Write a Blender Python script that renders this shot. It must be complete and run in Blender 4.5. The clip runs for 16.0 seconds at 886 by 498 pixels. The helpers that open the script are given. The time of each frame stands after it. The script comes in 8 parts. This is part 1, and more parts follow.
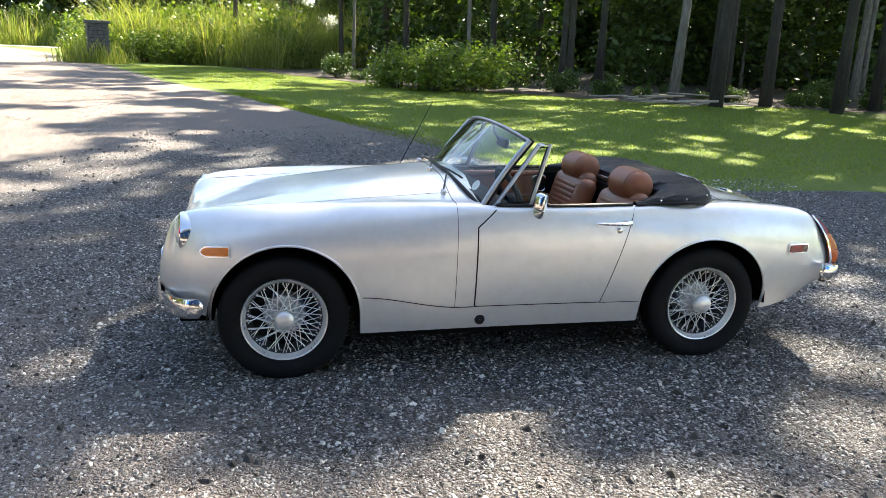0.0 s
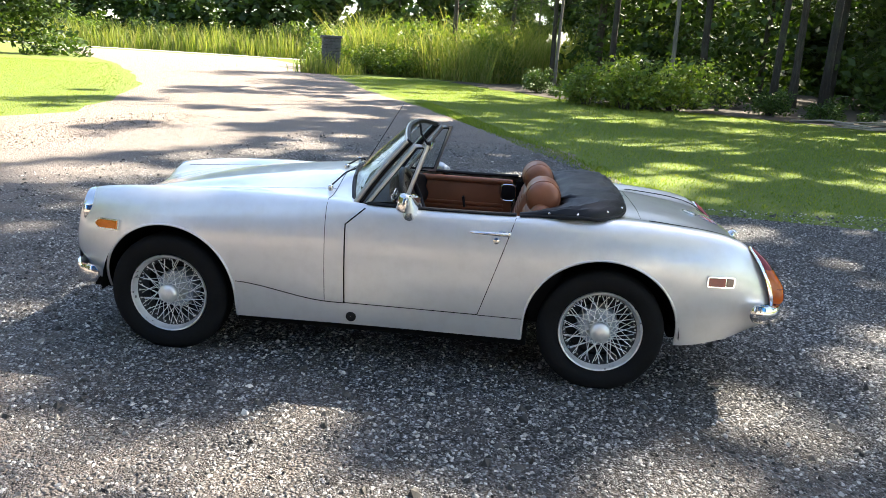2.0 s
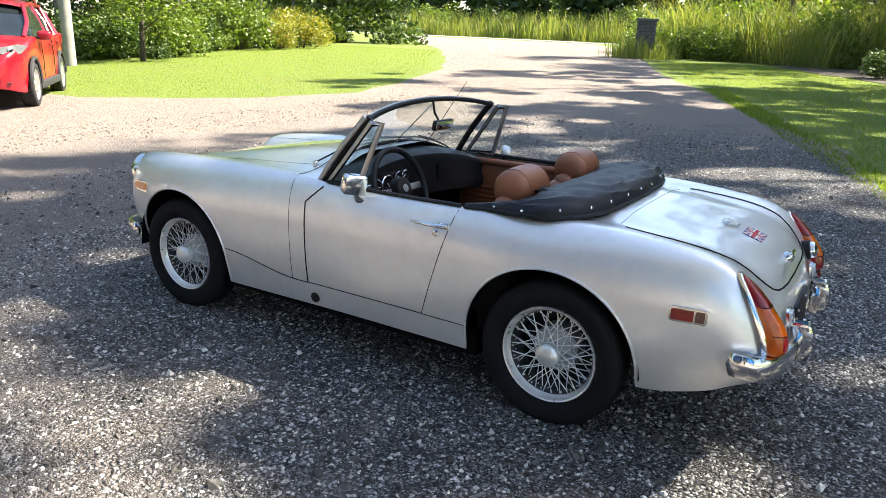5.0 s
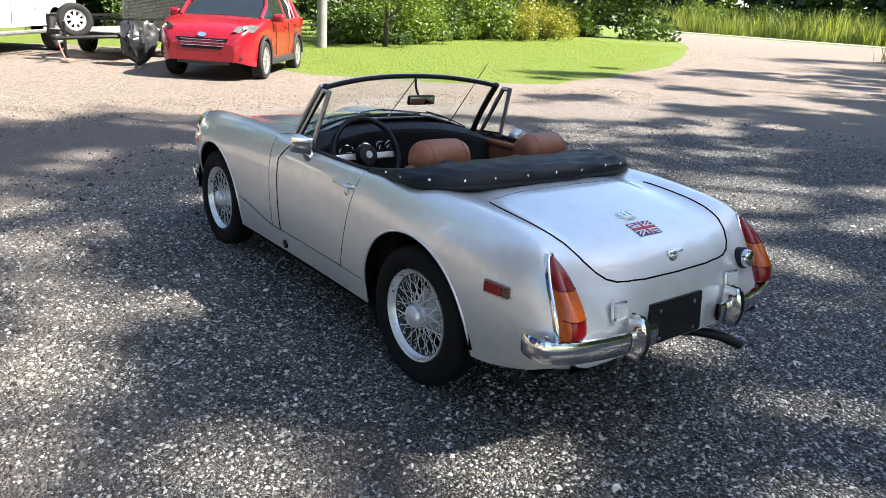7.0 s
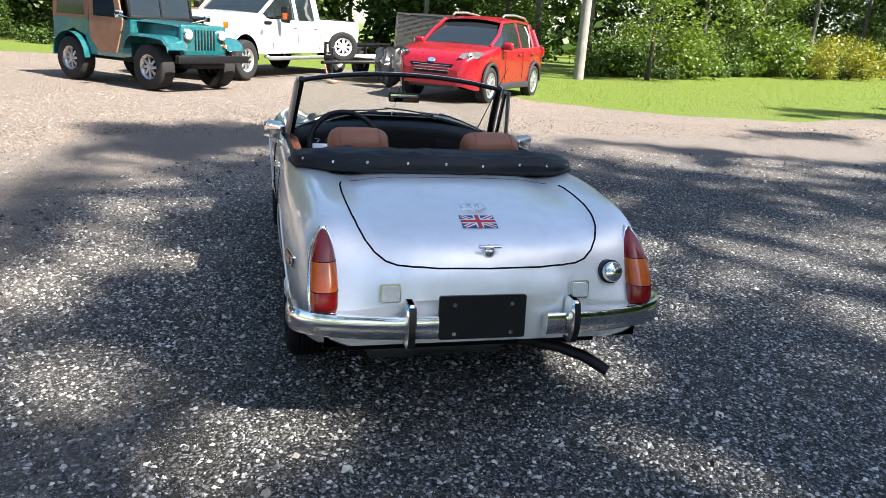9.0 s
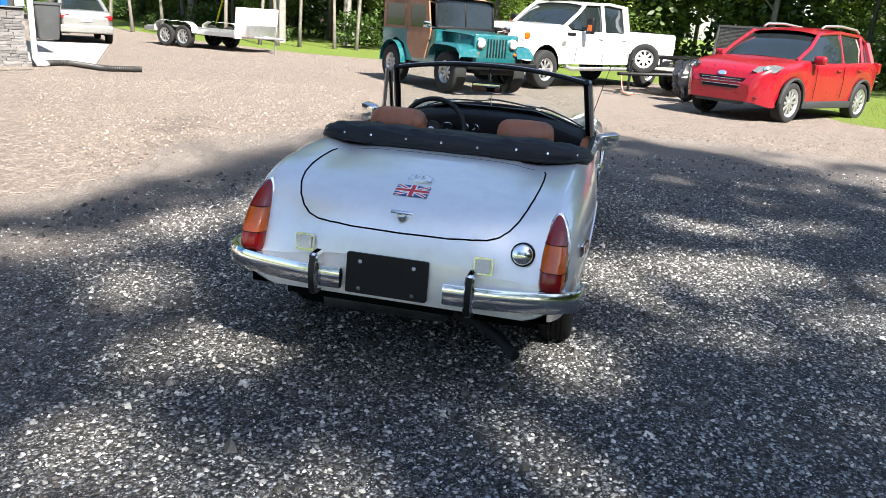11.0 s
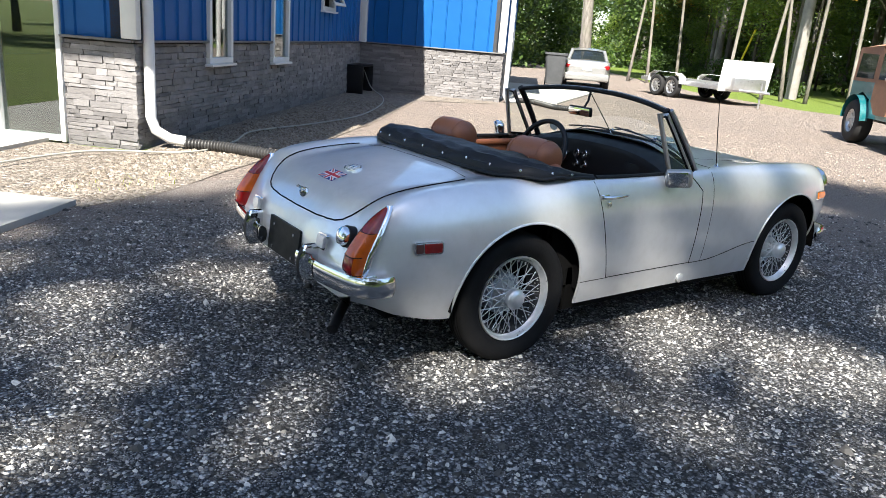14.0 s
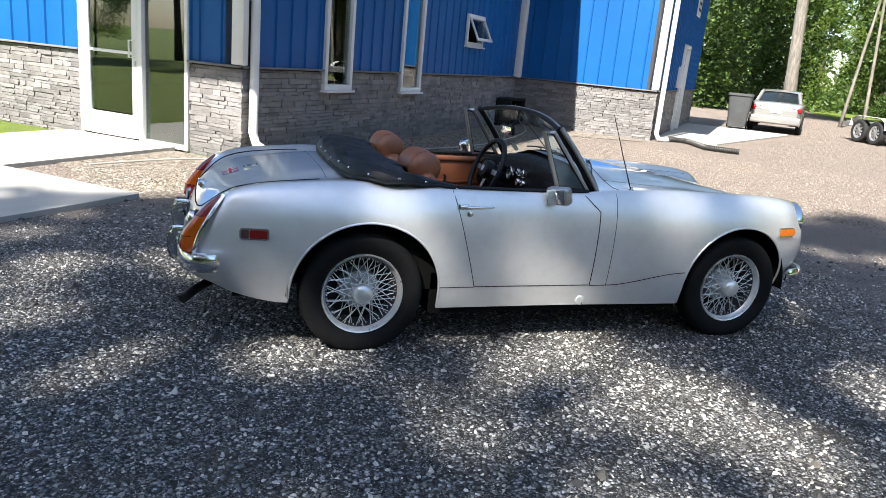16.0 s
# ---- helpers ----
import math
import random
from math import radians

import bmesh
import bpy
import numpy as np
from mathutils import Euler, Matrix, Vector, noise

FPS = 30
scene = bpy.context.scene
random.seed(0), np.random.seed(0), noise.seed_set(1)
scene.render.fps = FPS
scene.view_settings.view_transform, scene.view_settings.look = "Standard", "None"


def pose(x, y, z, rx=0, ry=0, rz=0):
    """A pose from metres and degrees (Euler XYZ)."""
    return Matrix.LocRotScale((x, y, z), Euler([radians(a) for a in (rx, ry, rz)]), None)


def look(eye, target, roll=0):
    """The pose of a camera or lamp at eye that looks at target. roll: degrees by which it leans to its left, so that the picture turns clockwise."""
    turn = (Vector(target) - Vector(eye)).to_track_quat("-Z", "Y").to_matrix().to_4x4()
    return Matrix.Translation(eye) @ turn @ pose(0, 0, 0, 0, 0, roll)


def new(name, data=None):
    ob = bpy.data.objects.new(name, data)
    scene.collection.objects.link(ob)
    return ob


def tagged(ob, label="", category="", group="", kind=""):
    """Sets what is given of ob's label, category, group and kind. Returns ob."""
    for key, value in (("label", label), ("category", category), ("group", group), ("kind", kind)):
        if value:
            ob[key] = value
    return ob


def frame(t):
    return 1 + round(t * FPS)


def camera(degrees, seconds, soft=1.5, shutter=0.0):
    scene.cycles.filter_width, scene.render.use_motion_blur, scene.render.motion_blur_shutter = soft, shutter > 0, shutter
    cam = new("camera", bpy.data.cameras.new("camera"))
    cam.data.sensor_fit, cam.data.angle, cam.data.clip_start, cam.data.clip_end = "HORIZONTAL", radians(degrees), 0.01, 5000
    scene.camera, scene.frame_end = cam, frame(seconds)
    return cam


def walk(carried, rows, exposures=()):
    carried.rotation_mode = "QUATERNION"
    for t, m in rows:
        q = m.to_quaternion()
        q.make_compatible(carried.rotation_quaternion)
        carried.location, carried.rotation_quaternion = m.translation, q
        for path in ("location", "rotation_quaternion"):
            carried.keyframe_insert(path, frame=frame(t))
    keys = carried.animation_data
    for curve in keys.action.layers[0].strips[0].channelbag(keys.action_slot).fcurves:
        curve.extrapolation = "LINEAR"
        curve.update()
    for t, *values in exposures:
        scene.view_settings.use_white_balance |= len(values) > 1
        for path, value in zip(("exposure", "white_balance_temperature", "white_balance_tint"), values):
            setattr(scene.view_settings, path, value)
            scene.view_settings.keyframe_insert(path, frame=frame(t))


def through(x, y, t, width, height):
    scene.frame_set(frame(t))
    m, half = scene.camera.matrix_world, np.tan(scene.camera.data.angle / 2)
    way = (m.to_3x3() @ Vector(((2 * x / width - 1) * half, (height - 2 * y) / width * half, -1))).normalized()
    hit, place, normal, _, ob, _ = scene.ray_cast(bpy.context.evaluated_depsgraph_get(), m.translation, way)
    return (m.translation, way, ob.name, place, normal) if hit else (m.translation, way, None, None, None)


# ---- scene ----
SUN_STRENGTH, SKY_STRENGTH, EXPOSURE = 5.0, 0.083, 2.12
# tall trees sunwards, many unseen, added for shade: x, y, kind, scale, turn
SHADE_TREES = [(-10.9, -17.3, 0, 1.06, 103), (-8.2, -19.9, 1, 0.74, 0), (-5.6, -22.3, 0, 0.62, 235), (-1.8, -25.7, 0, 0.5, 84), (-13.4, -16.2, 1, 1.09, 19), (-16.67, -13.28, 1, 1.11, 82), (-16.6, -15.4, 1, 1.03, 147), (-18.04, -11.98, 0, 0.92, 225), (-13.15, -7.04, 1, 0.52, 168),
               (-13.91, -9.63, 1, 0.81, 48), (-20.5, -20.5, 0, 0.95, 304), (-18.95, -15.06, 0, 1.08, 354), (-15.57, -11.72, 0, 0.93, 240), (-19.79, -12.82, 0, 0.94, 358), (-22.08, -18.49, 1, 1.11, 79), (-24, -14, 1, 0.9, 323), (-25.5, -21, 1, 0.95, 141), (-22, -25.5, 0, 1.0, 178), (-11.4, -15.7, 1, 1.15, 348), (-14.39, -14.36, 1, 1.05, 173), (-12.7, -17.4, 1, 1.15, 8),
               (-14, -20, 1, 0.95, 60), (-10.5, -22, 1, 0.9, 200), (-16, -23, 1, 1.0, 310), (-7, -24, 1, 0.9, 120), (-4, -26.5, 1, 0.85, 20), (-12, -25.5, 1, 0.95, 260)]
# wanted sun patches, cut through the crowns: where each falls, and how wide
SUN_PATCH_CUTS = [(1.35, 1.55, 0.34, 0.24), (0.45, 1.5, 0.30, 0.2), (0.2, 1.12, 0.2, 0.15), (-0.3, 1.8, 0.28, 0.2), (-1.25, 1.42, 0.30, 0.24), (-1.85, 0.78, 0.36, 0.32), (-2.5, 0.72, 0.28, 0.26), (-2.65, 0.3, 0.26, 0.28),
               (-2.43, 0.0, 0.2, 0.2), (-1.3, -0.7, 0.36, 0.28), (-0.15, -0.78, 0.55, 0.28), (0.2, -1.5, 0.42, 0.28), (-0.75, -1.44, 0.28, 0.21), (-2.22, -0.74, 0.24, 0.2), (-2.8, -0.5, 0.36, 0.26), (-2.7, -3.1, 0.55, 0.5), (0.3, -3.9, 0.75, 0.95), (0.0, -2.7, 0.36, 0.3), (7.2, 1.3, 1.4, 1.7), (6.6, -1.6, 1.2, 1.5), (3.6, 3.2, 2.3, 0.85), (6.5, -14.0, 2.4, 2.0), (4.6, -7.0, 1.1, 1.2), (4.2, -3.8, 0.8, 0.7)]
cam = camera(62.7, 16.0, 0.7)
PATH = [
    (0, (0.994, 3.697, 1.424), (0.565, 1.812, 0.912), 2.2),
    (0.5, (0.6, 3.734, 1.412), (0.303, 1.824, 0.899), 2.5),
    (1, (0.202, 3.827, 1.423), (0.056, 1.898, 0.912), 2.9),
    (1.5, (-0.221, 3.764, 1.413), (-0.201, 1.828, 0.911), 3.2),
    (2, (-0.602, 3.775, 1.416), (-0.42, 1.846, 0.92), 3.3),
    (2.5, (-0.925, 3.661, 1.377), (-0.6, 1.752, 0.879), 3.4),
    (3, (-1.275, 3.477, 1.396), (-0.811, 1.598, 0.891), 3.3),
    (3.5, (-1.577, 3.438, 1.42), (-0.972, 1.602, 0.905), 2.8),
    (4, (-1.687, 3.301, 1.412), (-0.937, 1.524, 0.885), 2.4),
    (4.2, (-1.727, 3.224, 1.406), (-0.924, 1.472, 0.872), 2.2),
    (6.3, (-2.696, 2.536, 1.449), (-1.386, 1.159, 0.827), 3.4),
    (6.5, (-2.828, 2.448, 1.441), (-1.468, 1.12, 0.818), 3.5),
    (7, (-3.167, 2.211, 1.427), (-1.682, 1.022, 0.809), 3.8),
    (7.5, (-3.382, 1.836, 1.397), (-1.778, 0.809, 0.788), 3.8),
    (8, (-3.639, 1.504, 1.387), (-1.932, 0.647, 0.792), 3.9),
    (8.5, (-3.844, 1.173, 1.393), (-2.057, 0.49, 0.81), 4.0),
    (8.7, (-3.897, 1.012, 1.372), (-2.084, 0.398, 0.793), 4.0),
    (10.8, (-4.176, -0.533, 1.322), (-2.291, -0.233, 0.724), 4.2),
    (11, (-4.164, -0.675, 1.328), (-2.297, -0.278, 0.73), 4.2),
    (11.5, (-3.976, -1.021, 1.307), (-2.182, -0.371, 0.709), 4.2),
    (12, (-3.82, -1.368, 1.308), (-2.135, -0.476, 0.706), 4.4),
    (12.5, (-3.668, -1.712, 1.312), (-2.12, -0.6, 0.707), 4.6),
    (13, (-3.434, -2.054, 1.327), (-2.033, -0.76, 0.726), 4.7),
    (13.5, (-3.28, -2.457, 1.335), (-2.016, -1.022, 0.749), 4.7),
    (14, (-3.018, -2.767, 1.329), (-1.879, -1.223, 0.764), 4.8),
    (14.5, (-2.736, -3.07, 1.351), (-1.721, -1.434, 0.81), 4.9),
    (15, (-2.477, -3.346, 1.362), (-1.59, -1.632, 0.834), 5.2),
    (15.5, (-2.089, -3.48, 1.346), (-1.328, -1.705, 0.826), 5.4),
    (16, (-1.745, -3.681, 1.357), (-1.106, -1.857, 0.843), 5.4),
]
walk(cam, [(t, look(eye, target, roll)) for t, eye, target, roll in PATH], [(t, EXPOSURE + stops, kelvin, 9) for t, stops, kelvin in ((0.0, 0.48, 6950), (2.0, 0.47, 6950), (4.0, 0.40, 6950), (6.5, 0.05, 6600), (8.5, -0.15, 6400), (11.0, -0.22, 6300), (13.0, -0.2, 6250), (16.0, -0.22, 6300))])

# ---------------------------------------------------------------- light and sky
SUN_AZ, SUN_EL = radians(222.5), radians(48.0)
SUN_DIR = Vector((math.cos(SUN_AZ) * math.cos(SUN_EL), math.sin(SUN_AZ) * math.cos(SUN_EL), math.sin(SUN_EL)))
world = bpy.data.worlds.new("sky")
scene.world = world
world.use_nodes = True
_sky = world.node_tree.nodes.new("ShaderNodeTexSky")
_sky.sky_type, _sky.sun_disc = "NISHITA", False
_sky.sun_elevation, _sky.sun_rotation = SUN_EL, math.pi / 2 - SUN_AZ
_bg = world.node_tree.nodes["Background"]
_bg.inputs[1].default_value = SKY_STRENGTH
world.node_tree.links.new(_sky.outputs[0], _bg.inputs[0])
sun = new("sun", bpy.data.lights.new("sun", "SUN"))
sun.data.energy, sun.data.angle, sun.data.color = SUN_STRENGTH, radians(0.55), (1.0, 0.93, 0.82)
sun.matrix_world = look(SUN_DIR * 60, (0, 0, 0))


# ---------------------------------------------------------------- small tools
def pchip(xs, ys):
    """A smooth curve through the points that never overshoots."""
    xs, ys = np.array(xs, float), np.array(ys, float)
    h, d = np.diff(xs), np.diff(ys) / np.diff(xs)
    m = np.zeros(len(xs))
    m[0], m[-1] = d[0], d[-1]
    for i in range(1, len(xs) - 1):
        if d[i - 1] * d[i] > 0:
            w1, w2 = 2 * h[i] + h[i - 1], h[i] + 2 * h[i - 1]
            m[i] = (w1 + w2) / (w1 / d[i - 1] + w2 / d[i])

    def value(x):
        x = min(max(x, xs[0]), xs[-1])
        i = min(int(np.searchsorted(xs, x, "right")) - 1, len(xs) - 2)
        t = (x - xs[i]) / h[i]
        return float(ys[i] * (1 + 2 * t) * (1 - t) ** 2 + h[i] * m[i] * t * (1 - t) ** 2
                     + ys[i + 1] * t * t * (3 - 2 * t) + h[i] * m[i + 1] * t * t * (t - 1))
    return value


def smoothstep(a, b, x):
    t = min(max((x - a) / (b - a), 0.0), 1.0)
    return t * t * (3 - 2 * t)


def part(name, bm, material, parent=None, label="", flat=False, at=None):
    """Links a bmesh as one mesh object, under a thing or under a part."""
    me = bpy.data.meshes.new(name)
    bm.normal_update()
    bm.to_mesh(me)
    bm.free()
    if not flat:
        me.polygons.foreach_set("use_smooth", [True] * len(me.polygons))
        me.set_sharp_from_angle(angle=radians(38))
    me.materials.append(material)
    ob = new(name, me)
    if parent is not None:
        ob.parent = parent
    if at is not None:
        ob.matrix_basis = at
    if label:
        ob["label"] = label
    return ob


def share(name, data, parent, m, label=""):
    """One more object on the same mesh."""
    ob = new(name, data)
    ob.parent = parent
    ob.matrix_basis = m
    if label:
        ob["label"] = label
    return ob


def thing(name, label, category, m=None, group="", kind=""):
    ob = new(name)
    ob.empty_display_size = 0.1
    if m is not None:
        ob.matrix_basis = m
    return tagged(ob, label, category, group, kind)


def add_box(bm, c, s, bevel=0.0, m=None, seg=2):
    """A box at centre c with sizes s, edges rounded."""
    r = bmesh.ops.create_cube(bm, size=1.0, matrix=(m or Matrix()) @ Matrix.LocRotScale(c, None, s))
    if bevel > 0:
        edges = list({e for v in r["verts"] for e in v.link_edges})
        bmesh.ops.bevel(bm, geom=edges, offset=bevel, segments=seg, profile=0.5, affect="EDGES", clamp_overlap=True)
    return bm


def box(c, s, bevel=0.0, m=None, seg=2):
    return add_box(bmesh.new(), c, s, bevel, m, seg)


def add_grid(bm, rows, loop=False, close=False, flip=False):
    """Quads between rows of points."""
    vs = [[bm.verts.new(p) for p in row] for row in rows]
    n = len(rows[0])
    for i in range(len(rows) - (0 if close else 1)):
        a, b = vs[i], vs[(i + 1) % len(rows)]
        for j in range(n - (0 if loop else 1)):
            k = (j + 1) % n
            f = (a[j], b[j], b[k], a[k]) if flip else (a[j], a[k], b[k], b[j])
            bm.faces.new(f)
    return vs


def grid(rows, loop=False, close=False, flip=False):
    bm = bmesh.new()
    add_grid(bm, rows, loop, close, flip)
    return bm


def add_tube(bm, pts, r, n=8, loop=False, caps=True, squash=1.0):
    """A round bar along points; r a number or one for each point."""
    pts = [Vector(p) for p in pts]
    rs = r if isinstance(r, (list, tuple)) else [r] * len(pts)
    rows, up = [], None
    for i, p in enumerate(pts):
        a = pts[i - 1] if (i > 0 or loop) else pts[i]
        b = pts[(i + 1) % len(pts)] if (i < len(pts) - 1 or loop) else pts[i]
        d = (b - a).normalized()
        if up is None:
            up = Vector((0, 0, 1)) if abs(d.z) < 0.9 else Vector((1, 0, 0))
        s = d.cross(up).normalized()
        up = s.cross(d).normalized()
        rows.append([p + (s * math.cos(2 * math.pi * k / n) * squash + up * math.sin(2 * math.pi * k / n)) * rs[i] for k in range(n)])
    vs = add_grid(bm, rows, loop=True, close=loop)
    if caps and not loop:
        bm.faces.new(vs[0][::-1])
        bm.faces.new(vs[-1])
    return bm


def tube(pts, r, n=8, loop=False, caps=True, squash=1.0):
    return add_tube(bmesh.new(), pts, r, n, loop, caps, squash)


def add_lathe(bm, prof, n=32, axis="y", m=None):
    """Turns a profile of (radius, height) round an axis."""
    m = m or Matrix()
    rows = []
    for r, h in prof:
        row = []
        for k in range(n):
            a = 2 * math.pi * k / n
            c, s = r * math.cos(a), r * math.sin(a)
            p = (c, h, s) if axis == "y" else ((c, s, h) if axis == "z" else (h, c, s))
            row.append(m @ Vector(p))
        rows.append(row)
    add_grid(bm, rows, loop=True)
    return bm


def lathe(prof, n=32, axis="y", m=None):
    return add_lathe(bmesh.new(), prof, n, axis, m)


def add_prism(bm, poly, depth, m=None):
    """A flat outline in x, y with a thickness in z from 0 to depth."""
    m = m or Matrix()
    lo = [bm.verts.new(m @ Vector((x, y, 0))) for x, y in poly]
    hi = [bm.verts.new(m @ Vector((x, y, depth))) for x, y in poly]
    bm.faces.new(lo[::-1])
    bm.faces.new(hi)
    for i in range(len(poly)):
        j = (i + 1) % len(poly)
        bm.faces.new((lo[i], lo[j], hi[j], hi[i]))
    return bm


def prism(poly, depth, m=None):
    return add_prism(bmesh.new(), poly, depth, m)


def rounded(w, h, r, n=5):
    """A rounded rectangle round 0, 0."""
    out = []
    for cx, cy, a0 in ((w / 2 - r, h / 2 - r, 0), (-w / 2 + r, h / 2 - r, 90), (-w / 2 + r, -h / 2 + r, 180), (w / 2 - r, -h / 2 + r, 270)):
        for k in range(n + 1):
            a = radians(a0 + 90 * k / n)
            out.append((cx + r * math.cos(a), cy + r * math.sin(a)))
    return out


def frame_of(origin, xaxis, zaxis):
    """A pose with its x axis and z axis along the given ways."""
    z = Vector(zaxis).normalized()
    x = Vector(xaxis)
    x = (x - z * x.dot(z)).normalized()
    y = z.cross(x)
    return Matrix(((x.x, y.x, z.x, origin[0]), (x.y, y.y, z.y, origin[1]), (x.z, y.z, z.z, origin[2]), (0, 0, 0, 1)))


# ---------------------------------------------------------------- materials
def material(name):
    m = bpy.data.materials.new(name)
    m.use_nodes = True
    nt = m.node_tree
    return m, nt, nt.nodes["Principled BSDF"]


def node(nt, kind, **inputs):
    nd = nt.nodes.new(kind)
    for k, v in inputs.items():
        nd.inputs[k.replace("_", " ")].default_value = v
    return nd


def ramp(nt, fac, stops):
    nd = nt.nodes.new("ShaderNodeValToRGB")
    e = nd.color_ramp.elements
    while len(e) < len(stops):
        e.new(0.5)
    for k, (p, c) in enumerate(stops):
        e[k].position, e[k].color = p, (*c, 1) if len(c) == 3 else c
    nt.links.new(fac, nd.inputs[0])
    return nd.outputs[0]


def mixc(nt, fac, a, b, blend="MIX"):
    nd = nt.nodes.new("ShaderNodeMix")
    nd.data_type, nd.blend_type = "RGBA", blend
    for socket, v in ((nd.inputs[0], fac), (nd.inputs[6], a), (nd.inputs[7], b)):
        if isinstance(v, bpy.types.NodeSocket):
            nt.links.new(v, socket)
        else:
            socket.default_value = v if not isinstance(v, tuple) else (*v, 1)[:4]
    return nd.outputs[2]


def coords(nt, kind="Object"):
    return nt.nodes.new("ShaderNodeTexCoord").outputs[kind]


def noise_of(nt, vec, scale, detail=4.0, rough=0.55):
    nd = node(nt, "ShaderNodeTexNoise", Scale=scale, Detail=detail, Roughness=rough)
    nt.links.new(vec, nd.inputs["Vector"])
    return nd.outputs[0]


def voro_of(nt, vec, scale, feature="F1"):
    nd = node(nt, "ShaderNodeTexVoronoi", Scale=scale)
    nd.feature = feature
    nt.links.new(vec, nd.inputs["Vector"])
    return nd


def bump_to(nt, bsdf, height, strength=0.3, dist=0.01):
    nd = node(nt, "ShaderNodeBump", Strength=strength, Distance=dist)
    nt.links.new(height, nd.inputs["Height"])
    nt.links.new(nd.outputs[0], bsdf.inputs["Normal"])
    return nd


def surf(name, col, rough=0.6, metal=0.0, var=0.15, scale=6.0, bump=0.15, bscale=80.0, coat=0.0, rvar=0.08, tint=None, spec=0.5):
    """A plain surface with two scales of variation: stains and fine grain."""
    m, nt, b = material(name)
    v = coords(nt)
    big, fine = noise_of(nt, v, scale), noise_of(nt, v, bscale, 3.0)
    lo = tuple(c * (1 - var) for c in col)
    hi = tint or tuple(min(1.0, c * (1 + var)) for c in col)
    c1 = ramp(nt, big, [(0.3, lo), (0.7, hi)])
    c2 = mixc(nt, 0.25, c1, ramp(nt, fine, [(0.3, lo), (0.7, hi)]))
    nt.links.new(c2, b.inputs["Base Color"])
    b.inputs["Metallic"].default_value = metal
    rr = ramp(nt, big, [(0.3, (max(0.02, rough - rvar),) * 3), (0.7, (min(1, rough + rvar),) * 3)])
    nt.links.new(rr, b.inputs["Roughness"])
    b.inputs["Coat Weight"].default_value = coat
    b.inputs["Specular IOR Level"].default_value = spec
    b.inputs["Coat Roughness"].default_value = 0.06
    if bump:
        bump_to(nt, b, fine, bump, 0.002)
    return m


def glass(name, tint=(0.9, 0.95, 0.93), alpha=0.06, rough=0.02):
    """Clear pane: mostly see-through, with a real sheen."""
    m, nt, b = material(name)
    out = nt.nodes["Material Output"]
    nt.nodes.remove(b)
    tr, gl = nt.nodes.new("ShaderNodeBsdfTransparent"), node(nt, "ShaderNodeBsdfGlossy", Roughness=rough)
    tr.inputs[0].default_value = (*tint, 1)
    fr = node(nt, "ShaderNodeLayerWeight", Blend=0.5)
    pw = node(nt, "ShaderNodeMath")
    pw.operation = "POWER"
    pw.inputs[1].default_value = 4.0
    nt.links.new(fr.outputs["Facing"], pw.inputs[0])
    add = node(nt, "ShaderNodeMath")
    add.operation, add.use_clamp = "MULTIPLY_ADD", True
    add.inputs[1].default_value, add.inputs[2].default_value = 0.75, alpha
    nt.links.new(pw.outputs[0], add.inputs[0])
    mx = nt.nodes.new("ShaderNodeMixShader")
    nt.links.new(add.outputs[0], mx.inputs[0])
    nt.links.new(tr.outputs[0], mx.inputs[1])
    nt.links.new(gl.outputs[0], mx.inputs[2])
    nt.links.new(mx.outputs[0], out.inputs[0])
    return m


def paint(name, col, metal=0.0, rough=0.35, flake=0.0, coat=1.0, dusty=0.22):
    """Car paint under lacquer, a little dusty low down the scale of its noise."""
    m, nt, b = material(name)
    v = coords(nt)
    big = noise_of(nt, v, 2.2, 5.0)
    dust = noise_of(nt, v, 14.0, 6.0, 0.65)
    c = ramp(nt, big, [(0.3, tuple(x * 0.94 for x in col)), (0.75, tuple(min(1, x * 1.04) for x in col))])
    if flake:
        vv = voro_of(nt, v, 900.0)
        c = mixc(nt, flake, c, vv.outputs["Color"], "SOFT_LIGHT")
    c = mixc(nt, ramp(nt, dust, [(0.45, (0, 0, 0)), (0.9, (dusty,) * 3)]), c, (0.42, 0.39, 0.34))
    nt.links.new(c, b.inputs["Base Color"])
    b.inputs["Metallic"].default_value = metal
    nt.links.new(ramp(nt, dust, [(0.3, (rough - 0.05,) * 3), (0.8, (rough + 0.12,) * 3)]), b.inputs["Roughness"])
    b.inputs["Coat Weight"].default_value = coat
    b.inputs["Coat Roughness"].default_value = 0.05
    bump_to(nt, b, noise_of(nt, v, 55.0, 2.0), 0.02, 0.002)
    return m


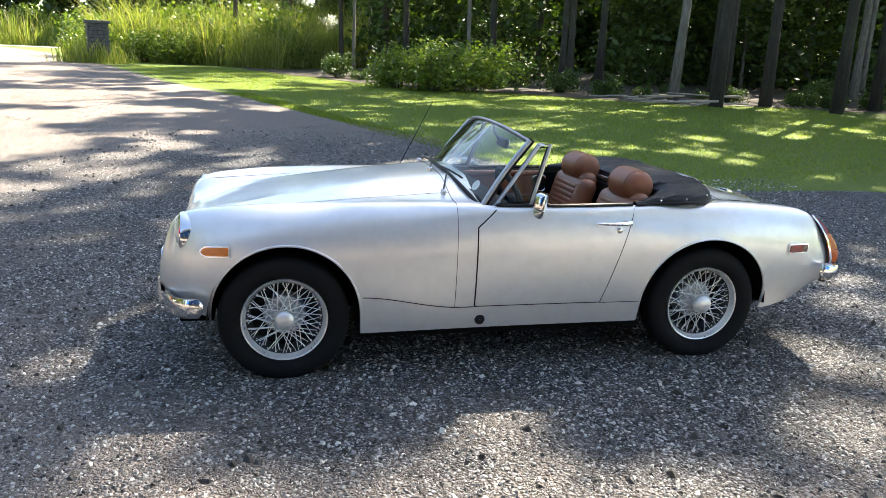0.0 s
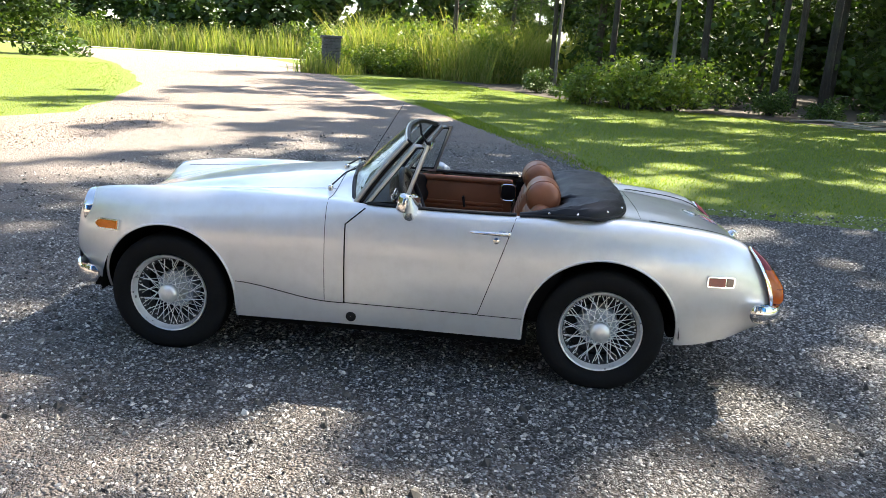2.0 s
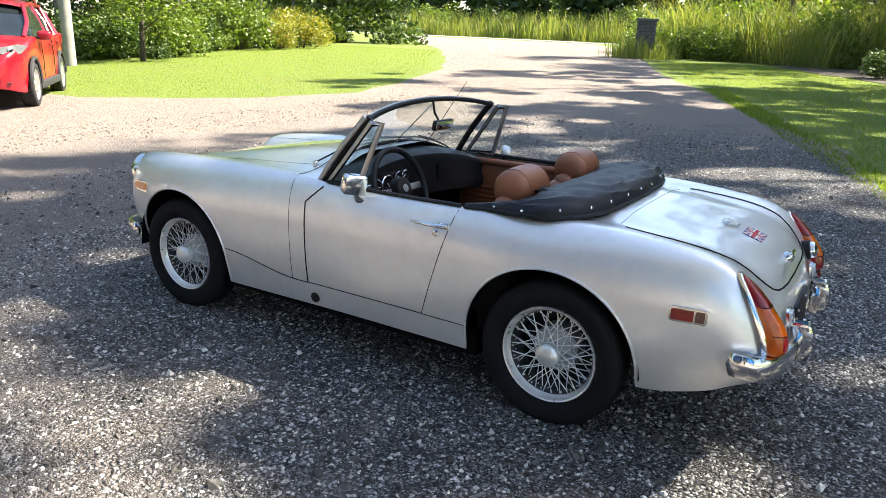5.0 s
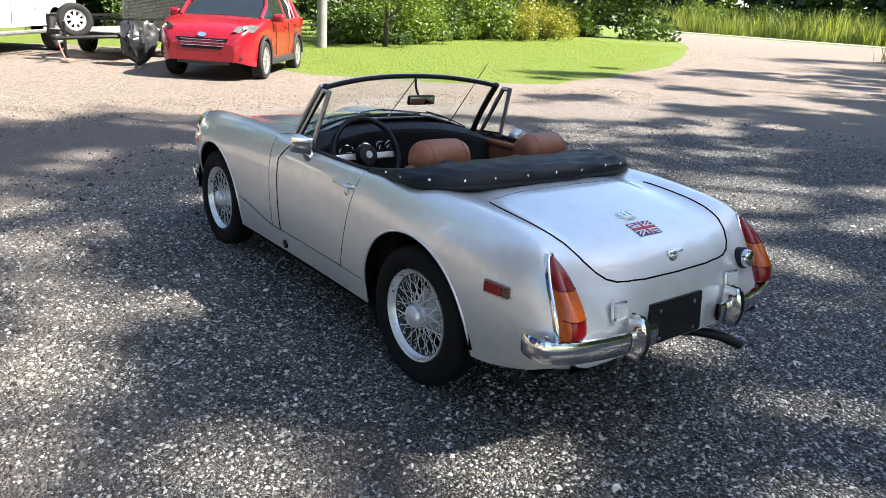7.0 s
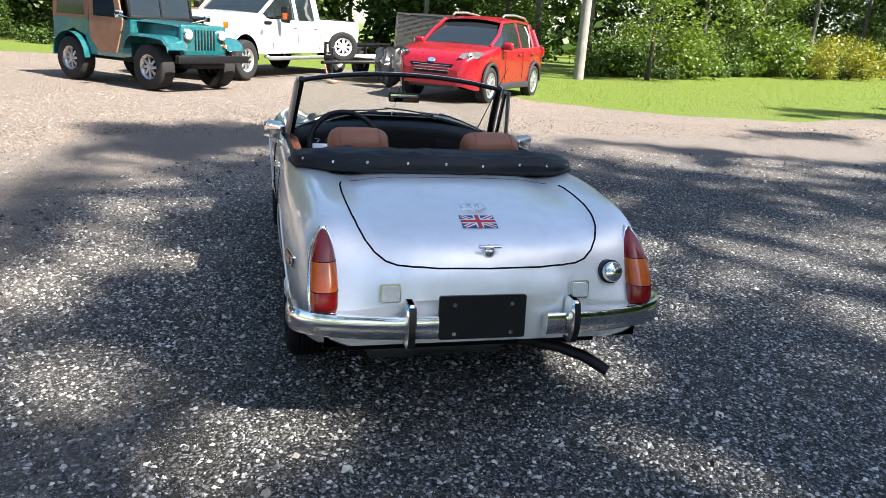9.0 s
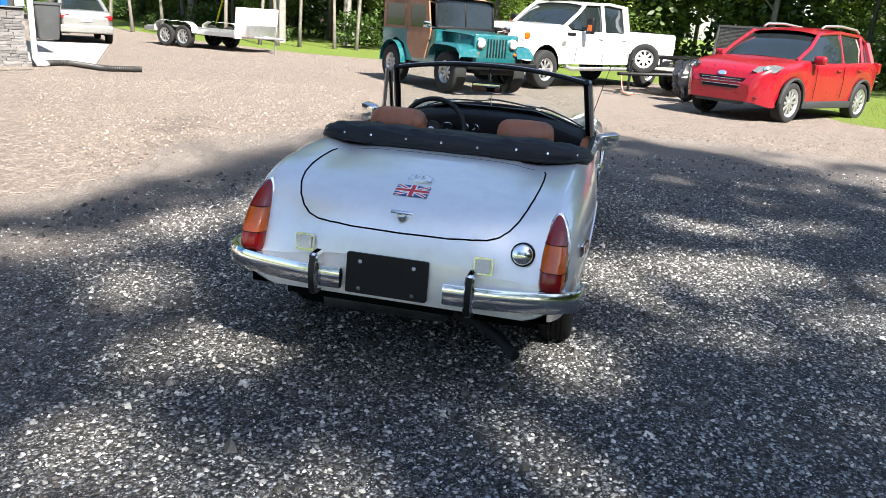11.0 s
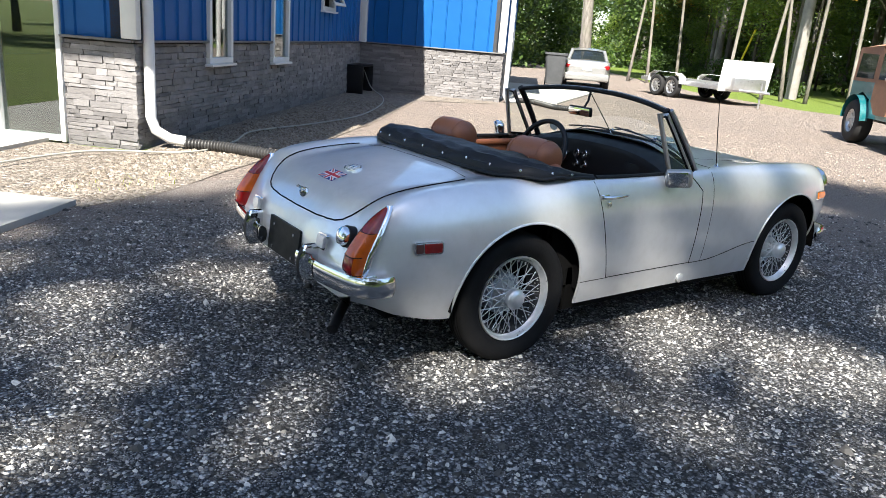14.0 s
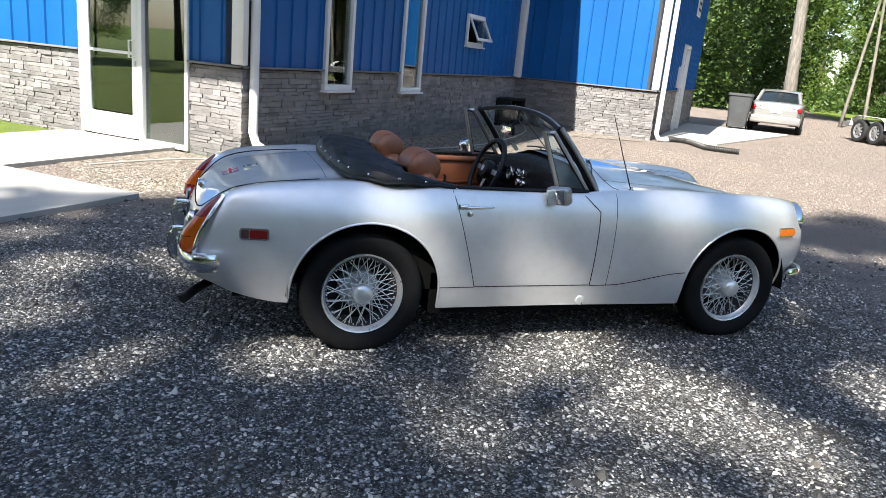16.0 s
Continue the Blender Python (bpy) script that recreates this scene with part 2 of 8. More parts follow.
def leafy(name, cols, rough=0.5, through=0.35):
    """Leaves: a colour for each leaf, some light passing through."""
    m, nt, b = material(name)
    g = nt.nodes.new("ShaderNodeNewGeometry")
    oi = nt.nodes.new("ShaderNodeObjectInfo")
    k = len(cols) - 1
    c = ramp(nt, g.outputs["Random Per Island"], [(i / k, cc) for i, cc in enumerate(cols)])
    tone = ramp(nt, oi.outputs["Random"], [(0, (0.78, 0.82, 0.7)), (1, (1.18, 1.12, 0.95))])
    c = mixc(nt, 1.0, c, tone, "MULTIPLY")
    nt.links.new(c, b.inputs["Base Color"])
    b.inputs["Roughness"].default_value = rough
    tl = nt.nodes.new("ShaderNodeBsdfTranslucent")
    nt.links.new(mixc(nt, 1.0, c, (1.5, 1.6, 0.7), "MULTIPLY"), tl.inputs[0])
    mx = node(nt, "ShaderNodeMixShader")
    mx.inputs[0].default_value = through
    nt.links.new(b.outputs[0], mx.inputs[1])
    nt.links.new(tl.outputs[0], mx.inputs[2])
    nt.links.new(mx.outputs[0], nt.nodes["Material Output"].inputs[0])
    return m


def scaled_ramp(nt, val, lo, hi, top):
    """0 below lo, top above hi."""
    mr = nt.nodes.new("ShaderNodeMapRange")
    nt.links.new(val, mr.inputs["Value"])
    mr.inputs["From Min"].default_value, mr.inputs["From Max"].default_value = lo, hi
    mr.inputs["To Min"].default_value, mr.inputs["To Max"].default_value = 0.0, top
    return mr.outputs["Result"]


def gravel(name, stones, dust, s1=70.0, s2=150.0, patch=0.5, gap_shade=0.0, rim=None):
    """Crushed stone: a colour for each stone at two sizes, shade painted between them, dust, worn tracks and leaf dirt
    in patches.
    """
    m, nt, b = material(name)
    v = coords(nt)
    warp = nt.nodes.new("ShaderNodeVectorMath")
    warp.operation = "MULTIPLY_ADD"
    nz = node(nt, "ShaderNodeTexNoise", Scale=22.0, Detail=3.0)
    nt.links.new(v, nz.inputs["Vector"])
    nt.links.new(nz.outputs["Color"], warp.inputs[0])
    warp.inputs[1].default_value = (0.03, 0.03, 0.03)
    nt.links.new(v, warp.inputs[2])
    a, c = voro_of(nt, warp.outputs[0], s1), voro_of(nt, warp.outputs[0], s2)
    k = len(stones) - 1
    sep = nt.nodes.new("ShaderNodeSeparateColor")
    nt.links.new(a.outputs["Color"], sep.inputs[0])
    sep2 = nt.nodes.new("ShaderNodeSeparateColor")
    nt.links.new(c.outputs["Color"], sep2.inputs[0])
    ca = ramp(nt, sep.outputs[0], [(i / k, cc) for i, cc in enumerate(stones)])
    cb = ramp(nt, sep2.outputs[0], [(i / k, cc) for i, cc in enumerate(stones)])
    pick = ramp(nt, noise_of(nt, v, 9.0, 6.0, 0.7), [(0.42, (0, 0, 0)), (0.55, (1, 1, 1))])
    col = mixc(nt, pick, cb, ca)
    big = noise_of(nt, v, 0.55, 6.0, 0.6)
    col = mixc(nt, ramp(nt, big, [(0.45, (0, 0, 0)), (0.72, (patch,) * 3)]), col, dust)
    fine = noise_of(nt, v, 180.0, 2.0)
    col = mixc(nt, 0.5, col, ramp(nt, fine, [(0.3, (0.25, 0.25, 0.25)), (0.7, (0.8, 0.8, 0.8))]), "OVERLAY")
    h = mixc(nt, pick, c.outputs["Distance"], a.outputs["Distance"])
    if gap_shade:
        # Darkens the colour towards the crevices, in place of shade between stones
        col = mixc(nt, 1.0, col, ramp(nt, h, [(0.30, (1, 1, 1)), (0.62, (1 - gap_shade,) * 3)]), "MULTIPLY")
        soil = scaled_ramp(nt, noise_of(nt, v, 1.6, 6.0, 0.68), 0.54, 0.68, 0.65)
        col = mixc(nt, soil, col, (0.085, 0.066, 0.048))
    if rim:
        # pale stone dust carried in from the drive, ragged towards the rim of the sheet
        mp = node(nt, "ShaderNodeMapping")
        mp.inputs["Location"].default_value = (1.5 / 6.2, 3.2 / 6.2, 0)
        mp.inputs["Scale"].default_value = (1 / 6.2, 1 / 6.2, 0)
        nt.links.new(v, mp.inputs["Vector"])
        ln = nt.nodes.new("ShaderNodeVectorMath")
        ln.operation = "LENGTH"
        nt.links.new(mp.outputs[0], ln.inputs[0])
        ad = nt.nodes.new("ShaderNodeMath")
        ad.operation = "MULTIPLY_ADD"
        nt.links.new(noise_of(nt, v, 1.3, 7.0, 0.72), ad.inputs[0])
        ad.inputs[1].default_value = 0.9
        nt.links.new(ln.outputs["Value"], ad.inputs[2])
        col = mixc(nt, scaled_ramp(nt, ad.outputs[0], 1.12, 1.48, 1.0), col, mixc(nt, 0.22, rim, cb))
    nt.links.new(col, b.inputs["Base Color"])
    b.inputs["Roughness"].default_value = 0.85
    inv = nt.nodes.new("ShaderNodeInvert")
    nt.links.new(h, inv.inputs[1])
    bump_to(nt, b, inv.outputs[0], 1.0, 0.03)
    return m


M_SILVER = paint("silver_paint", (0.82, 0.82, 0.815), metal=0.58, rough=0.35)
M_CHROME = surf("chrome", (0.78, 0.78, 0.78), 0.1, 1.0, 0.05, 9, 0.02, 60, rvar=0.05)
M_STEEL = surf("wheel_wire", (0.86, 0.86, 0.85), 0.34, 0.7, 0.10, 30, 0.05)
M_ALLOY = surf("alloy", (0.5, 0.5, 0.5), 0.35, 0.8, 0.1, 12, 0.03)
M_RUBBER = surf("tyre_rubber", (0.009, 0.009, 0.0095), 0.75, 0, 0.4, 7, 0.4, 120, spec=0.15)
M_BLACK = surf("black_trim", (0.007, 0.007, 0.008), 0.5, 0, 0.25, 20, 0.1, spec=0.25)
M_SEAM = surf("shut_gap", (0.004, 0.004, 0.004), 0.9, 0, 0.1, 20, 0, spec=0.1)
M_VINYL = surf("black_vinyl", (0.008, 0.0095, 0.013), 0.5, 0, 0.4, 9, 0.4, 220, spec=0.28)
M_LEATHER = surf("brown_leather", (0.25, 0.088, 0.040), 0.42, 0, 0.28, 7, 0.35, 150)
M_TANCARD = surf("tan_vinyl", (0.21, 0.07, 0.027), 0.45, 0, 0.2, 6, 0.2, 140)
M_CARPET = surf("black_carpet", (0.005, 0.005, 0.005), 0.95, 0, 0.3, 15, 0.5, 200, spec=0.1)
M_PIPING = surf("pale_piping", (0.45, 0.32, 0.2), 0.5, 0, 0.15, 20, 0.05)
M_AMBER = surf("amber_lens", (0.50, 0.085, 0.003), 0.2, 0, 0.2, 40, 0.1, 300, coat=0.4)
M_AMBERSIDE = surf("bright_amber_lens", (0.70, 0.16, 0.006), 0.16, 0, 0.12, 40, 0.1, 300, coat=1.0)
M_RED = surf("red_lens", (0.21, 0.003, 0.004), 0.18, 0, 0.2, 40, 0.1, 300, coat=0.4)
M_CLEARLENS = surf("clear_lens", (0.6, 0.6, 0.6), 0.15, 0, 0.15, 60, 0.3, 240, coat=1.0)
M_GLASS = glass("clear_glass")
M_MIRROR = surf("mirror", (0.85, 0.86, 0.86), 0.03, 1.0, 0.01, 5, 0)
M_WHITE = surf("white_print", (0.75, 0.75, 0.73), 0.5, 0, 0.06, 20, 0)
M_FLAGRED = surf("flag_red", (0.5, 0.02, 0.03), 0.5, 0, 0.08, 20, 0)
M_FLAGBLUE = surf("flag_blue", (0.03, 0.05, 0.2), 0.5, 0, 0.08, 20, 0)
M_GRAVEL = gravel("dark_gravel", [(0.027, 0.028, 0.028), (0.073, 0.074, 0.075), (0.142, 0.143, 0.145), (0.235, 0.236, 0.24), (0.402, 0.404, 0.41), (0.784, 0.788, 0.8)], (0.27, 0.23, 0.19), s1=66.0, s2=140.0, patch=0.5, gap_shade=0.92, rim=(0.228, 0.181, 0.149))
M_DRIVE = gravel("pale_gravel", [(0.11, 0.088, 0.073), (0.185, 0.149, 0.124), (0.225, 0.182, 0.152), (0.28, 0.235, 0.203)], (0.228, 0.181, 0.149), 34.0, 90.0, 0.85)
M_PEBBLE = gravel("buff_pebbles", [(0.08, 0.064, 0.050), (0.16, 0.13, 0.10), (0.22, 0.188, 0.153), (0.30, 0.27, 0.235)], (0.19, 0.155, 0.125), 24.0, 50.0, 0.3)
M_STONE = surf("pale_stone", (0.42, 0.41, 0.39), 0.85, 0, 0.3, 14, 0.3, 90)
M_STONEDARK = surf("dark_stone", (0.10, 0.10, 0.105), 0.85, 0, 0.4, 14, 0.3, 90)
M_CONCRETE = surf("concrete", (0.385, 0.370, 0.340), 0.85, 0, 0.12, 1.5, 0.3, 60)


def ground_z(x, y):
    """The lie of the land: level round the car, rising gently towards the woods."""
    s = -(y + 3.0)
    soft = s if s > 30 else math.log1p(math.exp(s))
    return 1.05 * math.tanh(0.024 * soft / 1.05)

# ---------------------------------------------------------------- the silver roadster (nose along +x, middle of the wheelbase at 0, 0)
Z_CROWN = pchip([-1.79, -1.775, -1.75, -1.70, -1.65, -1.60, -1.50, -1.39, -1.10, -0.85, -0.62, -0.3, 0.0, 0.2, 0.5, 1.0, 1.2, 1.36, 1.42, 1.455, 1.49, 1.52],
                [0.470, 0.505, 0.56, 0.645, 0.700, 0.732, 0.757, 0.770, 0.787, 0.786, 0.778, 0.775, 0.778, 0.789, 0.790, 0.782, 0.770, 0.752, 0.735, 0.70, 0.62, 0.52])
Z_MID = pchip([-1.79, -1.775, -1.755, -1.72, -1.68, -1.60, -1.45, -1.2, -1.0, -0.8, 0.1, 0.2, 0.45, 0.7, 1.0, 1.2, 1.35, 1.45, 1.50, 1.52],
              [0.500, 0.550, 0.597, 0.645, 0.676, 0.712, 0.750, 0.787, 0.795, 0.795, 0.868, 0.865, 0.845, 0.815, 0.770, 0.730, 0.685, 0.635, 0.56, 0.50])
Y_CROWN = pchip([-1.79, -1.7, -1.6, -1.3, -1.0, -0.6, 0.0, 0.2, 0.5, 1.0, 1.3, 1.46, 1.52], [0.50, 0.535, 0.55, 0.555, 0.56, 0.60, 0.605, 0.585, 0.55, 0.53, 0.505, 0.47, 0.44])
WIDE = pchip([-1.79, -1.75, -1.7, -1.6, -1.4, -1.0, -0.6, 0.0, 0.5, 1.0, 1.25, 1.4, 1.46, 1.5, 1.52], [0.555, 0.588, 0.607, 0.632, 0.656, 0.672, 0.662, 0.656, 0.657, 0.668, 0.645, 0.605, 0.565, 0.52, 0.48])
Z_LOW = pchip([-1.79, -1.70, -1.58, -1.387, -1.36, -0.70, 0.0, 0.66, 1.30, 1.45, 1.52], [0.345, 0.319, 0.272, 0.241, 0.241, 0.207, 0.205, 0.200, 0.285, 0.34, 0.38])
DIP = pchip([-1.8, -1.6, -1.3, -0.8, 0.2, 0.6, 1.1, 1.4, 1.52], [0.0, 0.010, 0.016, 0.006, 0.0, 0.010, 0.028, 0.028, 0.0])
TUCK = pchip([-1.8, -1.6, -1.3, -0.7, 0.66, 1.3, 1.52], [0.09, 0.075, 0.05, 0.042, 0.042, 0.06, 0.09])
ARCHES = ((0.985, 0.325, 0.275, 0.351), (-1.026, 0.343, 0.275, 0.347))


def drop_of(x):
    return min(0.21, 0.55 * (Z_CROWN(x) - Z_LOW(x)))


def side_y(x, z):
    """Half width of the body at a height on its side."""
    zc, w, yc, d = Z_CROWN(x), WIDE(x), Y_CROWN(x), drop_of(x)
    if z > zc - d:
        c = min(1.0, max(0.0, 1 - (zc - z) / d))
        return yc + (w - yc) * math.sqrt(max(0.0, 1 - c * c))
    t = (zc - d - z) / (zc - d - Z_LOW(x))
    return w - TUCK(x) * t ** 2.2


def top_z(x, y):
    """Height of the bonnet, scuttle or boot deck."""
    r = min(abs(y) / Y_CROWN(x), 1.0)
    s = smoothstep(0.35, 0.95, r) if x > 0 else smoothstep(0.45, 0.97, r)
    return Z_MID(x) * (1 - s) + Z_CROWN(x) * s - DIP(x) * math.exp(-((r - 0.74) / 0.14) ** 2) - 0.012 * r * r * (1 - s)


def cut_z(x):
    for xc, rx, z0, rz in ARCHES:
        if abs(x - xc) <= rx:
            return z0 + rz * math.sqrt(max(0.0, 1 - ((x - xc) / rx) ** 2.0)) ** 0.92
    return Z_LOW(x)


def side_points(x, n=30):
    """The side from the wing's crown down to the sill or the wheel arch."""
    zc, d, cut = Z_CROWN(x), drop_of(x), cut_z(x)
    zs = [zc - d * (1 - math.cos(math.pi / 2 * k / 24)) for k in range(25)]
    zs += [zc - d - (zc - d - Z_LOW(x)) * k / 24 for k in range(1, 25)]
    zs = [z for z in zs if z > cut + 0.002] + [cut]
    pts = np.array([(side_y(x, z), z) for z in zs])
    s = np.concatenate(([0], np.cumsum(np.hypot(*np.diff(pts, axis=0).T))))
    t = np.linspace(0, s[-1], n + 1)
    return [(float(np.interp(k, s, pts[:, 0])), float(np.interp(k, s, pts[:, 1]))) for k in t]


NT, NS, OPEN = 16, 30, (-0.80, 0.115)
stations = [-1.79, -1.785, -1.775, -1.765, -1.755, -1.745, -1.73, -1.715, -1.70, -1.68, -1.66, -1.63, -1.60, -1.55, -1.5, -1.45, -1.4]
for xc, rx, z0, rz in ARCHES:
    stations += [xc - rx - 0.0015, xc + rx + 0.0015] + [xc + rx * math.cos(math.pi * k / 36) for k in range(37)]
stations += list(np.linspace(-0.68, 0.10, 22)) + [OPEN[0], OPEN[1]] + [0.14, 0.17, 0.2, 0.23, 0.27, 0.31, 0.36, 0.41, 0.46, 0.51, 0.56, 0.61]
stations += [1.34, 1.36, 1.38, 1.40, 1.42, 1.44, 1.455, 1.47, 1.485, 1.50, 1.51, 1.52]
stations = sorted(set(round(float(s), 5) for s in stations))


def body_row(x):
    sp = side_points(x, NS)
    yc = Y_CROWN(x)
    left = [(x, y, z) for y, z in reversed(sp)]
    tops = [(x, yc * (1 - k / NT), top_z(x, yc * (1 - k / NT))) for k in range(1, NT + 1)]
    half = left + tops
    return half + [(px, -py, pz) for px, py, pz in reversed(half[:-1])]


bm = bmesh.new()
rows = [[bm.verts.new(p) for p in body_row(x)] for x in stations]
NR = len(rows[0])
for i in range(len(rows) - 1):
    xa = (stations[i] + stations[i + 1]) / 2
    for j in range(NR - 1):
        if OPEN[0] < xa < OPEN[1] and NS <= j < NR - 1 - NS:
            continue
        bm.faces.new((rows[i][j], rows[i][j + 1], rows[i + 1][j + 1], rows[i + 1][j]))
for row, x in ((rows[0], stations[0]), (rows[-1], stations[-1])):
    half = NR // 2
    for a, b in ((row[:half + 1], 1), (row[half:][::-1], -1)):
        low = [bm.verts.new((x, v.co.y, Z_LOW(x))) for v in a]
        for k in range(len(a) - 1):
            if (a[k].co - low[k].co).length + (a[k + 1].co - low[k + 1].co).length > 1e-5:
                try:
                    bm.faces.new((a[k], a[k + 1], low[k + 1], low[k]))
                except ValueError:
                    pass
bmesh.ops.remove_doubles(bm, verts=bm.verts, dist=0.0004)


def cut(bm, co, no, keep=lambda c: True):
    faces = [f for f in bm.faces if keep(f.calc_center_median())]
    geom = list({v for f in faces for v in f.verts}) + list({e for f in faces for e in f.edges}) + faces
    bmesh.ops.bisect_plane(bm, geom=geom, dist=1e-5, plane_co=co, plane_no=no)


def take(bm, inside):
    """Moves the faces that pass a test into a mesh of their own."""
    pick = [f for f in bm.faces if inside(f.calc_center_median())]
    outbm, seen = bmesh.new(), {}
    for f in pick:
        vs = []
        for v in f.verts:
            if v not in seen:
                seen[v] = outbm.verts.new(v.co)
            vs.append(seen[v])
        outbm.faces.new(vs)
    bmesh.ops.delete(bm, geom=pick, context="FACES")
    return outbm


DOOR_F, DOOR_K0, DOOR_K1, DOOR_R0, DOOR_R1, DOOR_Z = 0.140, (0.140, 0.690), (0.055, 0.765), (-0.620, 0.790), (-0.478, 0.316), 0.316
kx, kz = DOOR_K1[0] - DOOR_K0[0], DOOR_K1[1] - DOOR_K0[1]
rx_, rz_ = DOOR_R1[0] - DOOR_R0[0], DOOR_R1[1] - DOOR_R0[1]
DOOR_OFF = {1: 0.0, -1: -0.030}
for s in (1, -1):
    near_door = lambda c: -0.80 < c.x < 0.3 and c.y * s > 0.5
    cut(bm, (DOOR_F + DOOR_OFF[s], 0, 0), (1, 0, 0), near_door)
    cut(bm, (DOOR_K0[0] + DOOR_OFF[s], 0, DOOR_K0[1]), (kz, 0, -kx), near_door)
    cut(bm, (DOOR_R0[0] + DOOR_OFF[s], 0, DOOR_R0[1]), (-rz_, 0, rx_), near_door)
    cut(bm, (0, 0, DOOR_Z), (0, 0, 1), near_door)


def in_door(c):
    x = c.x - DOOR_OFF[1 if c.y > 0 else -1]
    return (abs(c.y) > 0.5 and x < DOOR_F and c.z > DOOR_Z and (x - DOOR_K0[0]) * kz - (c.z - DOOR_K0[1]) * kx < 0
            and (x - DOOR_R0[0]) * -rz_ + (c.z - DOOR_R0[1]) * rx_ > 0)


LID = [(-1.190, 0.405), (-1.198, 0.430), (-1.222, 0.448), (-1.26, 0.456), (-1.36, 0.459), (-1.47, 0.456), (-1.56, 0.448), (-1.625, 0.435), (-1.672, 0.415), (-1.705, 0.388), (-1.728, 0.355), (-1.742, 0.315), (-1.750, 0.265), (-1.755, 0.18), (-1.757, 0.0)]
LID_LOOP = LID + [(x, -y) for x, y in reversed(LID[:-1])]
on_deck = lambda c: c.x < -1.05 and c.z > 0.42 and abs(c.y) < 0.54
for k in range(len(LID_LOOP)):
    a, b = LID_LOOP[k], LID_LOOP[(k + 1) % len(LID_LOOP)]
    mx, my = (a[0] + b[0]) / 2, (a[1] + b[1]) / 2
    cut(bm, (a[0], a[1], 0), (b[1] - a[1], a[0] - b[0], 0), lambda c: on_deck(c) and math.hypot(c.x - mx, c.y - my) < 0.16 + math.hypot(b[0] - a[0], b[1] - a[1]) / 2)


def in_lid(c):
    if not on_deck(c):
        return False
    for k in range(len(LID_LOOP)):
        a, b = LID_LOOP[k], LID_LOOP[(k + 1) % len(LID_LOOP)]
        if (b[0] - a[0]) * (c.y - a[1]) - (b[1] - a[1]) * (c.x - a[0]) < 0:
            return False
    return True


BON_R, BON_F = 0.232, 1.36
near_bonnet = lambda c: c.x > 0.1 and c.z > 0.6 and abs(c.y) < 0.5
cut(bm, (BON_R, 0, 0), (1, 0, 0), near_bonnet)
cut(bm, (BON_F, 0, 0), (1, 0, 0), near_bonnet)
for s in (1, -1):
    cut(bm, (0, 0.425 * s, 0), (0, 1, 0), near_bonnet)
in_bonnet = lambda c: BON_R < c.x < BON_F and abs(c.y) < 0.425 and c.z > 0.6

doorL_bm = take(bm, lambda c: c.y > 0 and in_door(c))
doorR_bm = take(bm, lambda c: c.y < 0 and in_door(c))
lid_bm = take(bm, in_lid)
bonnet_bm = take(bm, in_bonnet)
sill_bms = [take(bm, lambda c, s=s: c.y * s > 0.5 and -0.70 < c.x < 0.66 and c.z < DOOR_Z - 0.001 + 0.07 * smoothstep(0.22, 0.66, c.x)) for s in (1, -1)]
car = thing("roadster", "silver open two-seat roadster with wire wheels on dark gravel", "car")
shell = part("body", bm, M_SILVER, car, "silver painted steel body")
door_l = part("door", doorL_bm, M_SILVER, car)
door_r = part("door", doorR_bm, M_SILVER, car)
lid = part("boot_lid", lid_bm, M_SILVER, car, "rounded silver boot lid")
part("bonnet", bonnet_bm, M_SILVER, car)
for b_ in sill_bms:
    part("sill", b_, M_SILVER, car)


def on_side(x, z, s, out=0.0):
    return (x, s * (side_y(x, z) + out), z)


def seam(pts, parent, r=0.0019, name="shut_line", mat=None):
    return part(name, tube(pts, r, 6), mat or M_SEAM, parent)


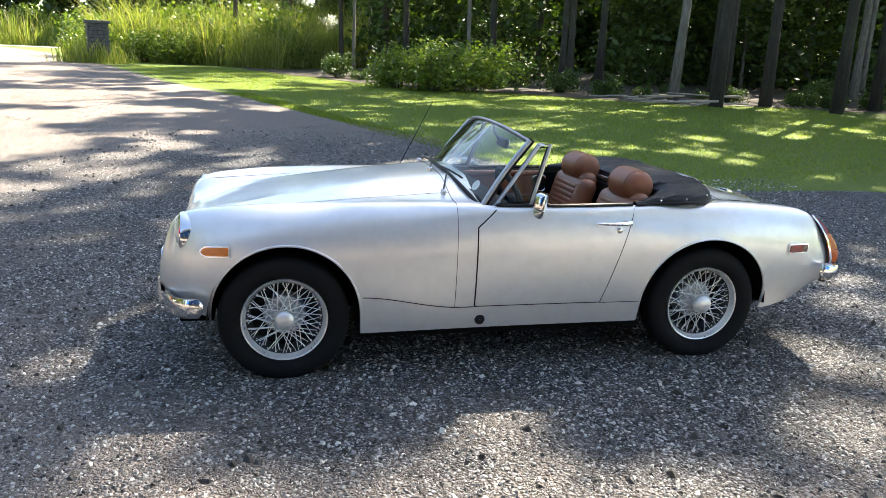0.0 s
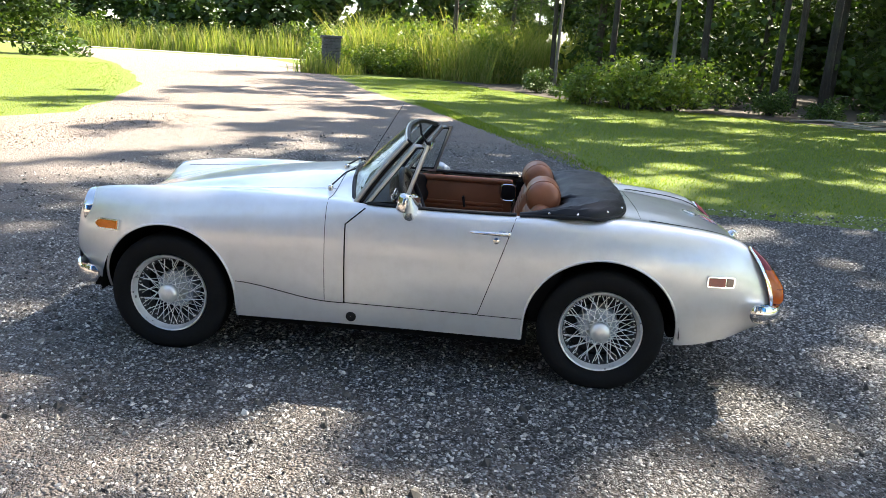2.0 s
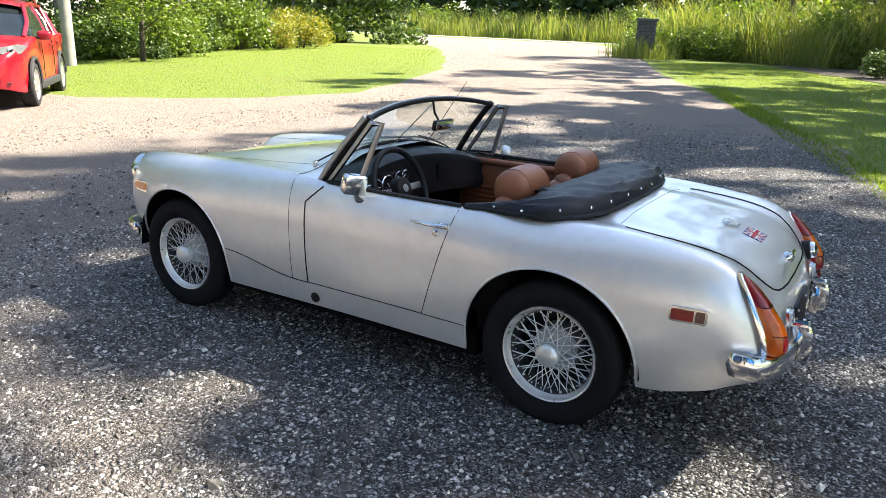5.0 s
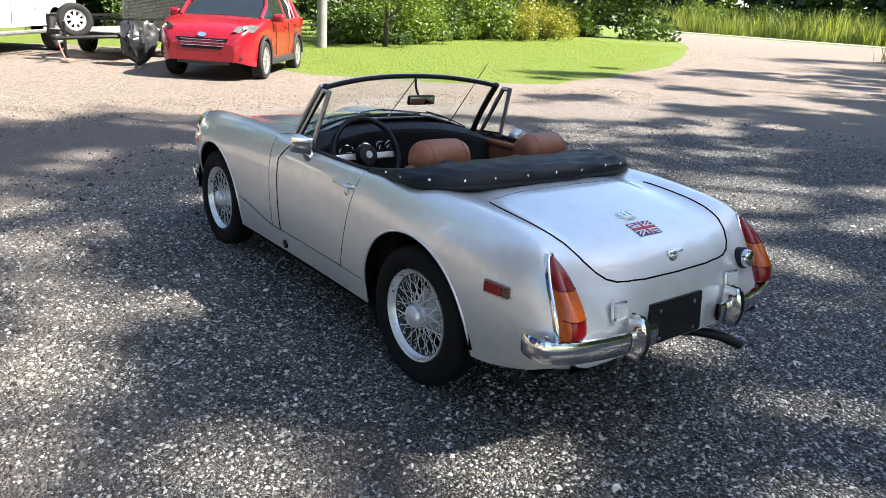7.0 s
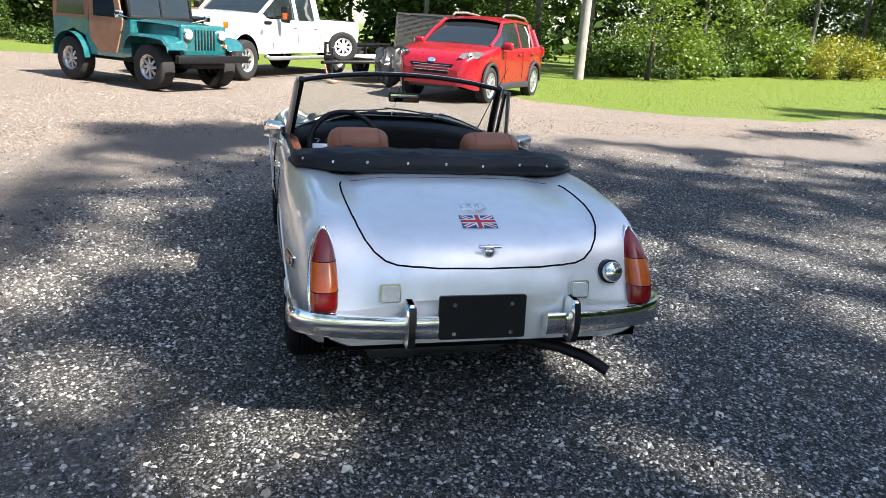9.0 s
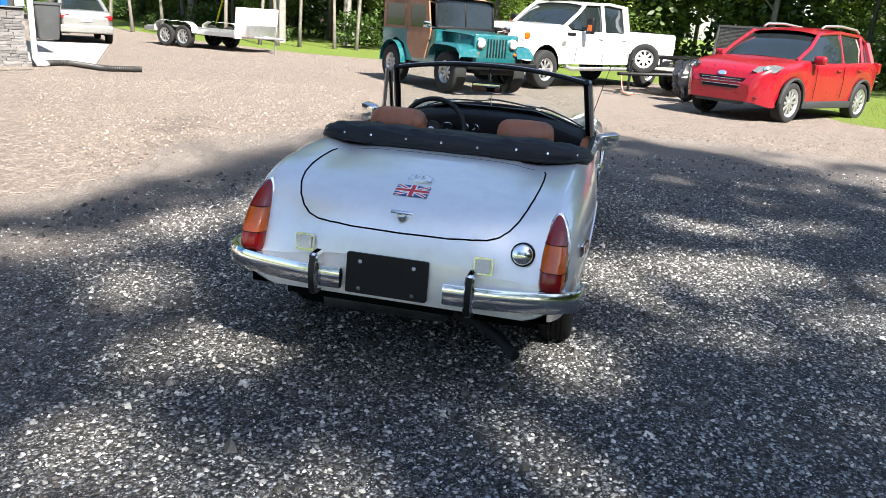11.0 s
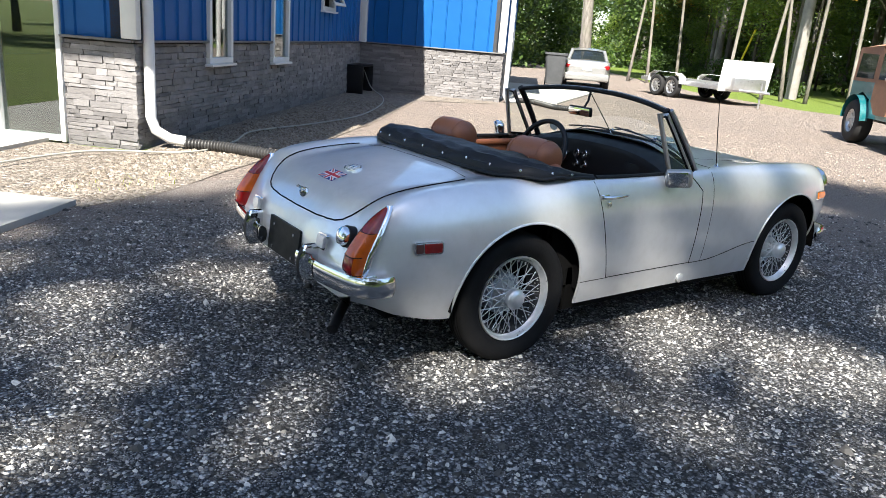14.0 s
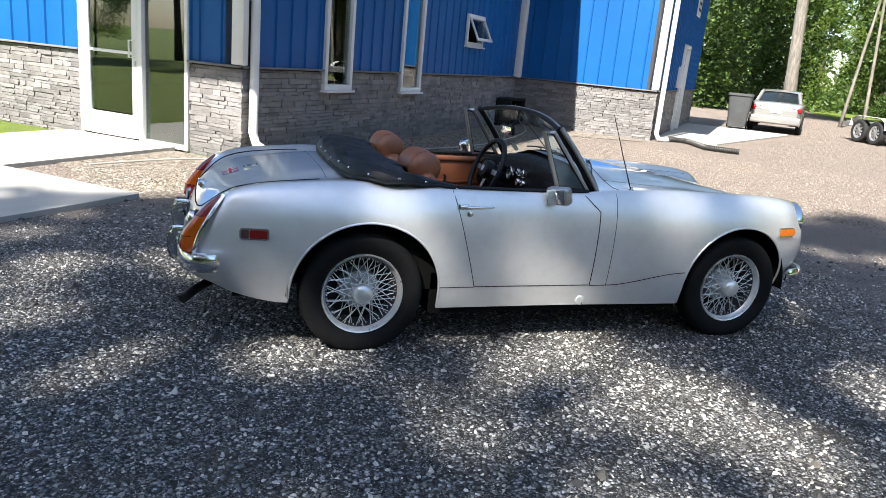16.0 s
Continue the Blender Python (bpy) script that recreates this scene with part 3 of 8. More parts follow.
for s, d in ((1, door_l), (-1, door_r)):
    zs, of = np.linspace(DOOR_Z, 0.69, 12), DOOR_OFF[s]
    front = [on_side(DOOR_F + of, z, s, 0.0004) for z in zs] + [on_side(DOOR_F + of + (0.055 - DOOR_F) * k / 6, 0.69 + (0.765 - 0.69) * k / 6, s, 0.0004) for k in range(1, 7)]
    seam(front, d, 0.0032 if s > 0 else 0.0022)
    seam([on_side(of - 0.478 - 0.142 * k / 12, DOOR_Z + (0.77 - DOOR_Z) * k / 12, s, 0.0002) for k in range(13)], d, 0.0018)
    seam([on_side(of + DOOR_F - 0.618 * k / 10, DOOR_Z, s, 0.0002) for k in range(11)], d, 0.002)
    seam([on_side(x, DOOR_Z - 0.002, s, 0.0002) for x in np.linspace(of - 0.478, -0.70, 5)], shell, 0.0016)
    seam([on_side(x, DOOR_Z + 0.066 * smoothstep(0.2, 0.68, x) - 0.002, s, 0.0002) for x in np.linspace(of + DOOR_F, 0.655, 16)], shell, 0.0022)
    # wing joint ahead of the door
    seam([on_side(0.233 + of, z, s, 0.0002) for z in np.linspace(0.316, Z_CROWN(0.233) - 0.0005, 26)], shell, 0.0013)
    # rolled edge of the wheel arch
    for xc, rx, z0, rz in ARCHES:
        pts = [on_side(xc + rx * math.cos(math.pi * k / 40), cut_z(xc + rx * 0.99999 * math.cos(math.pi * k / 40)), s, -0.001) for k in range(41)]
        a, b = xc + rx + 0.002, xc - rx - 0.002
        pts = [on_side(a, Z_LOW(a) + 0.004, s, -0.001)] + pts + [on_side(b, Z_LOW(b) + 0.004, s, -0.001)]
        part("arch_lip", tube(pts, 0.0055, 8), M_SILVER, shell)
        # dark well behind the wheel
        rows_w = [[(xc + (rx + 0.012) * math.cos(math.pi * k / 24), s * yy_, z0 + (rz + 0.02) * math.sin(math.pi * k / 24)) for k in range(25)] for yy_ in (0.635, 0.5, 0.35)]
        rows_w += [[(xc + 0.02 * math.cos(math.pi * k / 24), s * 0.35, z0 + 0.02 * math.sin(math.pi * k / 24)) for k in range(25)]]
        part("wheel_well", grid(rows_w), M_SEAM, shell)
seam([(0.233, y, top_z(0.233, y) + 0.0004) for y in np.linspace(-0.58, 0.58, 40)], shell, 0.0016)
for s in (1, -1):
    seam([(x, s * 0.425, top_z(x, 0.425) + 0.0001) for x in np.linspace(0.235, 1.36, 40)], shell, 0.0011)
loop = []
for k in range(2, len(LID_LOOP) - 3):
    a, b = LID_LOOP[k], LID_LOOP[k + 1]
    for q in range(6):
        x, y = a[0] + (b[0] - a[0]) * q / 6, a[1] + (b[1] - a[1]) * q / 6
        loop.append((x, y, top_z(x, y) + 0.0005))
seam(loop, lid, 0.0034, "lid_seal")
seam([(-1.191, y, top_z(-1.191, y) + 0.0002) for y in np.linspace(-0.41, 0.41, 20)], lid, 0.0010, "lid_seal")

# underside, closing the body from below; its middle is deepened to darken beneath
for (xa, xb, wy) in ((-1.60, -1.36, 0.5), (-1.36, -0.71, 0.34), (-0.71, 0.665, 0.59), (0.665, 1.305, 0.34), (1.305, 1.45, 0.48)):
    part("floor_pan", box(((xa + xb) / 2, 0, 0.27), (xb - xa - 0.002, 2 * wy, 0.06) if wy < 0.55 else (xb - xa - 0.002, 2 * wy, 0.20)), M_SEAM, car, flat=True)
bm = bmesh.new()
add_box(bm, (-1.03, 0, 0.275), (0.07, 1.06, 0.07), 0.02)
add_box(bm, (-1.03, 0, 0.275), (0.2, 0.2, 0.19), 0.05)
part("rear_axle", bm, M_BLACK, car)
part("front_axle", box((0.99, 0, 0.275), (0.06, 1.06, 0.06), 0.02), M_BLACK, car)
part("exhaust_silencer", tube([(-1.50, 0.37, 0.215), (-1.505, 0.36, 0.216), (-1.525, -0.14, 0.232), (-1.525, -0.15, 0.233)], [0.02, 0.05, 0.05, 0.02], 16), surf("silencer_steel", (0.07, 0.07, 0.072), 0.5, 0.6, 0.4, 9, 0.2), car, "dull steel silencer slung across the tail")
part("exhaust_pipe", tube([(-1.525, -0.14, 0.232), (-1.60, -0.22, 0.252), (-1.68, -0.32, 0.258), (-1.75, -0.40, 0.244), (-1.81, -0.462, 0.214)], 0.021, 12), M_BLACK, car, "black tail pipe hanging below the bumper")


# wheels: the outer face looks along +y
# Inside of the rim coloured dark, for the shade behind the spokes
M_BARREL = surf("wheel_barrel", (0.10, 0.10, 0.105), 0.5, 0.6, 0.3, 20, 0.1)


def wheel_parts(w):
    part("tyre", lathe([(0.186, 0.050), (0.193, 0.058), (0.215, 0.071), (0.245, 0.073), (0.265, 0.068), (0.278, 0.058), (0.2835, 0.045), (0.2850, 0.02), (0.2855, 0.0), (0.2850, -0.02), (0.2835, -0.045), (0.275, -0.06), (0.245, -0.073), (0.2, -0.066), (0.183, -0.052)], 72), M_RUBBER, w)
    for k, h in enumerate((0.03, 0.011, -0.011, -0.03)):
        part("tread_groove", lathe([(0.2862, h - 0.003), (0.2868, h), (0.2862, h + 0.003)], 72), M_SEAM, w)
    part("rim_barrel", lathe([(0.152, -0.045), (0.158, -0.01), (0.162, 0.022), (0.166, 0.034)], 48), M_BARREL, w)
    part("rim", lathe([(0.166, 0.030), (0.173, 0.038), (0.177, 0.050), (0.1805, 0.060), (0.186, 0.062), (0.189, 0.055), (0.187, 0.045)], 72), M_STEEL, w, "bright wire wheel rim")
    part("rim_well", lathe([(0.150, -0.045), (0.150, -0.075), (0.10, -0.08)], 48), M_BLACK, w)
    part("brake_drum", lathe([(0.094, -0.085), (0.094, -0.030), (0.088, -0.020), (0.070, -0.016), (0.001, -0.016)], 36), surf("drum_grey", (0.40, 0.44, 0.48), 0.4, 0.5, 0.3, 20), w)
    part("hub", lathe([(0.072, -0.045), (0.070, -0.03), (0.056, 0.0), (0.046, 0.02), (0.040, 0.045), (0.036, 0.052)], 32), M_STEEL, w, "splined wheel hub")
    part("spinner", lathe([(0.038, 0.046), (0.046, 0.050), (0.046, 0.066), (0.040, 0.075), (0.024, 0.081), (0.001, 0.082)], 24), M_STEEL, w, "chrome knock-off hub nut")
    cup = lathe([(0.012, 0.0), (0.012, 0.003), (0.001, 0.003)], 12)
    part("spinner_badge", cup, M_ALLOY, w, at=pose(0, 0.0785, 0))
    n = 0
    first = {}
    for layer, (count, hr, hh, rr, rh, lean) in enumerate(((30, 0.043, 0.040, 0.164, 0.030, 40), (30, 0.074, -0.012, 0.160, 0.006, 30))):
        for k in range(count):
            a = 360 * k / count + layer * 6
            turn = lean if k % 2 else -lean
            if (layer, k % 2) not in first:
                p = Vector((hr * math.cos(radians(turn)), hh, hr * math.sin(radians(turn))))
                first[(layer, k % 2)] = part("spoke", tube([p, (rr, rh, 0)], 0.0019, 6), M_STEEL, w, at=Matrix.Rotation(radians(a), 4, "Y"))
            else:
                share("spoke", first[(layer, k % 2)].data, w, Matrix.Rotation(radians(a), 4, "Y"))
    # spoke nuts round the rim
    nut = None
    for k in range(48):
        m = Matrix.Rotation(radians(7.5 * k), 4, "Y") @ Matrix.Translation((0.160, 0.026 if k % 2 else 0.008, 0))
        if nut is None:
            nut = part("spoke_nut", box((0, 0, 0), (0.009, 0.005, 0.005)), M_STEEL, w, at=m, flat=True)
        else:
            share("spoke_nut", nut.data, w, m)


wheel = None
for x, y, rot in ((0.994, 0.568, 0), (-1.036, 0.570, 0), (0.994, -0.560, 180), (-1.036, -0.562, 180)):
    w = new("wheel")
    w.parent = car
    w.matrix_basis = pose(x, y, 0.280, 0, 0, rot) @ Matrix.Rotation(radians(13 * (x + 2)), 4, "Y")
    w["label"] = "black tyre on a bright wire wheel"
    if wheel is None:
        wheel = w
        wheel_parts(w)
    else:
        for o in [c for c in wheel.children]:
            share(o.name.split(".")[0], o.data, w, o.matrix_basis.copy(), o.get("label", ""))

# lamps and trim on the sides
for s in (1, -1):
    for x, z, mat, nm, two in ((1.272, 0.601, M_AMBERSIDE, "front_side_marker", False), (-1.520, 0.563, M_RED, "rear_side_marker", True)):
        y = s * side_y(x, z)
        slope = (side_y(x + 0.03, z) - side_y(x - 0.03, z)) / 0.06
        lean = (side_y(x, z + 0.03) - side_y(x, z - 0.03)) / 0.06
        m = frame_of((x, y, z), (1, s * slope, 0), (-slope, s, -lean * 1.0))
        bullet = lambda w, h: [(-w / 2, -h / 2), (w * 0.28, -h / 2), (w * 0.42, -h * 0.34), (w / 2, -h * 0.06), (w / 2, h * 0.06), (w * 0.42, h * 0.34), (w * 0.28, h / 2), (-w / 2, h / 2)]
        ch = part(nm, prism(rounded(0.122, 0.050, 0.012) if two else bullet(0.128, 0.050), 0.009, m), M_CHROME, car, "chrome-rimmed side marker lamp")
        if two:
            part("lens", prism(rounded(0.072, 0.036, 0.004), 0.013, m @ Matrix.Translation((0.018, 0, 0))), M_RED, ch, "red lens")
            part("lens", prism(rounded(0.030, 0.036, 0.004), 0.012, m @ Matrix.Translation((-0.038, 0, 0))), surf("smoked_lens", (0.09, 0.03, 0.025), 0.2, 0, 0.2, 30, coat=1), ch, "smoked reflector")
        else:
            part("lens", prism(bullet(0.112, 0.036), 0.014, m), mat, ch, "amber lens")
    # jacking point plug
    part("jack_plug", lathe([(0.024, -0.004), (0.024, 0.004), (0.018, 0.007), (0.001, 0.005)], 20, m=pose(0.108 + DOOR_OFF[s], s * side_y(0.108, 0.247), 0.247 if s > 0 else 0.232, 0, 0, 0 if s > 0 else 180)), M_BLACK if s > 0 else M_STEEL, car, "round jacking point plug")
    # door handle and lock
    d = door_l if s > 0 else door_r
    hz, of = 0.703, DOOR_OFF[s]
    pts = [on_side(x + of, hz, s, o) for x, o in ((-0.425, 0.012), (-0.45, 0.020), (-0.50, 0.024), (-0.56, 0.022), (-0.59, 0.012))]
    h = part("door_handle", tube(pts, [0.004, 0.006, 0.0075, 0.009, 0.009], 10), M_CHROME, d, "slim chrome pull handle")
    part("handle_base", box(on_side(of - 0.575, hz, s, 0.006), (0.055, 0.014, 0.026), 0.005), M_CHROME, h)
    part("door_lock", lathe([(0.014, -0.002), (0.014, 0.005), (0.010, 0.007), (0.001, 0.007)], 18, m=pose(of - 0.540, s * side_y(-0.540, 0.672), 0.670, 0, 0, 0 if s > 0 else 180)), M_CHROME, d)
    # top edge of the door, padded
    part("door_capping", tube([(x, s * (Y_CROWN(x) - 0.004), Z_CROWN(x) + 0.002) for x in np.linspace(0.05, -0.62, 16)], 0.010, 8), M_BLACK, d)
    seam([(x, s * (Y_CROWN(x) + 0.007), Z_CROWN(x) + 0.004) for x in np.linspace(0.06, -0.62, 16)], d, 0.003, "door_seal", M_BLACK)
    # inner door card with pleats
    card = part("door_card", box((-0.26, s * 0.572, 0.56), (0.66, 0.035, 0.40), 0.01), M_TANCARD, d, "brown pleated door card")
    part("card_roll", box((-0.26, s * 0.560, 0.745), (0.66, 0.04, 0.035), 0.015, seg=3), M_TANCARD, card)
    pleat = None
    for k in range(8):
        m = pose(-0.26, s * 0.553, 0.42 + 0.026 * k)
        if pleat is None:
            pleat = part("pleat", box((0, 0, 0), (0.56, 0.012, 0.020), 0.005), M_TANCARD, card, at=m)
        else:
            share("pleat", pleat.data, card, m)
    pull = part("door_pull", box((-0.565, s * 0.550, 0.685), (0.085, 0.012, 0.095), 0.012), M_BLACK, card, "black door pull in a chrome surround")
    part("surround", tube([(-0.565 + 0.044 * math.copysign(abs(math.cos(a)) ** 0.5, math.cos(a)), s * 0.543, 0.685 + 0.048 * math.copysign(abs(math.sin(a)) ** 0.5, math.sin(a))) for a in np.linspace(0, 2 * math.pi, 28, endpoint=False)], 0.004, 6, loop=True), M_CHROME, pull)
    part("window_winder", tube([(-0.30, s * 0.548, 0.64), (-0.30, s * 0.53, 0.64), (-0.31, s * 0.525, 0.58)], 0.008, 8), M_BLACK, card)

# tail lamps: a red top, an amber band that runs down the outer side, a red stop lens at the foot
for s in (1, -1):
    back = pchip([0.470, 0.55, 0.63, 0.68, 0.708], [-1.768, -1.744, -1.704, -1.672, -1.650])
    wid = pchip([0.470, 0.50, 0.57, 0.62, 0.66, 0.685, 0.700, 0.708], [0.042, 0.045, 0.0445, 0.040, 0.031, 0.021, 0.012, 0.004])
    proud = pchip([0.470, 0.486, 0.53, 0.60, 0.66, 0.708], [0.040, 0.058, 0.064, 0.050, 0.034, 0.010])
    mid = pchip([0.470, 0.60, 0.708], [0.556, 0.556, 0.552])

    def lamp_row(z, grow=0.0, deep=1.0):
        out = []
        for k in range(17):
            a = math.pi * k / 16
            e = abs(math.sin(a)) ** 0.42
            out.append((back(z) + 0.014 - (0.014 + proud(z) * deep) * e, s * (mid(z) - (wid(z) + grow) * math.copysign(abs(math.cos(a)) ** 0.8, math.cos(a))), z))
        return out
    lamp = part("tail_lamp", grid([lamp_row(z, 0.0075, 0.16) for z in np.linspace(0.464, 0.714, 20)]), M_CHROME, car, "tall tail lamp in a chrome surround")
    for za, zb_, mat, lb, k0, k1 in ((0.4705, 0.538, M_RED, "red stop lens", 0, 12), (0.4705, 0.538, M_AMBER, "amber lens", 12, 16), (0.538, 0.622, M_AMBER, "amber lens", 0, 16), (0.622, 0.7075, M_RED, "red lens", 0, 16)):
        rws = [lamp_row(z)[k0:k1 + 1] for z in np.linspace(za, zb_, 9)]
        if za < 0.48:
            rws = [[(x + 0.035, y, z) for x, y, z in rws[0]]] + rws
        part("lens", grid(rws), mat, lamp, lb)
    for z in (0.538, 0.622):
        part("lens_joint", tube([Vector(p) + Vector((-0.0005, 0, 0)) for p in lamp_row(z)[1:16]], 0.0016, 5), M_SEAM, lamp)
    part("lamp_foot", box((-1.752, s * 0.558, 0.456), (0.095, 0.092, 0.022), 0.008), M_CHROME, lamp)

# rear panel: reversing lamps, plain plate, filler cap, latch, badge and flag
def panel_x(z):
    """Rear face of the body, from the middle."""
    zz = [0.345, 0.50, 0.55, 0.597, 0.645]
    return float(np.interp(z, zz, [-1.79, -1.79, -1.777, -1.757, -1.722]))


for y in (0.345, -0.318):
    m = frame_of((panel_x(0.53) - 0.004, y, 0.525), (0, 1, 0), (-1, 0, 0.15))
    rl = part("reversing_lamp", prism(rounded(0.070, 0.062, 0.010), 0.010, m), M_CHROME, car, "square clear reversing lamp")
    part("lens", prism(rounded(0.056, 0.048, 0.006), 0.019, m), M_CLEARLENS, rl)
m = frame_of((-1.793, 0.027, 0.437), (0, 1, 0), (-1, 0, 0.1))
pl = part("rear_plate", prism(rounded(0.305, 0.150, 0.008), 0.012, m), M_BLACK, car, "plain black rear plate")
for y, z in ((0.10, -0.045), (-0.10, -0.045), (0.10, 0.055), (-0.10, 0.055)):
    part("plate_bolt", prism(rounded(0.014, 0.014, 0.006), 0.017, m @ Matrix.Translation((y, z, 0))), M_CHROME, pl)
m = frame_of((-1.752, -0.447, 0.575), (0, 1, 0), (-1, 0, 0.25))
fc = part("filler_cap", lathe([(0.042, -0.02), (0.042, 0.012), (0.036, 0.016)], 28, "z", m), M_BLACK, car, "chrome fuel filler cap on a black seal")
part("cap", lathe([(0.036, 0.0), (0.036, 0.026), (0.032, 0.034), (0.018, 0.040), (0.001, 0.041)], 28, "z", m), M_CHROME, fc)
lz = top_z(-1.722, 0)
m = frame_of((-1.722, 0.0, lz), (0, 1, 0), (-0.55, 0, 0.8))
lt = part("boot_latch", lathe([(0.022, -0.003), (0.022, 0.010), (0.016, 0.020), (0.001, 0.022)], 20, "z", m), M_CHROME, lid, "chrome T-handle boot latch")
part("latch_bar", box((0, 0, 0.027), (0.085, 0.014, 0.010), 0.004, m), M_CHROME, lt)


def deck_frame(x, y):
    e = 0.02
    dx, dy = (top_z(x + e, y) - top_z(x - e, y)) / (2 * e), (top_z(x, y + e) - top_z(x, y - e)) / (2 * e)
    return frame_of((x, y, top_z(x, y)), (0, -1, -dy), (-dx, -dy, 1))


m = deck_frame(-1.595, 0.004)
FW, FH = 0.128, 0.078
fl = part("flag_decal", prism([(-FW / 2, -FH / 2), (FW / 2, -FH / 2), (FW / 2, FH / 2), (-FW / 2, FH / 2)], 0.0012, m), M_FLAGBLUE, lid, "union flag sticker in red, white and blue")
for nm, mat, wd, h in (("white_saltire", M_WHITE, 0.017, 0.0016), ("red_saltire", M_FLAGRED, 0.006, 0.0020)):
    bm = bmesh.new()
    for sg in (1, -1):
        ang = math.atan2(FH, FW) * sg
        L = math.hypot(FW, FH) * (0.90 if wd > 0.01 else 0.94)
        add_prism(bm, [(-L / 2, -wd / 2), (L / 2, -wd / 2), (L / 2, wd / 2), (-L / 2, wd / 2)], h + 0.0002 * sg, m @ Matrix.Rotation(ang, 4, "Z"))
    part(nm, bm, mat, fl, flat=True)
for nm, mat, wd, h in (("white_cross", M_WHITE, 0.026, 0.0024), ("red_cross", M_FLAGRED, 0.015, 0.0030)):
    bm = bmesh.new()
    add_prism(bm, [(-FW / 2, -wd / 2), (FW / 2, -wd / 2), (FW / 2, wd / 2), (-FW / 2, wd / 2)], h, m)
    add_prism(bm, [(-wd / 2, -FH / 2), (wd / 2, -FH / 2), (wd / 2, FH / 2), (-wd / 2, FH / 2)], h + 0.0002, m)
    part(nm, bm, mat, fl, flat=True)
m = deck_frame(-1.500, -0.002)
octo = [(0.052 * math.cos(radians(22.5 + 45 * k)) * 1.0, 0.036 * math.sin(radians(22.5 + 45 * k))) for k in range(8)]
bd = part("boot_badge", prism(octo, 0.006, m), M_CHROME, lid, "eight-sided chrome badge")
part("badge_face", prism([(x * 0.84, y * 0.84) for x, y in octo], 0.0075, m), M_SILVER, bd)
for q in (-0.016, 0.012):
    part("badge_mark", box((q, 0, 0.008), (0.014, 0.030, 0.003), 0.001, m), M_CHROME, bd)


# bumpers
def blade(path, hgt, deep, n=10):
    """A rounded chrome blade along a path, its face turned outwards."""
    rows_b = []
    P = [Vector(p) for p in path]
    for i, p in enumerate(P):
        d = (P[min(i + 1, len(P) - 1)] - P[max(i - 1, 0)]).normalized()
        o = Vector((d.y, -d.x, 0))
        sc = min(1.0, 0.35 + 0.65 * min(i, len(P) - 1 - i + 3) / 2)
        row = []
        for k in range(n):
            a = 2 * math.pi * k / n
            ca, sa = math.cos(a), math.sin(a)
            row.append(p + o * (deep * (ca if ca > 0 else ca * 0.4)) * sc + Vector((0, 0, 1)) * (hgt / 2) * math.copysign(abs(sa) ** 0.75, sa) * sc)
        rows_b.append(row)
    bmm = grid(rows_b, loop=True)
    for r_ in (0, len(rows_b) - 1):
        bmesh.ops.contextual_create(bmm, geom=[v for v in bmm.verts if any((v.co - q).length < 1e-6 for q in rows_b[r_])])
    return bmm


def smooth_path(pts, n=6):
    out = []
    for i in range(len(pts) - 1):
        p0, p1, p2, p3 = (Vector(pts[max(0, min(len(pts) - 1, i + k))]) for k in (-1, 0, 1, 2))
        for q in range(n):
            t = q / n
            out.append(0.5 * ((2 * p1) + (p2 - p0) * t + (2 * p0 - 5 * p1 + 4 * p2 - p3) * t * t + (3 * p1 - p0 - 3 * p2 + p3) * t ** 3))
    return out + [Vector(pts[-1])]


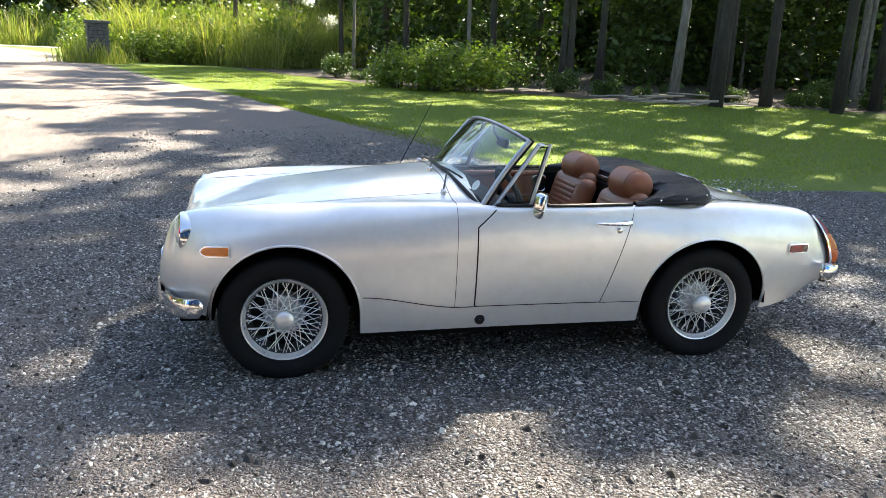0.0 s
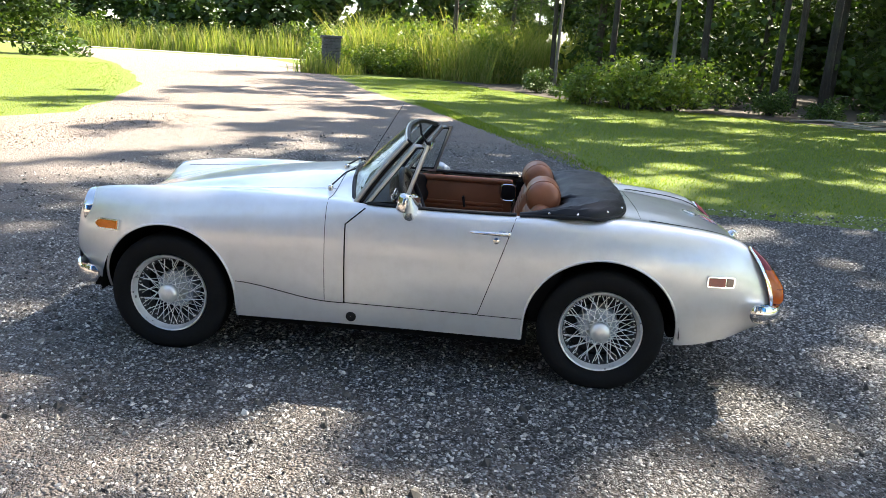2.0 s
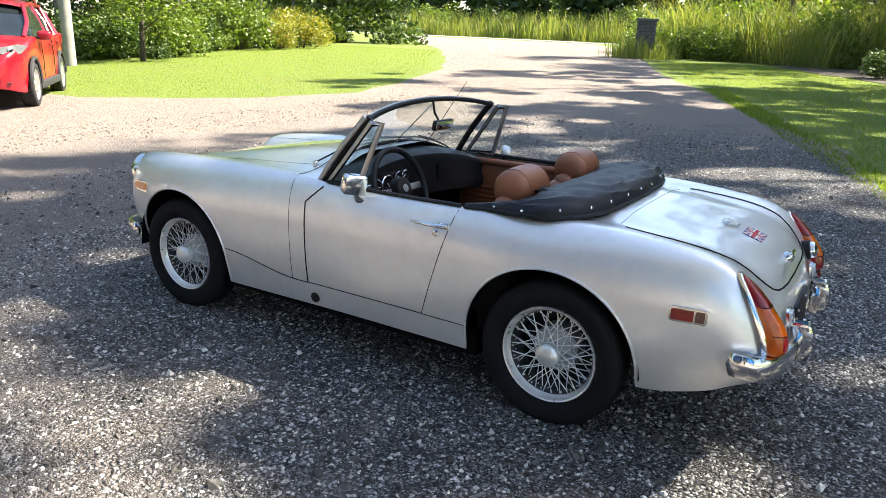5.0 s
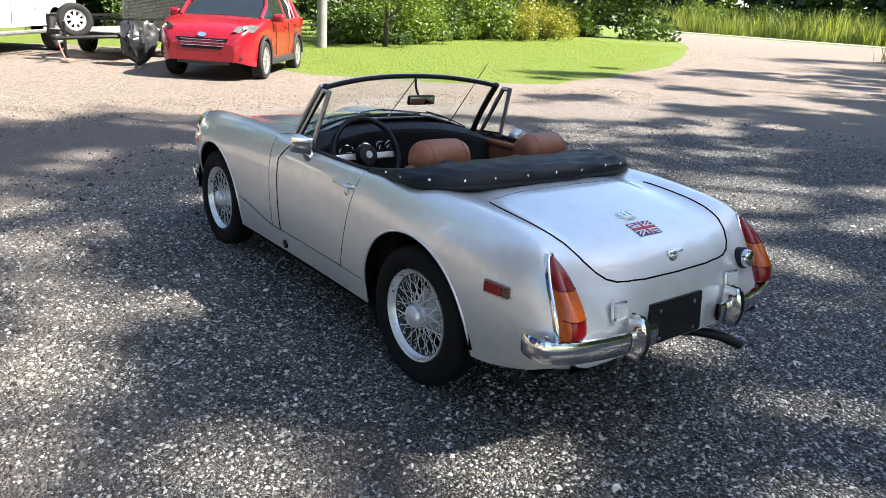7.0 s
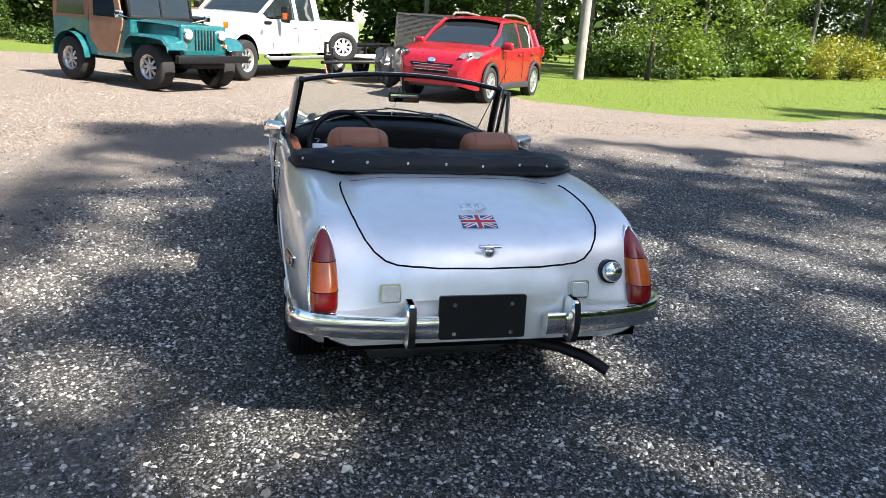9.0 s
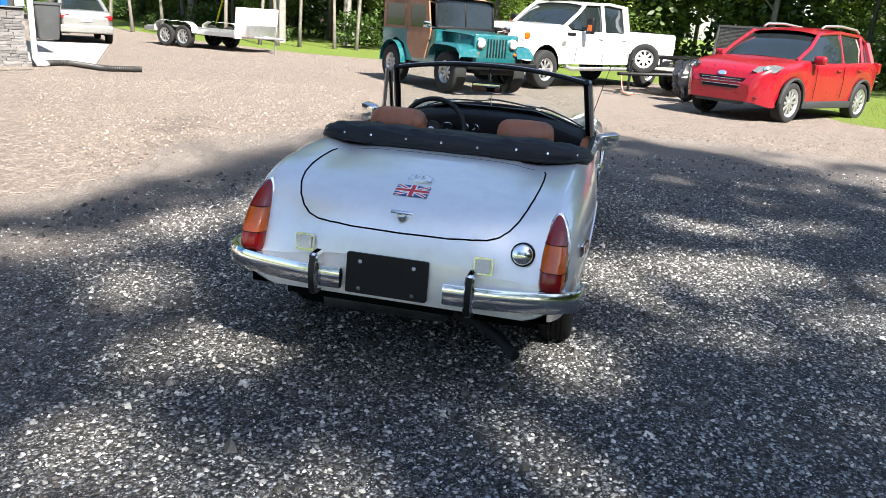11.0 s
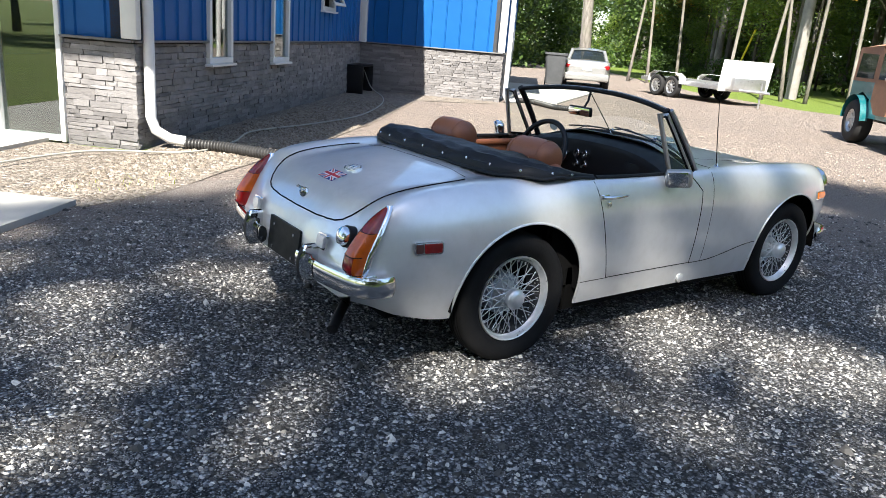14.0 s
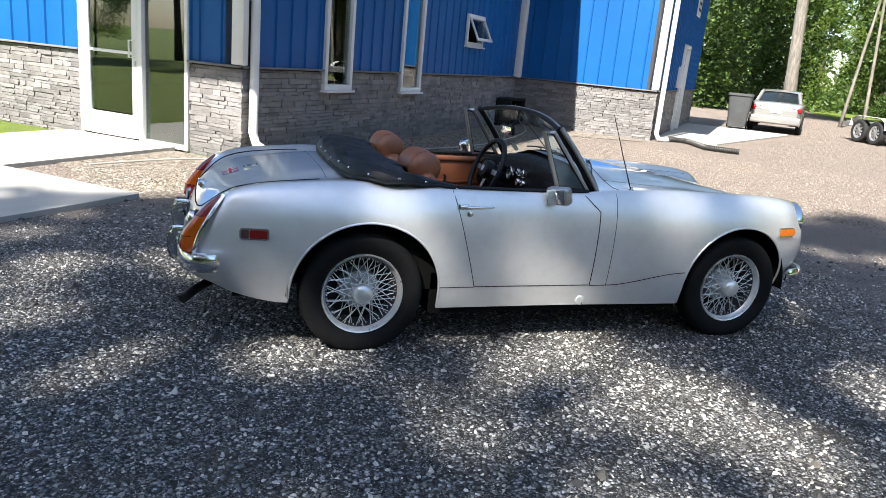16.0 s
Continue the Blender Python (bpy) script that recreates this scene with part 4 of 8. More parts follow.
for s in (1, -1):
    path = smooth_path([(-1.66, 0.655, 0.437), (-1.715, 0.664, 0.437), (-1.77, 0.640, 0.434), (-1.805, 0.56, 0.428), (-1.825, 0.42, 0.422), (-1.835, 0.30, 0.420), (-1.838, 0.19, 0.420)])
    path = [(p.x, p.y * s, p.z) for p in path]
    bp_ = part("rear_bumper", blade(path, 0.079, 0.028 * -s), M_CHROME, car, "chrome quarter bumper")
    ov = bmesh.new()
    rows_o = []
    for k in range(13):
        t = k / 12
        z = 0.352 + 0.156 * t
        dx = 0.042 * math.sin(math.pi * (0.12 + 0.78 * t)) ** 0.7
        hw = 0.017 if 0 < k < 12 else 0.010
        rows_o.append([(-1.800, s * 0.285 - hw, z), (-1.835 - dx * 0.7, s * 0.285 - hw, z), (-1.835 - dx, s * 0.285 - hw * 0.5, z), (-1.835 - dx, s * 0.285 + hw * 0.5, z), (-1.835 - dx * 0.7, s * 0.285 + hw, z), (-1.800, s * 0.285 + hw, z)])
    add_grid(ov, rows_o, loop=True)
    o = part("overrider", ov, M_CHROME, bp_, "chrome overrider with a black rubber face")
    rf = [[(-1.838 - 0.042 * math.sin(math.pi * (0.12 + 0.78 * t)) ** 0.7, s * 0.285 + q, 0.352 + 0.156 * t) for q in (-0.011, -0.007, 0.007, 0.011)] for t in np.linspace(0.04, 0.95, 12)]
    part("rubber_face", grid(rf), M_BLACK, o)
    # front bumper half and its overrider
    path = smooth_path([(1.33, 0.640, 0.352), (1.41, 0.632, 0.352), (1.470, 0.572, 0.352), (1.515, 0.42, 0.356), (1.535, 0.2, 0.358), (1.54, 0.0, 0.358)])
    fb = part("front_bumper", blade([(p.x, p.y * s, p.z) for p in path], 0.088, 0.028 * s), M_CHROME, car, "chrome front bumper")
    rows_o = []
    for k in range(11):
        t = k / 10
        z = 0.300 + 0.135 * t
        dx = 0.034 * math.sin(math.pi * (0.12 + 0.78 * t)) ** 0.7
        hw = 0.018 if 0 < k < 10 else 0.010
        rows_o.append([(1.48, s * 0.40 - hw, z), (1.52 + dx * 0.7, s * 0.40 - hw, z), (1.52 + dx, s * 0.40, z), (1.52 + dx * 0.7, s * 0.40 + hw, z), (1.48, s * 0.40 + hw, z)])
    part("overrider", grid(rows_o, loop=True), M_CHROME, fb)
    # headlamp in its chrome rim, and the flasher below
    m = frame_of((1.410, s * 0.498, 0.642), (0, 1, 0), (1, s * 0.12, 0.03))
    hl = part("headlamp", lathe([(0.098, -0.03), (0.101, 0.0), (0.098, 0.014), (0.088, 0.020)], 36, "z", m), M_CHROME, car, "round headlamp in a chrome rim")
    part("lens", lathe([(0.089, 0.018), (0.07, 0.030), (0.04, 0.038), (0.001, 0.041)], 32, "z", m), M_CLEARLENS, hl)
    m = frame_of((1.485, s * 0.47, 0.49), (0, 1, 0), (1, s * 0.25, 0))
    fl_ = part("flasher", lathe([(0.034, -0.02), (0.034, 0.01), (0.03, 0.014)], 24, "z", m), M_CHROME, car)
    part("lens", lathe([(0.030, 0.012), (0.024, 0.026), (0.001, 0.032)], 24, "z", m), M_AMBER, fl_)
gr_ = part("grille", prism(rounded(0.62, 0.11, 0.04), 0.01, frame_of((1.520, 0, 0.455), (0, 1, 0), (1, 0, 0))), M_BLACK, car)
part("grille_rim", tube([(1.532, y, 0.455 + z) for y, z in rounded(0.64, 0.13, 0.05)], 0.008, 8, loop=True), M_CHROME, gr_)

# windscreen: curved frame, glass, quarter lights
def screen_pt(q, h):
    """q from -1 (right post) to 1 (left post), h from 0 (scuttle) to 1 (top rail)."""
    b = Vector((0.20 - 0.085 * abs(q) ** 2.2, 0.578 * q, 0.868 - 0.110 * abs(q) ** 2.4))
    t = Vector((-0.062 - 0.052 * abs(q) ** 2.2, 0.537 * q, 1.115 - 0.048 * abs(q) ** 2.2))
    return b.lerp(t, h) + Vector((0.012 * math.sin(math.pi * h), 0, 0))


qs = np.linspace(-1, 1, 31)
M_POST = surf("dull_alloy", (0.46, 0.46, 0.46), 0.35, 0.8, 0.2, 12, 0.03)
wsf = part("windscreen_frame", tube([screen_pt(q, 1.0) + Vector((0.007, 0, 0)) for q in qs], 0.0065, 10, squash=0.9), M_POST, car, "slim alloy windscreen frame with black rubber")
part("top_seal", tube([screen_pt(q, 0.985) + Vector((-0.009, 0, -0.004)) for q in qs], 0.0115, 8), M_BLACK, wsf)
part("base_seal", tube([screen_pt(q, 0.015) for q in qs], 0.010, 8), M_BLACK, wsf)
for s in (1, -1):
    pst = part("post", tube([screen_pt(s, h) + Vector((0.008, s * 0.008, 0)) for h in np.linspace(0.0, 1.01, 8)], 0.012, 10), M_POST, wsf)
    part("post_rubber", tube([screen_pt(s * 0.985, h) + Vector((-0.010, -s * 0.001, 0)) for h in np.linspace(-0.02, 1.0, 8)], 0.0165, 8), M_BLACK, pst)
    part("post_foot", box((0.135, s * 0.592, 0.748), (0.085, 0.022, 0.024), 0.006, Matrix(), 2), M_ALLOY, pst)
    # quarter light on the door
    a, b, c, d_ = Vector((0.056, s * 0.592, 0.775)), Vector((-0.150, s * 0.556, 1.052)), Vector((-0.204, s * 0.556, 1.056)), Vector((-0.112, s * 0.596, 0.782))
    ql = part("quarter_light", tube([a, b, c, d_], 0.0115, 8, loop=True), M_ALLOY, door_l if s > 0 else door_r, "bright-framed triangular quarter light")
    ins = [p.lerp((a + b + c + d_) / 4, 0.09) for p in (a, b, c, d_)]
    part("rubber", tube(ins, 0.009, 6, loop=True), M_BLACK, ql)
    bm = bmesh.new()
    bm.faces.new([bm.verts.new(p) for p in ins])
    g_ = part("pane", bm, M_GLASS, ql, flat=True)
    g_.visible_shadow = False
    # door mirror
    if s > 0:
        mc, yaw = Vector((-0.158, 0.672, 0.805)), -32
    else:
        mc, yaw = Vector((-0.162, -0.690, 0.768)), 30
    mir = part("door_mirror", tube([(mc.x + 0.012, s * 0.628, 0.752), (mc.x + 0.008, s * 0.652, 0.765), (mc.x, mc.y - s * 0.012, mc.z - 0.02)], [0.030, 0.014, 0.009], 12), M_CHROME, door_l if s > 0 else door_r, "chrome door mirror")
    mm = pose(mc.x, mc.y, mc.z, 8 * s, -9, yaw)
    part("mirror_shell", box((0.020, 0, 0), (0.056, 0.106 if s > 0 else 0.124, 0.086), 0.020, mm, 3), M_CHROME if s > 0 else M_POST, mir)
    part("mirror_glass", box((-0.007, 0, 0), (0.003, 0.092, 0.074), 0.001, mm), M_MIRROR, mir)
gl = part("windscreen", grid([[screen_pt(q, h) for q in np.linspace(-0.985, 0.985, 25)] for h in np.linspace(0.01, 0.99, 6)]), M_GLASS, car, "clear curved windscreen glass")
gl.visible_shadow = False
# round paper disc in the corner of the screen
m = frame_of(screen_pt(0.80, 0.16) + Vector((-0.004, 0, 0)), (0, 1, 0), (0.8, 0.25, 0.5))
part("tax_disc", lathe([(0.026, 0.0), (0.026, 0.001), (0.001, 0.001)], 24, "z", m), M_WHITE, car, "round white paper disc on the screen")
# mirror, stays, wipers, aerial
rv = part("rear_view_mirror", box((0, 0.0, 0), (0.022, 0.165, 0.050), 0.012, pose(-0.148, 0, 0.998, 0, -8, 0), 3), M_BLACK, car, "black interior rear-view mirror")
part("mirror_glass", box((-0.0125, 0.0, 0), (0.003, 0.150, 0.038), 0.001, pose(-0.148, 0, 0.998, 0, -8, 0)), M_MIRROR, rv)
part("mirror_arm", tube([(-0.135, 0, 1.0), (-0.10, 0, 1.05), (-0.09, 0, 1.105)], 0.006, 8), M_BLACK, rv)
part("screen_stay", tube([(-0.095, 0.0, 1.10), (0.13, 0.012, 0.875)], 0.0028, 6), M_CHROME, car, "thin chrome windscreen stay rod")
for k, y in enumerate((0.44, 0.12, -0.19)):
    a = Vector((0.262, y, top_z(0.262, y) + 0.018))
    hb = screen_pt(max(-0.88, (y - 0.22) / 0.56), 0.09) + Vector((0.02, 0, 0.004))
    wp = part("wiper", tube([a, a.lerp(hb, 0.6) + Vector((0.004, 0, 0.012)), hb], 0.004, 6), M_BLACK, car, "windscreen wiper with bright arm")
    part("blade", tube([screen_pt(max(-0.93, (y - 0.22 + q) / 0.56), 0.09 + 0.035 * (q / 0.12)) + Vector((0.016, 0, 0.004)) for q in (-0.14, -0.07, 0, 0.07, 0.14)], 0.005, 6), M_BLACK, wp)
    part("spindle", lathe([(0.013, -0.022), (0.013, 0.0), (0.008, 0.006), (0.001, 0.006)], 14, "z", pose(a.x, a.y, a.z)), M_CHROME, wp)
ae = part("aerial", tube([(0.316, -0.557, 0.785), (0.21, -0.60, 0.97), (0.104, -0.646, 1.16)], [0.0032, 0.0024, 0.0016], 6), M_BLACK, car, "thin whip aerial on the wing")
part("aerial_base", lathe([(0.022, -0.02), (0.020, 0.006), (0.009, 0.014), (0.006, 0.026), (0.001, 0.026)], 16, "z", pose(0.316, -0.557, 0.780)), M_CHROME, ae)

# cockpit: tub, bulkhead, tunnel, dash
bm = bmesh.new()
add_box(bm, (-0.34, 0, 0.30), (0.94, 1.12, 0.03))
add_box(bm, (-0.83, 0, 0.50), (0.03, 1.14, 0.44))
add_box(bm, (0.14, 0, 0.50), (0.03, 1.14, 0.46))
add_box(bm, (-0.34, 0, 0.37), (0.94, 0.17, 0.12), 0.03)
for s in (1, -1):
    add_box(bm, (-0.72, s * 0.575, 0.52), (0.22, 0.03, 0.46))
    add_box(bm, (0.09, s * 0.575, 0.52), (0.14, 0.03, 0.44))
part("cockpit_tub", bm, M_CARPET, car, "dark carpeted cockpit")
prof = [(0.150, 0.62), (0.020, 0.615), (0.012, 0.66), (0.030, 0.76), (0.022, 0.80), (0.030, 0.822), (0.060, 0.838), (0.11, 0.848), (0.17, 0.852)]
rows_d = []
for y in np.linspace(-0.56, 0.56, 25):
    q = abs(y) / 0.56
    rows_d.append([(x - 0.10 * q ** 2.2 * (1 if x < 0.12 else 0.9), y, z - 0.075 * q ** 2.6 * (1 if z > 0.7 else 0.2)) for x, z in prof])
dash = part("dashboard", grid(rows_d), M_BLACK, car, "black padded dashboard with round gauges")
for y, z, r in ((0.355, 0.725, 0.042), (0.235, 0.725, 0.042), (0.135, 0.745, 0.024), (0.075, 0.745, 0.024), (0.44, 0.735, 0.022), (0.135, 0.688, 0.022), (0.075, 0.688, 0.022)):
    m = frame_of((0.016 - 0.10 * (abs(y) / 0.56) ** 2.2, y, z), (0, 1, 0), (-1, 0.15 * (1 if y < 0.4 else 0), 0.12))
    gg = part("gauge", lathe([(r, -0.012), (r, 0.008), (r * 0.9, 0.011), (r * 0.86, 0.006)], 24, "z", m), M_CHROME, dash, "round chrome-rimmed gauge")
    part("gauge_face", lathe([(r * 0.88, 0.004), (0.001, 0.004)], 24, "z", m), M_BLACK, gg)
    part("needle", box((r * 0.3, 0, 0.006), (r * 0.8, 0.003, 0.001), 0, m @ Matrix.Rotation(y * 9, 4, "Z")), M_WHITE, gg, flat=True)
part("glovebox_lid", box((0.005, -0.34, 0.71), (0.012, 0.24, 0.10), 0.005), M_BLACK, dash)
# steering wheel
m = frame_of((-0.125, 0.300, 0.728), (0, 1, 0), (-0.92, 0, 0.36))
sw = part("steering_wheel", tube([m @ Vector((0.185 * math.cos(2 * math.pi * k / 48), 0.185 * math.sin(2 * math.pi * k / 48), 0.0)) for k in range(48)], 0.0145, 10, loop=True), M_VINYL, car, "black steering wheel with silver spokes")
for a in (0, 180, 90):
    q = Matrix.Rotation(radians(a), 4, "Z")
    part("spoke", box((0.108, 0, -0.012), (0.155, 0.030, 0.004), 0.001, m @ q), M_ALLOY, sw)
part("hub_pad", lathe([(0.056, -0.02), (0.058, 0.0), (0.050, 0.022), (0.030, 0.028), (0.001, 0.028)], 32, "z", m), M_BLACK, sw)
part("hub_badge", lathe([(0.020, 0.027), (0.018, 0.030), (0.001, 0.030)], 8, "z", m), M_ALLOY, sw)
part("column", tube([m @ Vector((0, 0, -0.02)), m @ Vector((0, 0, -0.16))], 0.026, 12), M_BLACK, sw)
for y in (0.42, 0.18):
    part("stalk", tube([m @ Vector((0, 0, -0.05)), m @ Vector(((y - 0.30) * 1.1, 0.01, -0.045))], 0.005, 6), M_BLACK, sw)
part("gear_lever", tube([(-0.20, 0.0, 0.42), (-0.225, 0.0, 0.52), (-0.23, 0, 0.55)], [0.007, 0.006, 0.016], 10), M_BLACK, car)


# seats: cushion, reclined back with pleats, padded head restraint
def roadster_seat(y, recline, hx, hz, turn):
    st = part("seat", box((-0.40, y, 0.40), (0.46, 0.44, 0.13), 0.05, seg=4), M_LEATHER, car, "brown leather bucket seat with pleats")
    m = pose(-0.615, y, 0.44, 0, recline, 0)
    bk = part("backrest", box((0, 0, 0.17), (0.115, 0.43, 0.37), 0.05, m, 4), M_LEATHER, st)
    part("backrest_top", box((-0.006, 0, 0.345), (0.10, 0.36, 0.09), 0.044, m, 4), M_LEATHER, bk)
    for k in range(9):
        part("pleat", box((0.056, 0, 0.05 + 0.03 * k), (0.012, 0.29, 0.024), 0.006, m), M_LEATHER, bk)
    hm = pose(hx, y, hz, 0, recline * 0.6, turn)
    hr = part("head_restraint", lathe([(0.001, 0.134), (0.030, 0.133), (0.052, 0.128), (0.068, 0.116), (0.077, 0.098), (0.081, 0.076), (0.083, 0.04), (0.0835, 0.0), (0.083, -0.04), (0.081, -0.076), (0.077, -0.098), (0.068, -0.116), (0.052, -0.128), (0.030, -0.133), (0.001, -0.134)], 36, "y", hm), M_LEATHER, st, "rounded brown leather head restraint")
    for q in (0.086, -0.086):
        part("piping", tube([hm @ Vector((0.0798 * math.cos(a), q, 0.0798 * math.sin(a))) for a in np.linspace(0, 2 * math.pi, 40, endpoint=False)], 0.0020, 6, loop=True), M_LEATHER, hr)
    part("tag", box((-0.0835, -0.05, 0.0), (0.002, 0.004, 0.045), 0, hm), M_PIPING, hr, flat=True)
    for q in (0.05, -0.05):
        part("post", tube([(hx + 0.03, y + q, hz - 0.17), (hx, y + q, hz - 0.05)], 0.006, 8), M_CHROME, hr)


roadster_seat(0.318, -19, -0.738, 0.832, 0)
roadster_seat(-0.300, -17, -0.725, 0.828, 3)
part("inner_panel", box((-0.80, 0, 0.70), (0.05, 1.10, 0.14), 0.02), M_CARPET, car)

# folded hood under its black cover, round the back of the cockpit
spine = smooth_path([(-0.635, 0.592, 0.782), (-0.76, 0.585, 0.790), (-0.90, 0.560, 0.795), (-1.00, 0.470, 0.798), (-1.04, 0.300, 0.800), (-1.05, 0.10, 0.800), (-1.05, -0.10, 0.800), (-1.04, -0.300, 0.800), (-1.00, -0.470, 0.798), (-0.90, -0.560, 0.795), (-0.76, -0.585, 0.790), (-0.635, -0.592, 0.782)], 9)
NSP = len(spine)
rows_h = []
for i, p in enumerate(spine):
    q = min(i, NSP - 1 - i) / (NSP / 2)
    hgt = 0.012 + 0.052 * smoothstep(0.0, 0.62, q)
    wi, wo = 0.020 + 0.21 * smoothstep(0, 0.5, q), 0.014 + 0.075 * smoothstep(0.1, 0.5, q)
    d = (spine[min(i + 1, NSP - 1)] - spine[max(i - 1, 0)]).normalized()
    o = Vector((d.y, -d.x, 0)) * -1
    if o.dot(Vector((p.x + 0.5, p.y, 0))) < 0:
        o = -o
    row = []
    for k in range(17):
        a = math.pi * k / 16
        c, s_ = math.cos(a), math.sin(a)
        w = wo if c > 0 else wi
        fold = 0.010 * noise.noise((i * 0.22, k * 0.5, 3.1)) * smoothstep(0.05, 0.3, q) + 0.004 * math.sin(i * 0.35 + k * 1.9) * smoothstep(0.1, 0.4, q) * s_
        zz = hgt * s_ ** 0.8 + fold
        row.append(p + o * (w * c) + Vector((0, 0, zz - 0.012 * (1 if k in (0, 16) else 0))))
    rows_h.append(row)
hood = part("folded_hood", grid(rows_h), M_VINYL, car, "folded hood under a black vinyl cover with press studs")
part("cover_hem", tube([r[0] + Vector((0, 0, 0.010)) for r in rows_h], 0.007, 8), M_VINYL, hood)
for f in (0.10, 0.17, 0.24, 0.30, 0.36, 0.43, 0.5, 0.57, 0.64, 0.70, 0.76, 0.83, 0.90):
    r = rows_h[int(f * (NSP - 1))]
    p, nn = r[2], (r[2] - r[9]).normalized()
    stud = part("press_stud", lathe([(0.0055, -0.003), (0.0055, 0.002), (0.003, 0.004), (0.001, 0.004)], 12, "z", frame_of(p, (0, 0, 1), (nn.x, nn.y, nn.z + 0.5))), M_CHROME, hood)

# ---------------------------------------------------------------- ground
def sheet(name, outline, lift, mat, label, category, step=2.0, wobble=0.0, seed=0, kind="structure"):
    """A piece of ground with a ragged outline that follows the land."""
    pts = []
    for i in range(len(outline)):
        a, b = Vector((*outline[i], 0)), Vector((*outline[(i + 1) % len(outline)], 0))
        n = max(1, int((b - a).length / 0.35)) if wobble else 1
        for k in range(n):
            p = a.lerp(b, k / n)
            if wobble:
                p += Vector((noise.noise((p.x * 0.8, p.y * 0.8, seed)), noise.noise((p.x * 0.8, p.y * 0.8, seed + 9)), 0)) * wobble
                p += Vector((noise.noise((p.x * 4, p.y * 4, seed)), noise.noise((p.x * 4, p.y * 4, seed + 5)), 0)) * wobble * 0.35
            pts.append(p)
    bm = bmesh.new()
    vs = [bm.verts.new(p) for p in pts]
    es = [bm.edges.new((vs[i], vs[(i + 1) % len(vs)])) for i in range(len(vs))]
    bmesh.ops.triangle_fill(bm, edges=es, use_beauty=True, normal=(0, 0, 1))
    ys = [p.y for p in pts]
    y = math.ceil(min(ys))
    while y < min(max(ys), 2.0):
        bmesh.ops.bisect_plane(bm, geom=bm.verts[:] + bm.edges[:] + bm.faces[:], dist=1e-5, plane_co=(0, y, 0), plane_no=(0, 1, 0))
        y += 1.0 if y > -14 else 3.0
    for v in bm.verts:
        v.co.z = ground_z(v.co.x, v.co.y) + lift
    for f in bm.faces:
        if f.normal.z < 0:
            f.normal_flip()
    ob = part(name, bm, mat)
    return tagged(ob, label, category, kind=kind)


def lawn_material():
    m, nt, b = material("lawn")
    v = coords(nt)
    fine, mid, big = noise_of(nt, v, 90.0, 3.0, 0.7), noise_of(nt, v, 6.0, 5.0, 0.65), noise_of(nt, v, 0.35, 4.0)
    c = ramp(nt, fine, [(0.3, (0.048, 0.084, 0.006)), (0.55, (0.108, 0.158, 0.012)), (0.78, (0.195, 0.24, 0.028))])
    c = mixc(nt, ramp(nt, mid, [(0.4, (0, 0, 0)), (0.75, (0.5, 0.5, 0.5))]), c, (0.155, 0.20, 0.018))
    c = mixc(nt, ramp(nt, big, [(0.52, (0, 0, 0)), (0.72, (0.5, 0.5, 0.5))]), c, (0.115, 0.125, 0.028))
    nt.links.new(c, b.inputs["Base Color"])
    b.inputs["Roughness"].default_value = 0.9
    bump_to(nt, b, fine, 0.8, 0.03)
    return m


M_LAWN = lawn_material()
M_SOIL = surf("wood_floor", (0.045, 0.034, 0.022), 0.95, 0, 0.5, 2.0, 0.8, 30)
M_ASPHALT = surf("worn_asphalt", (0.30, 0.29, 0.28), 0.85, 0, 0.1, 1.2, 0.3, 60)

# the one sheet that reaches the horizon
bm = bmesh.new()
gx = [-900, -400, -200, -120, -80, -60, -45, -35, -28, -22, -17, -13, -10, -7, -4, -1, 2, 5, 8, 12, 16, 20, 25, 30, 36, 44, 55, 70, 90, 130, 200, 400, 900]
gy = [-900, -500, -300, -200, -140, -110, -90, -75, -62, -52, -44, -38, -33, -29, -25, -22, -19, -16.5, -14, -12, -10, -8.5, -7, -6, -5, -4, -3, -2, -1, 0, 2, 5, 10, 20, 40, 80, 160, 400, 900]
add_grid(bm, [[(x, y, ground_z(x, y) - 0.004) for x in gx] for y in gy])
tagged(part("ground", bm, M_LAWN), "grassy ground", "ground", kind="structure")
DRIVE = [(-2.2, -2.0), (-1.5, -7.9), (-0.2, -10.0), (1.2, -13.2), (2.9, -17.0), (4.6, -20.5), (8.1, -29.8), (10.5, -35.5), (15, -46), (22, -60), (45, -62), (39, -54), (27, -40), (18.5, -29.5), (13.2, -21.6), (10.3, -16.6), (8.4, -11.6), (7.7, -9.2), (8.3, -7.2), (9.4, -5.9), (10.7, -4.9), (12.6, -4.6), (16.5, -6.0), (18.5, -2.0), (19.0, 4.0), (18.6, 9.0), (20.5, 14.0), (26, 22), (38, 38), (24, 44), (8, 14), (2.0, 8.0), (-1.2, 4.2), (-3.6, 4.6), (-6, 4), (-9, 1), (-7, -3)]
sheet("driveway", DRIVE, 0.002, M_DRIVE, "pale sunlit limestone gravel driveway", "driveway", wobble=0.16, seed=2)
GRAVEL = [(-8, -3.5), (-2.35, -3.9), (-1.75, -6.2), (-0.9, -8.4), (0.5, -11.6), (2.2, -15.4), (4.2, -13.6), (5.2, -10.0), (5.6, -6.0), (6.2, -2.0), (5.8, 0.6), (4.6, 2.4), (2.4, 3.3), (0.0, 3.1), (-1.3, 3.2), (-2.2, 2.55), (-3.1, 1.6), (-8, 2)]
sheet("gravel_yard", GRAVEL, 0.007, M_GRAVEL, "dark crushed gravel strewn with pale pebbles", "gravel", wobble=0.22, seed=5)
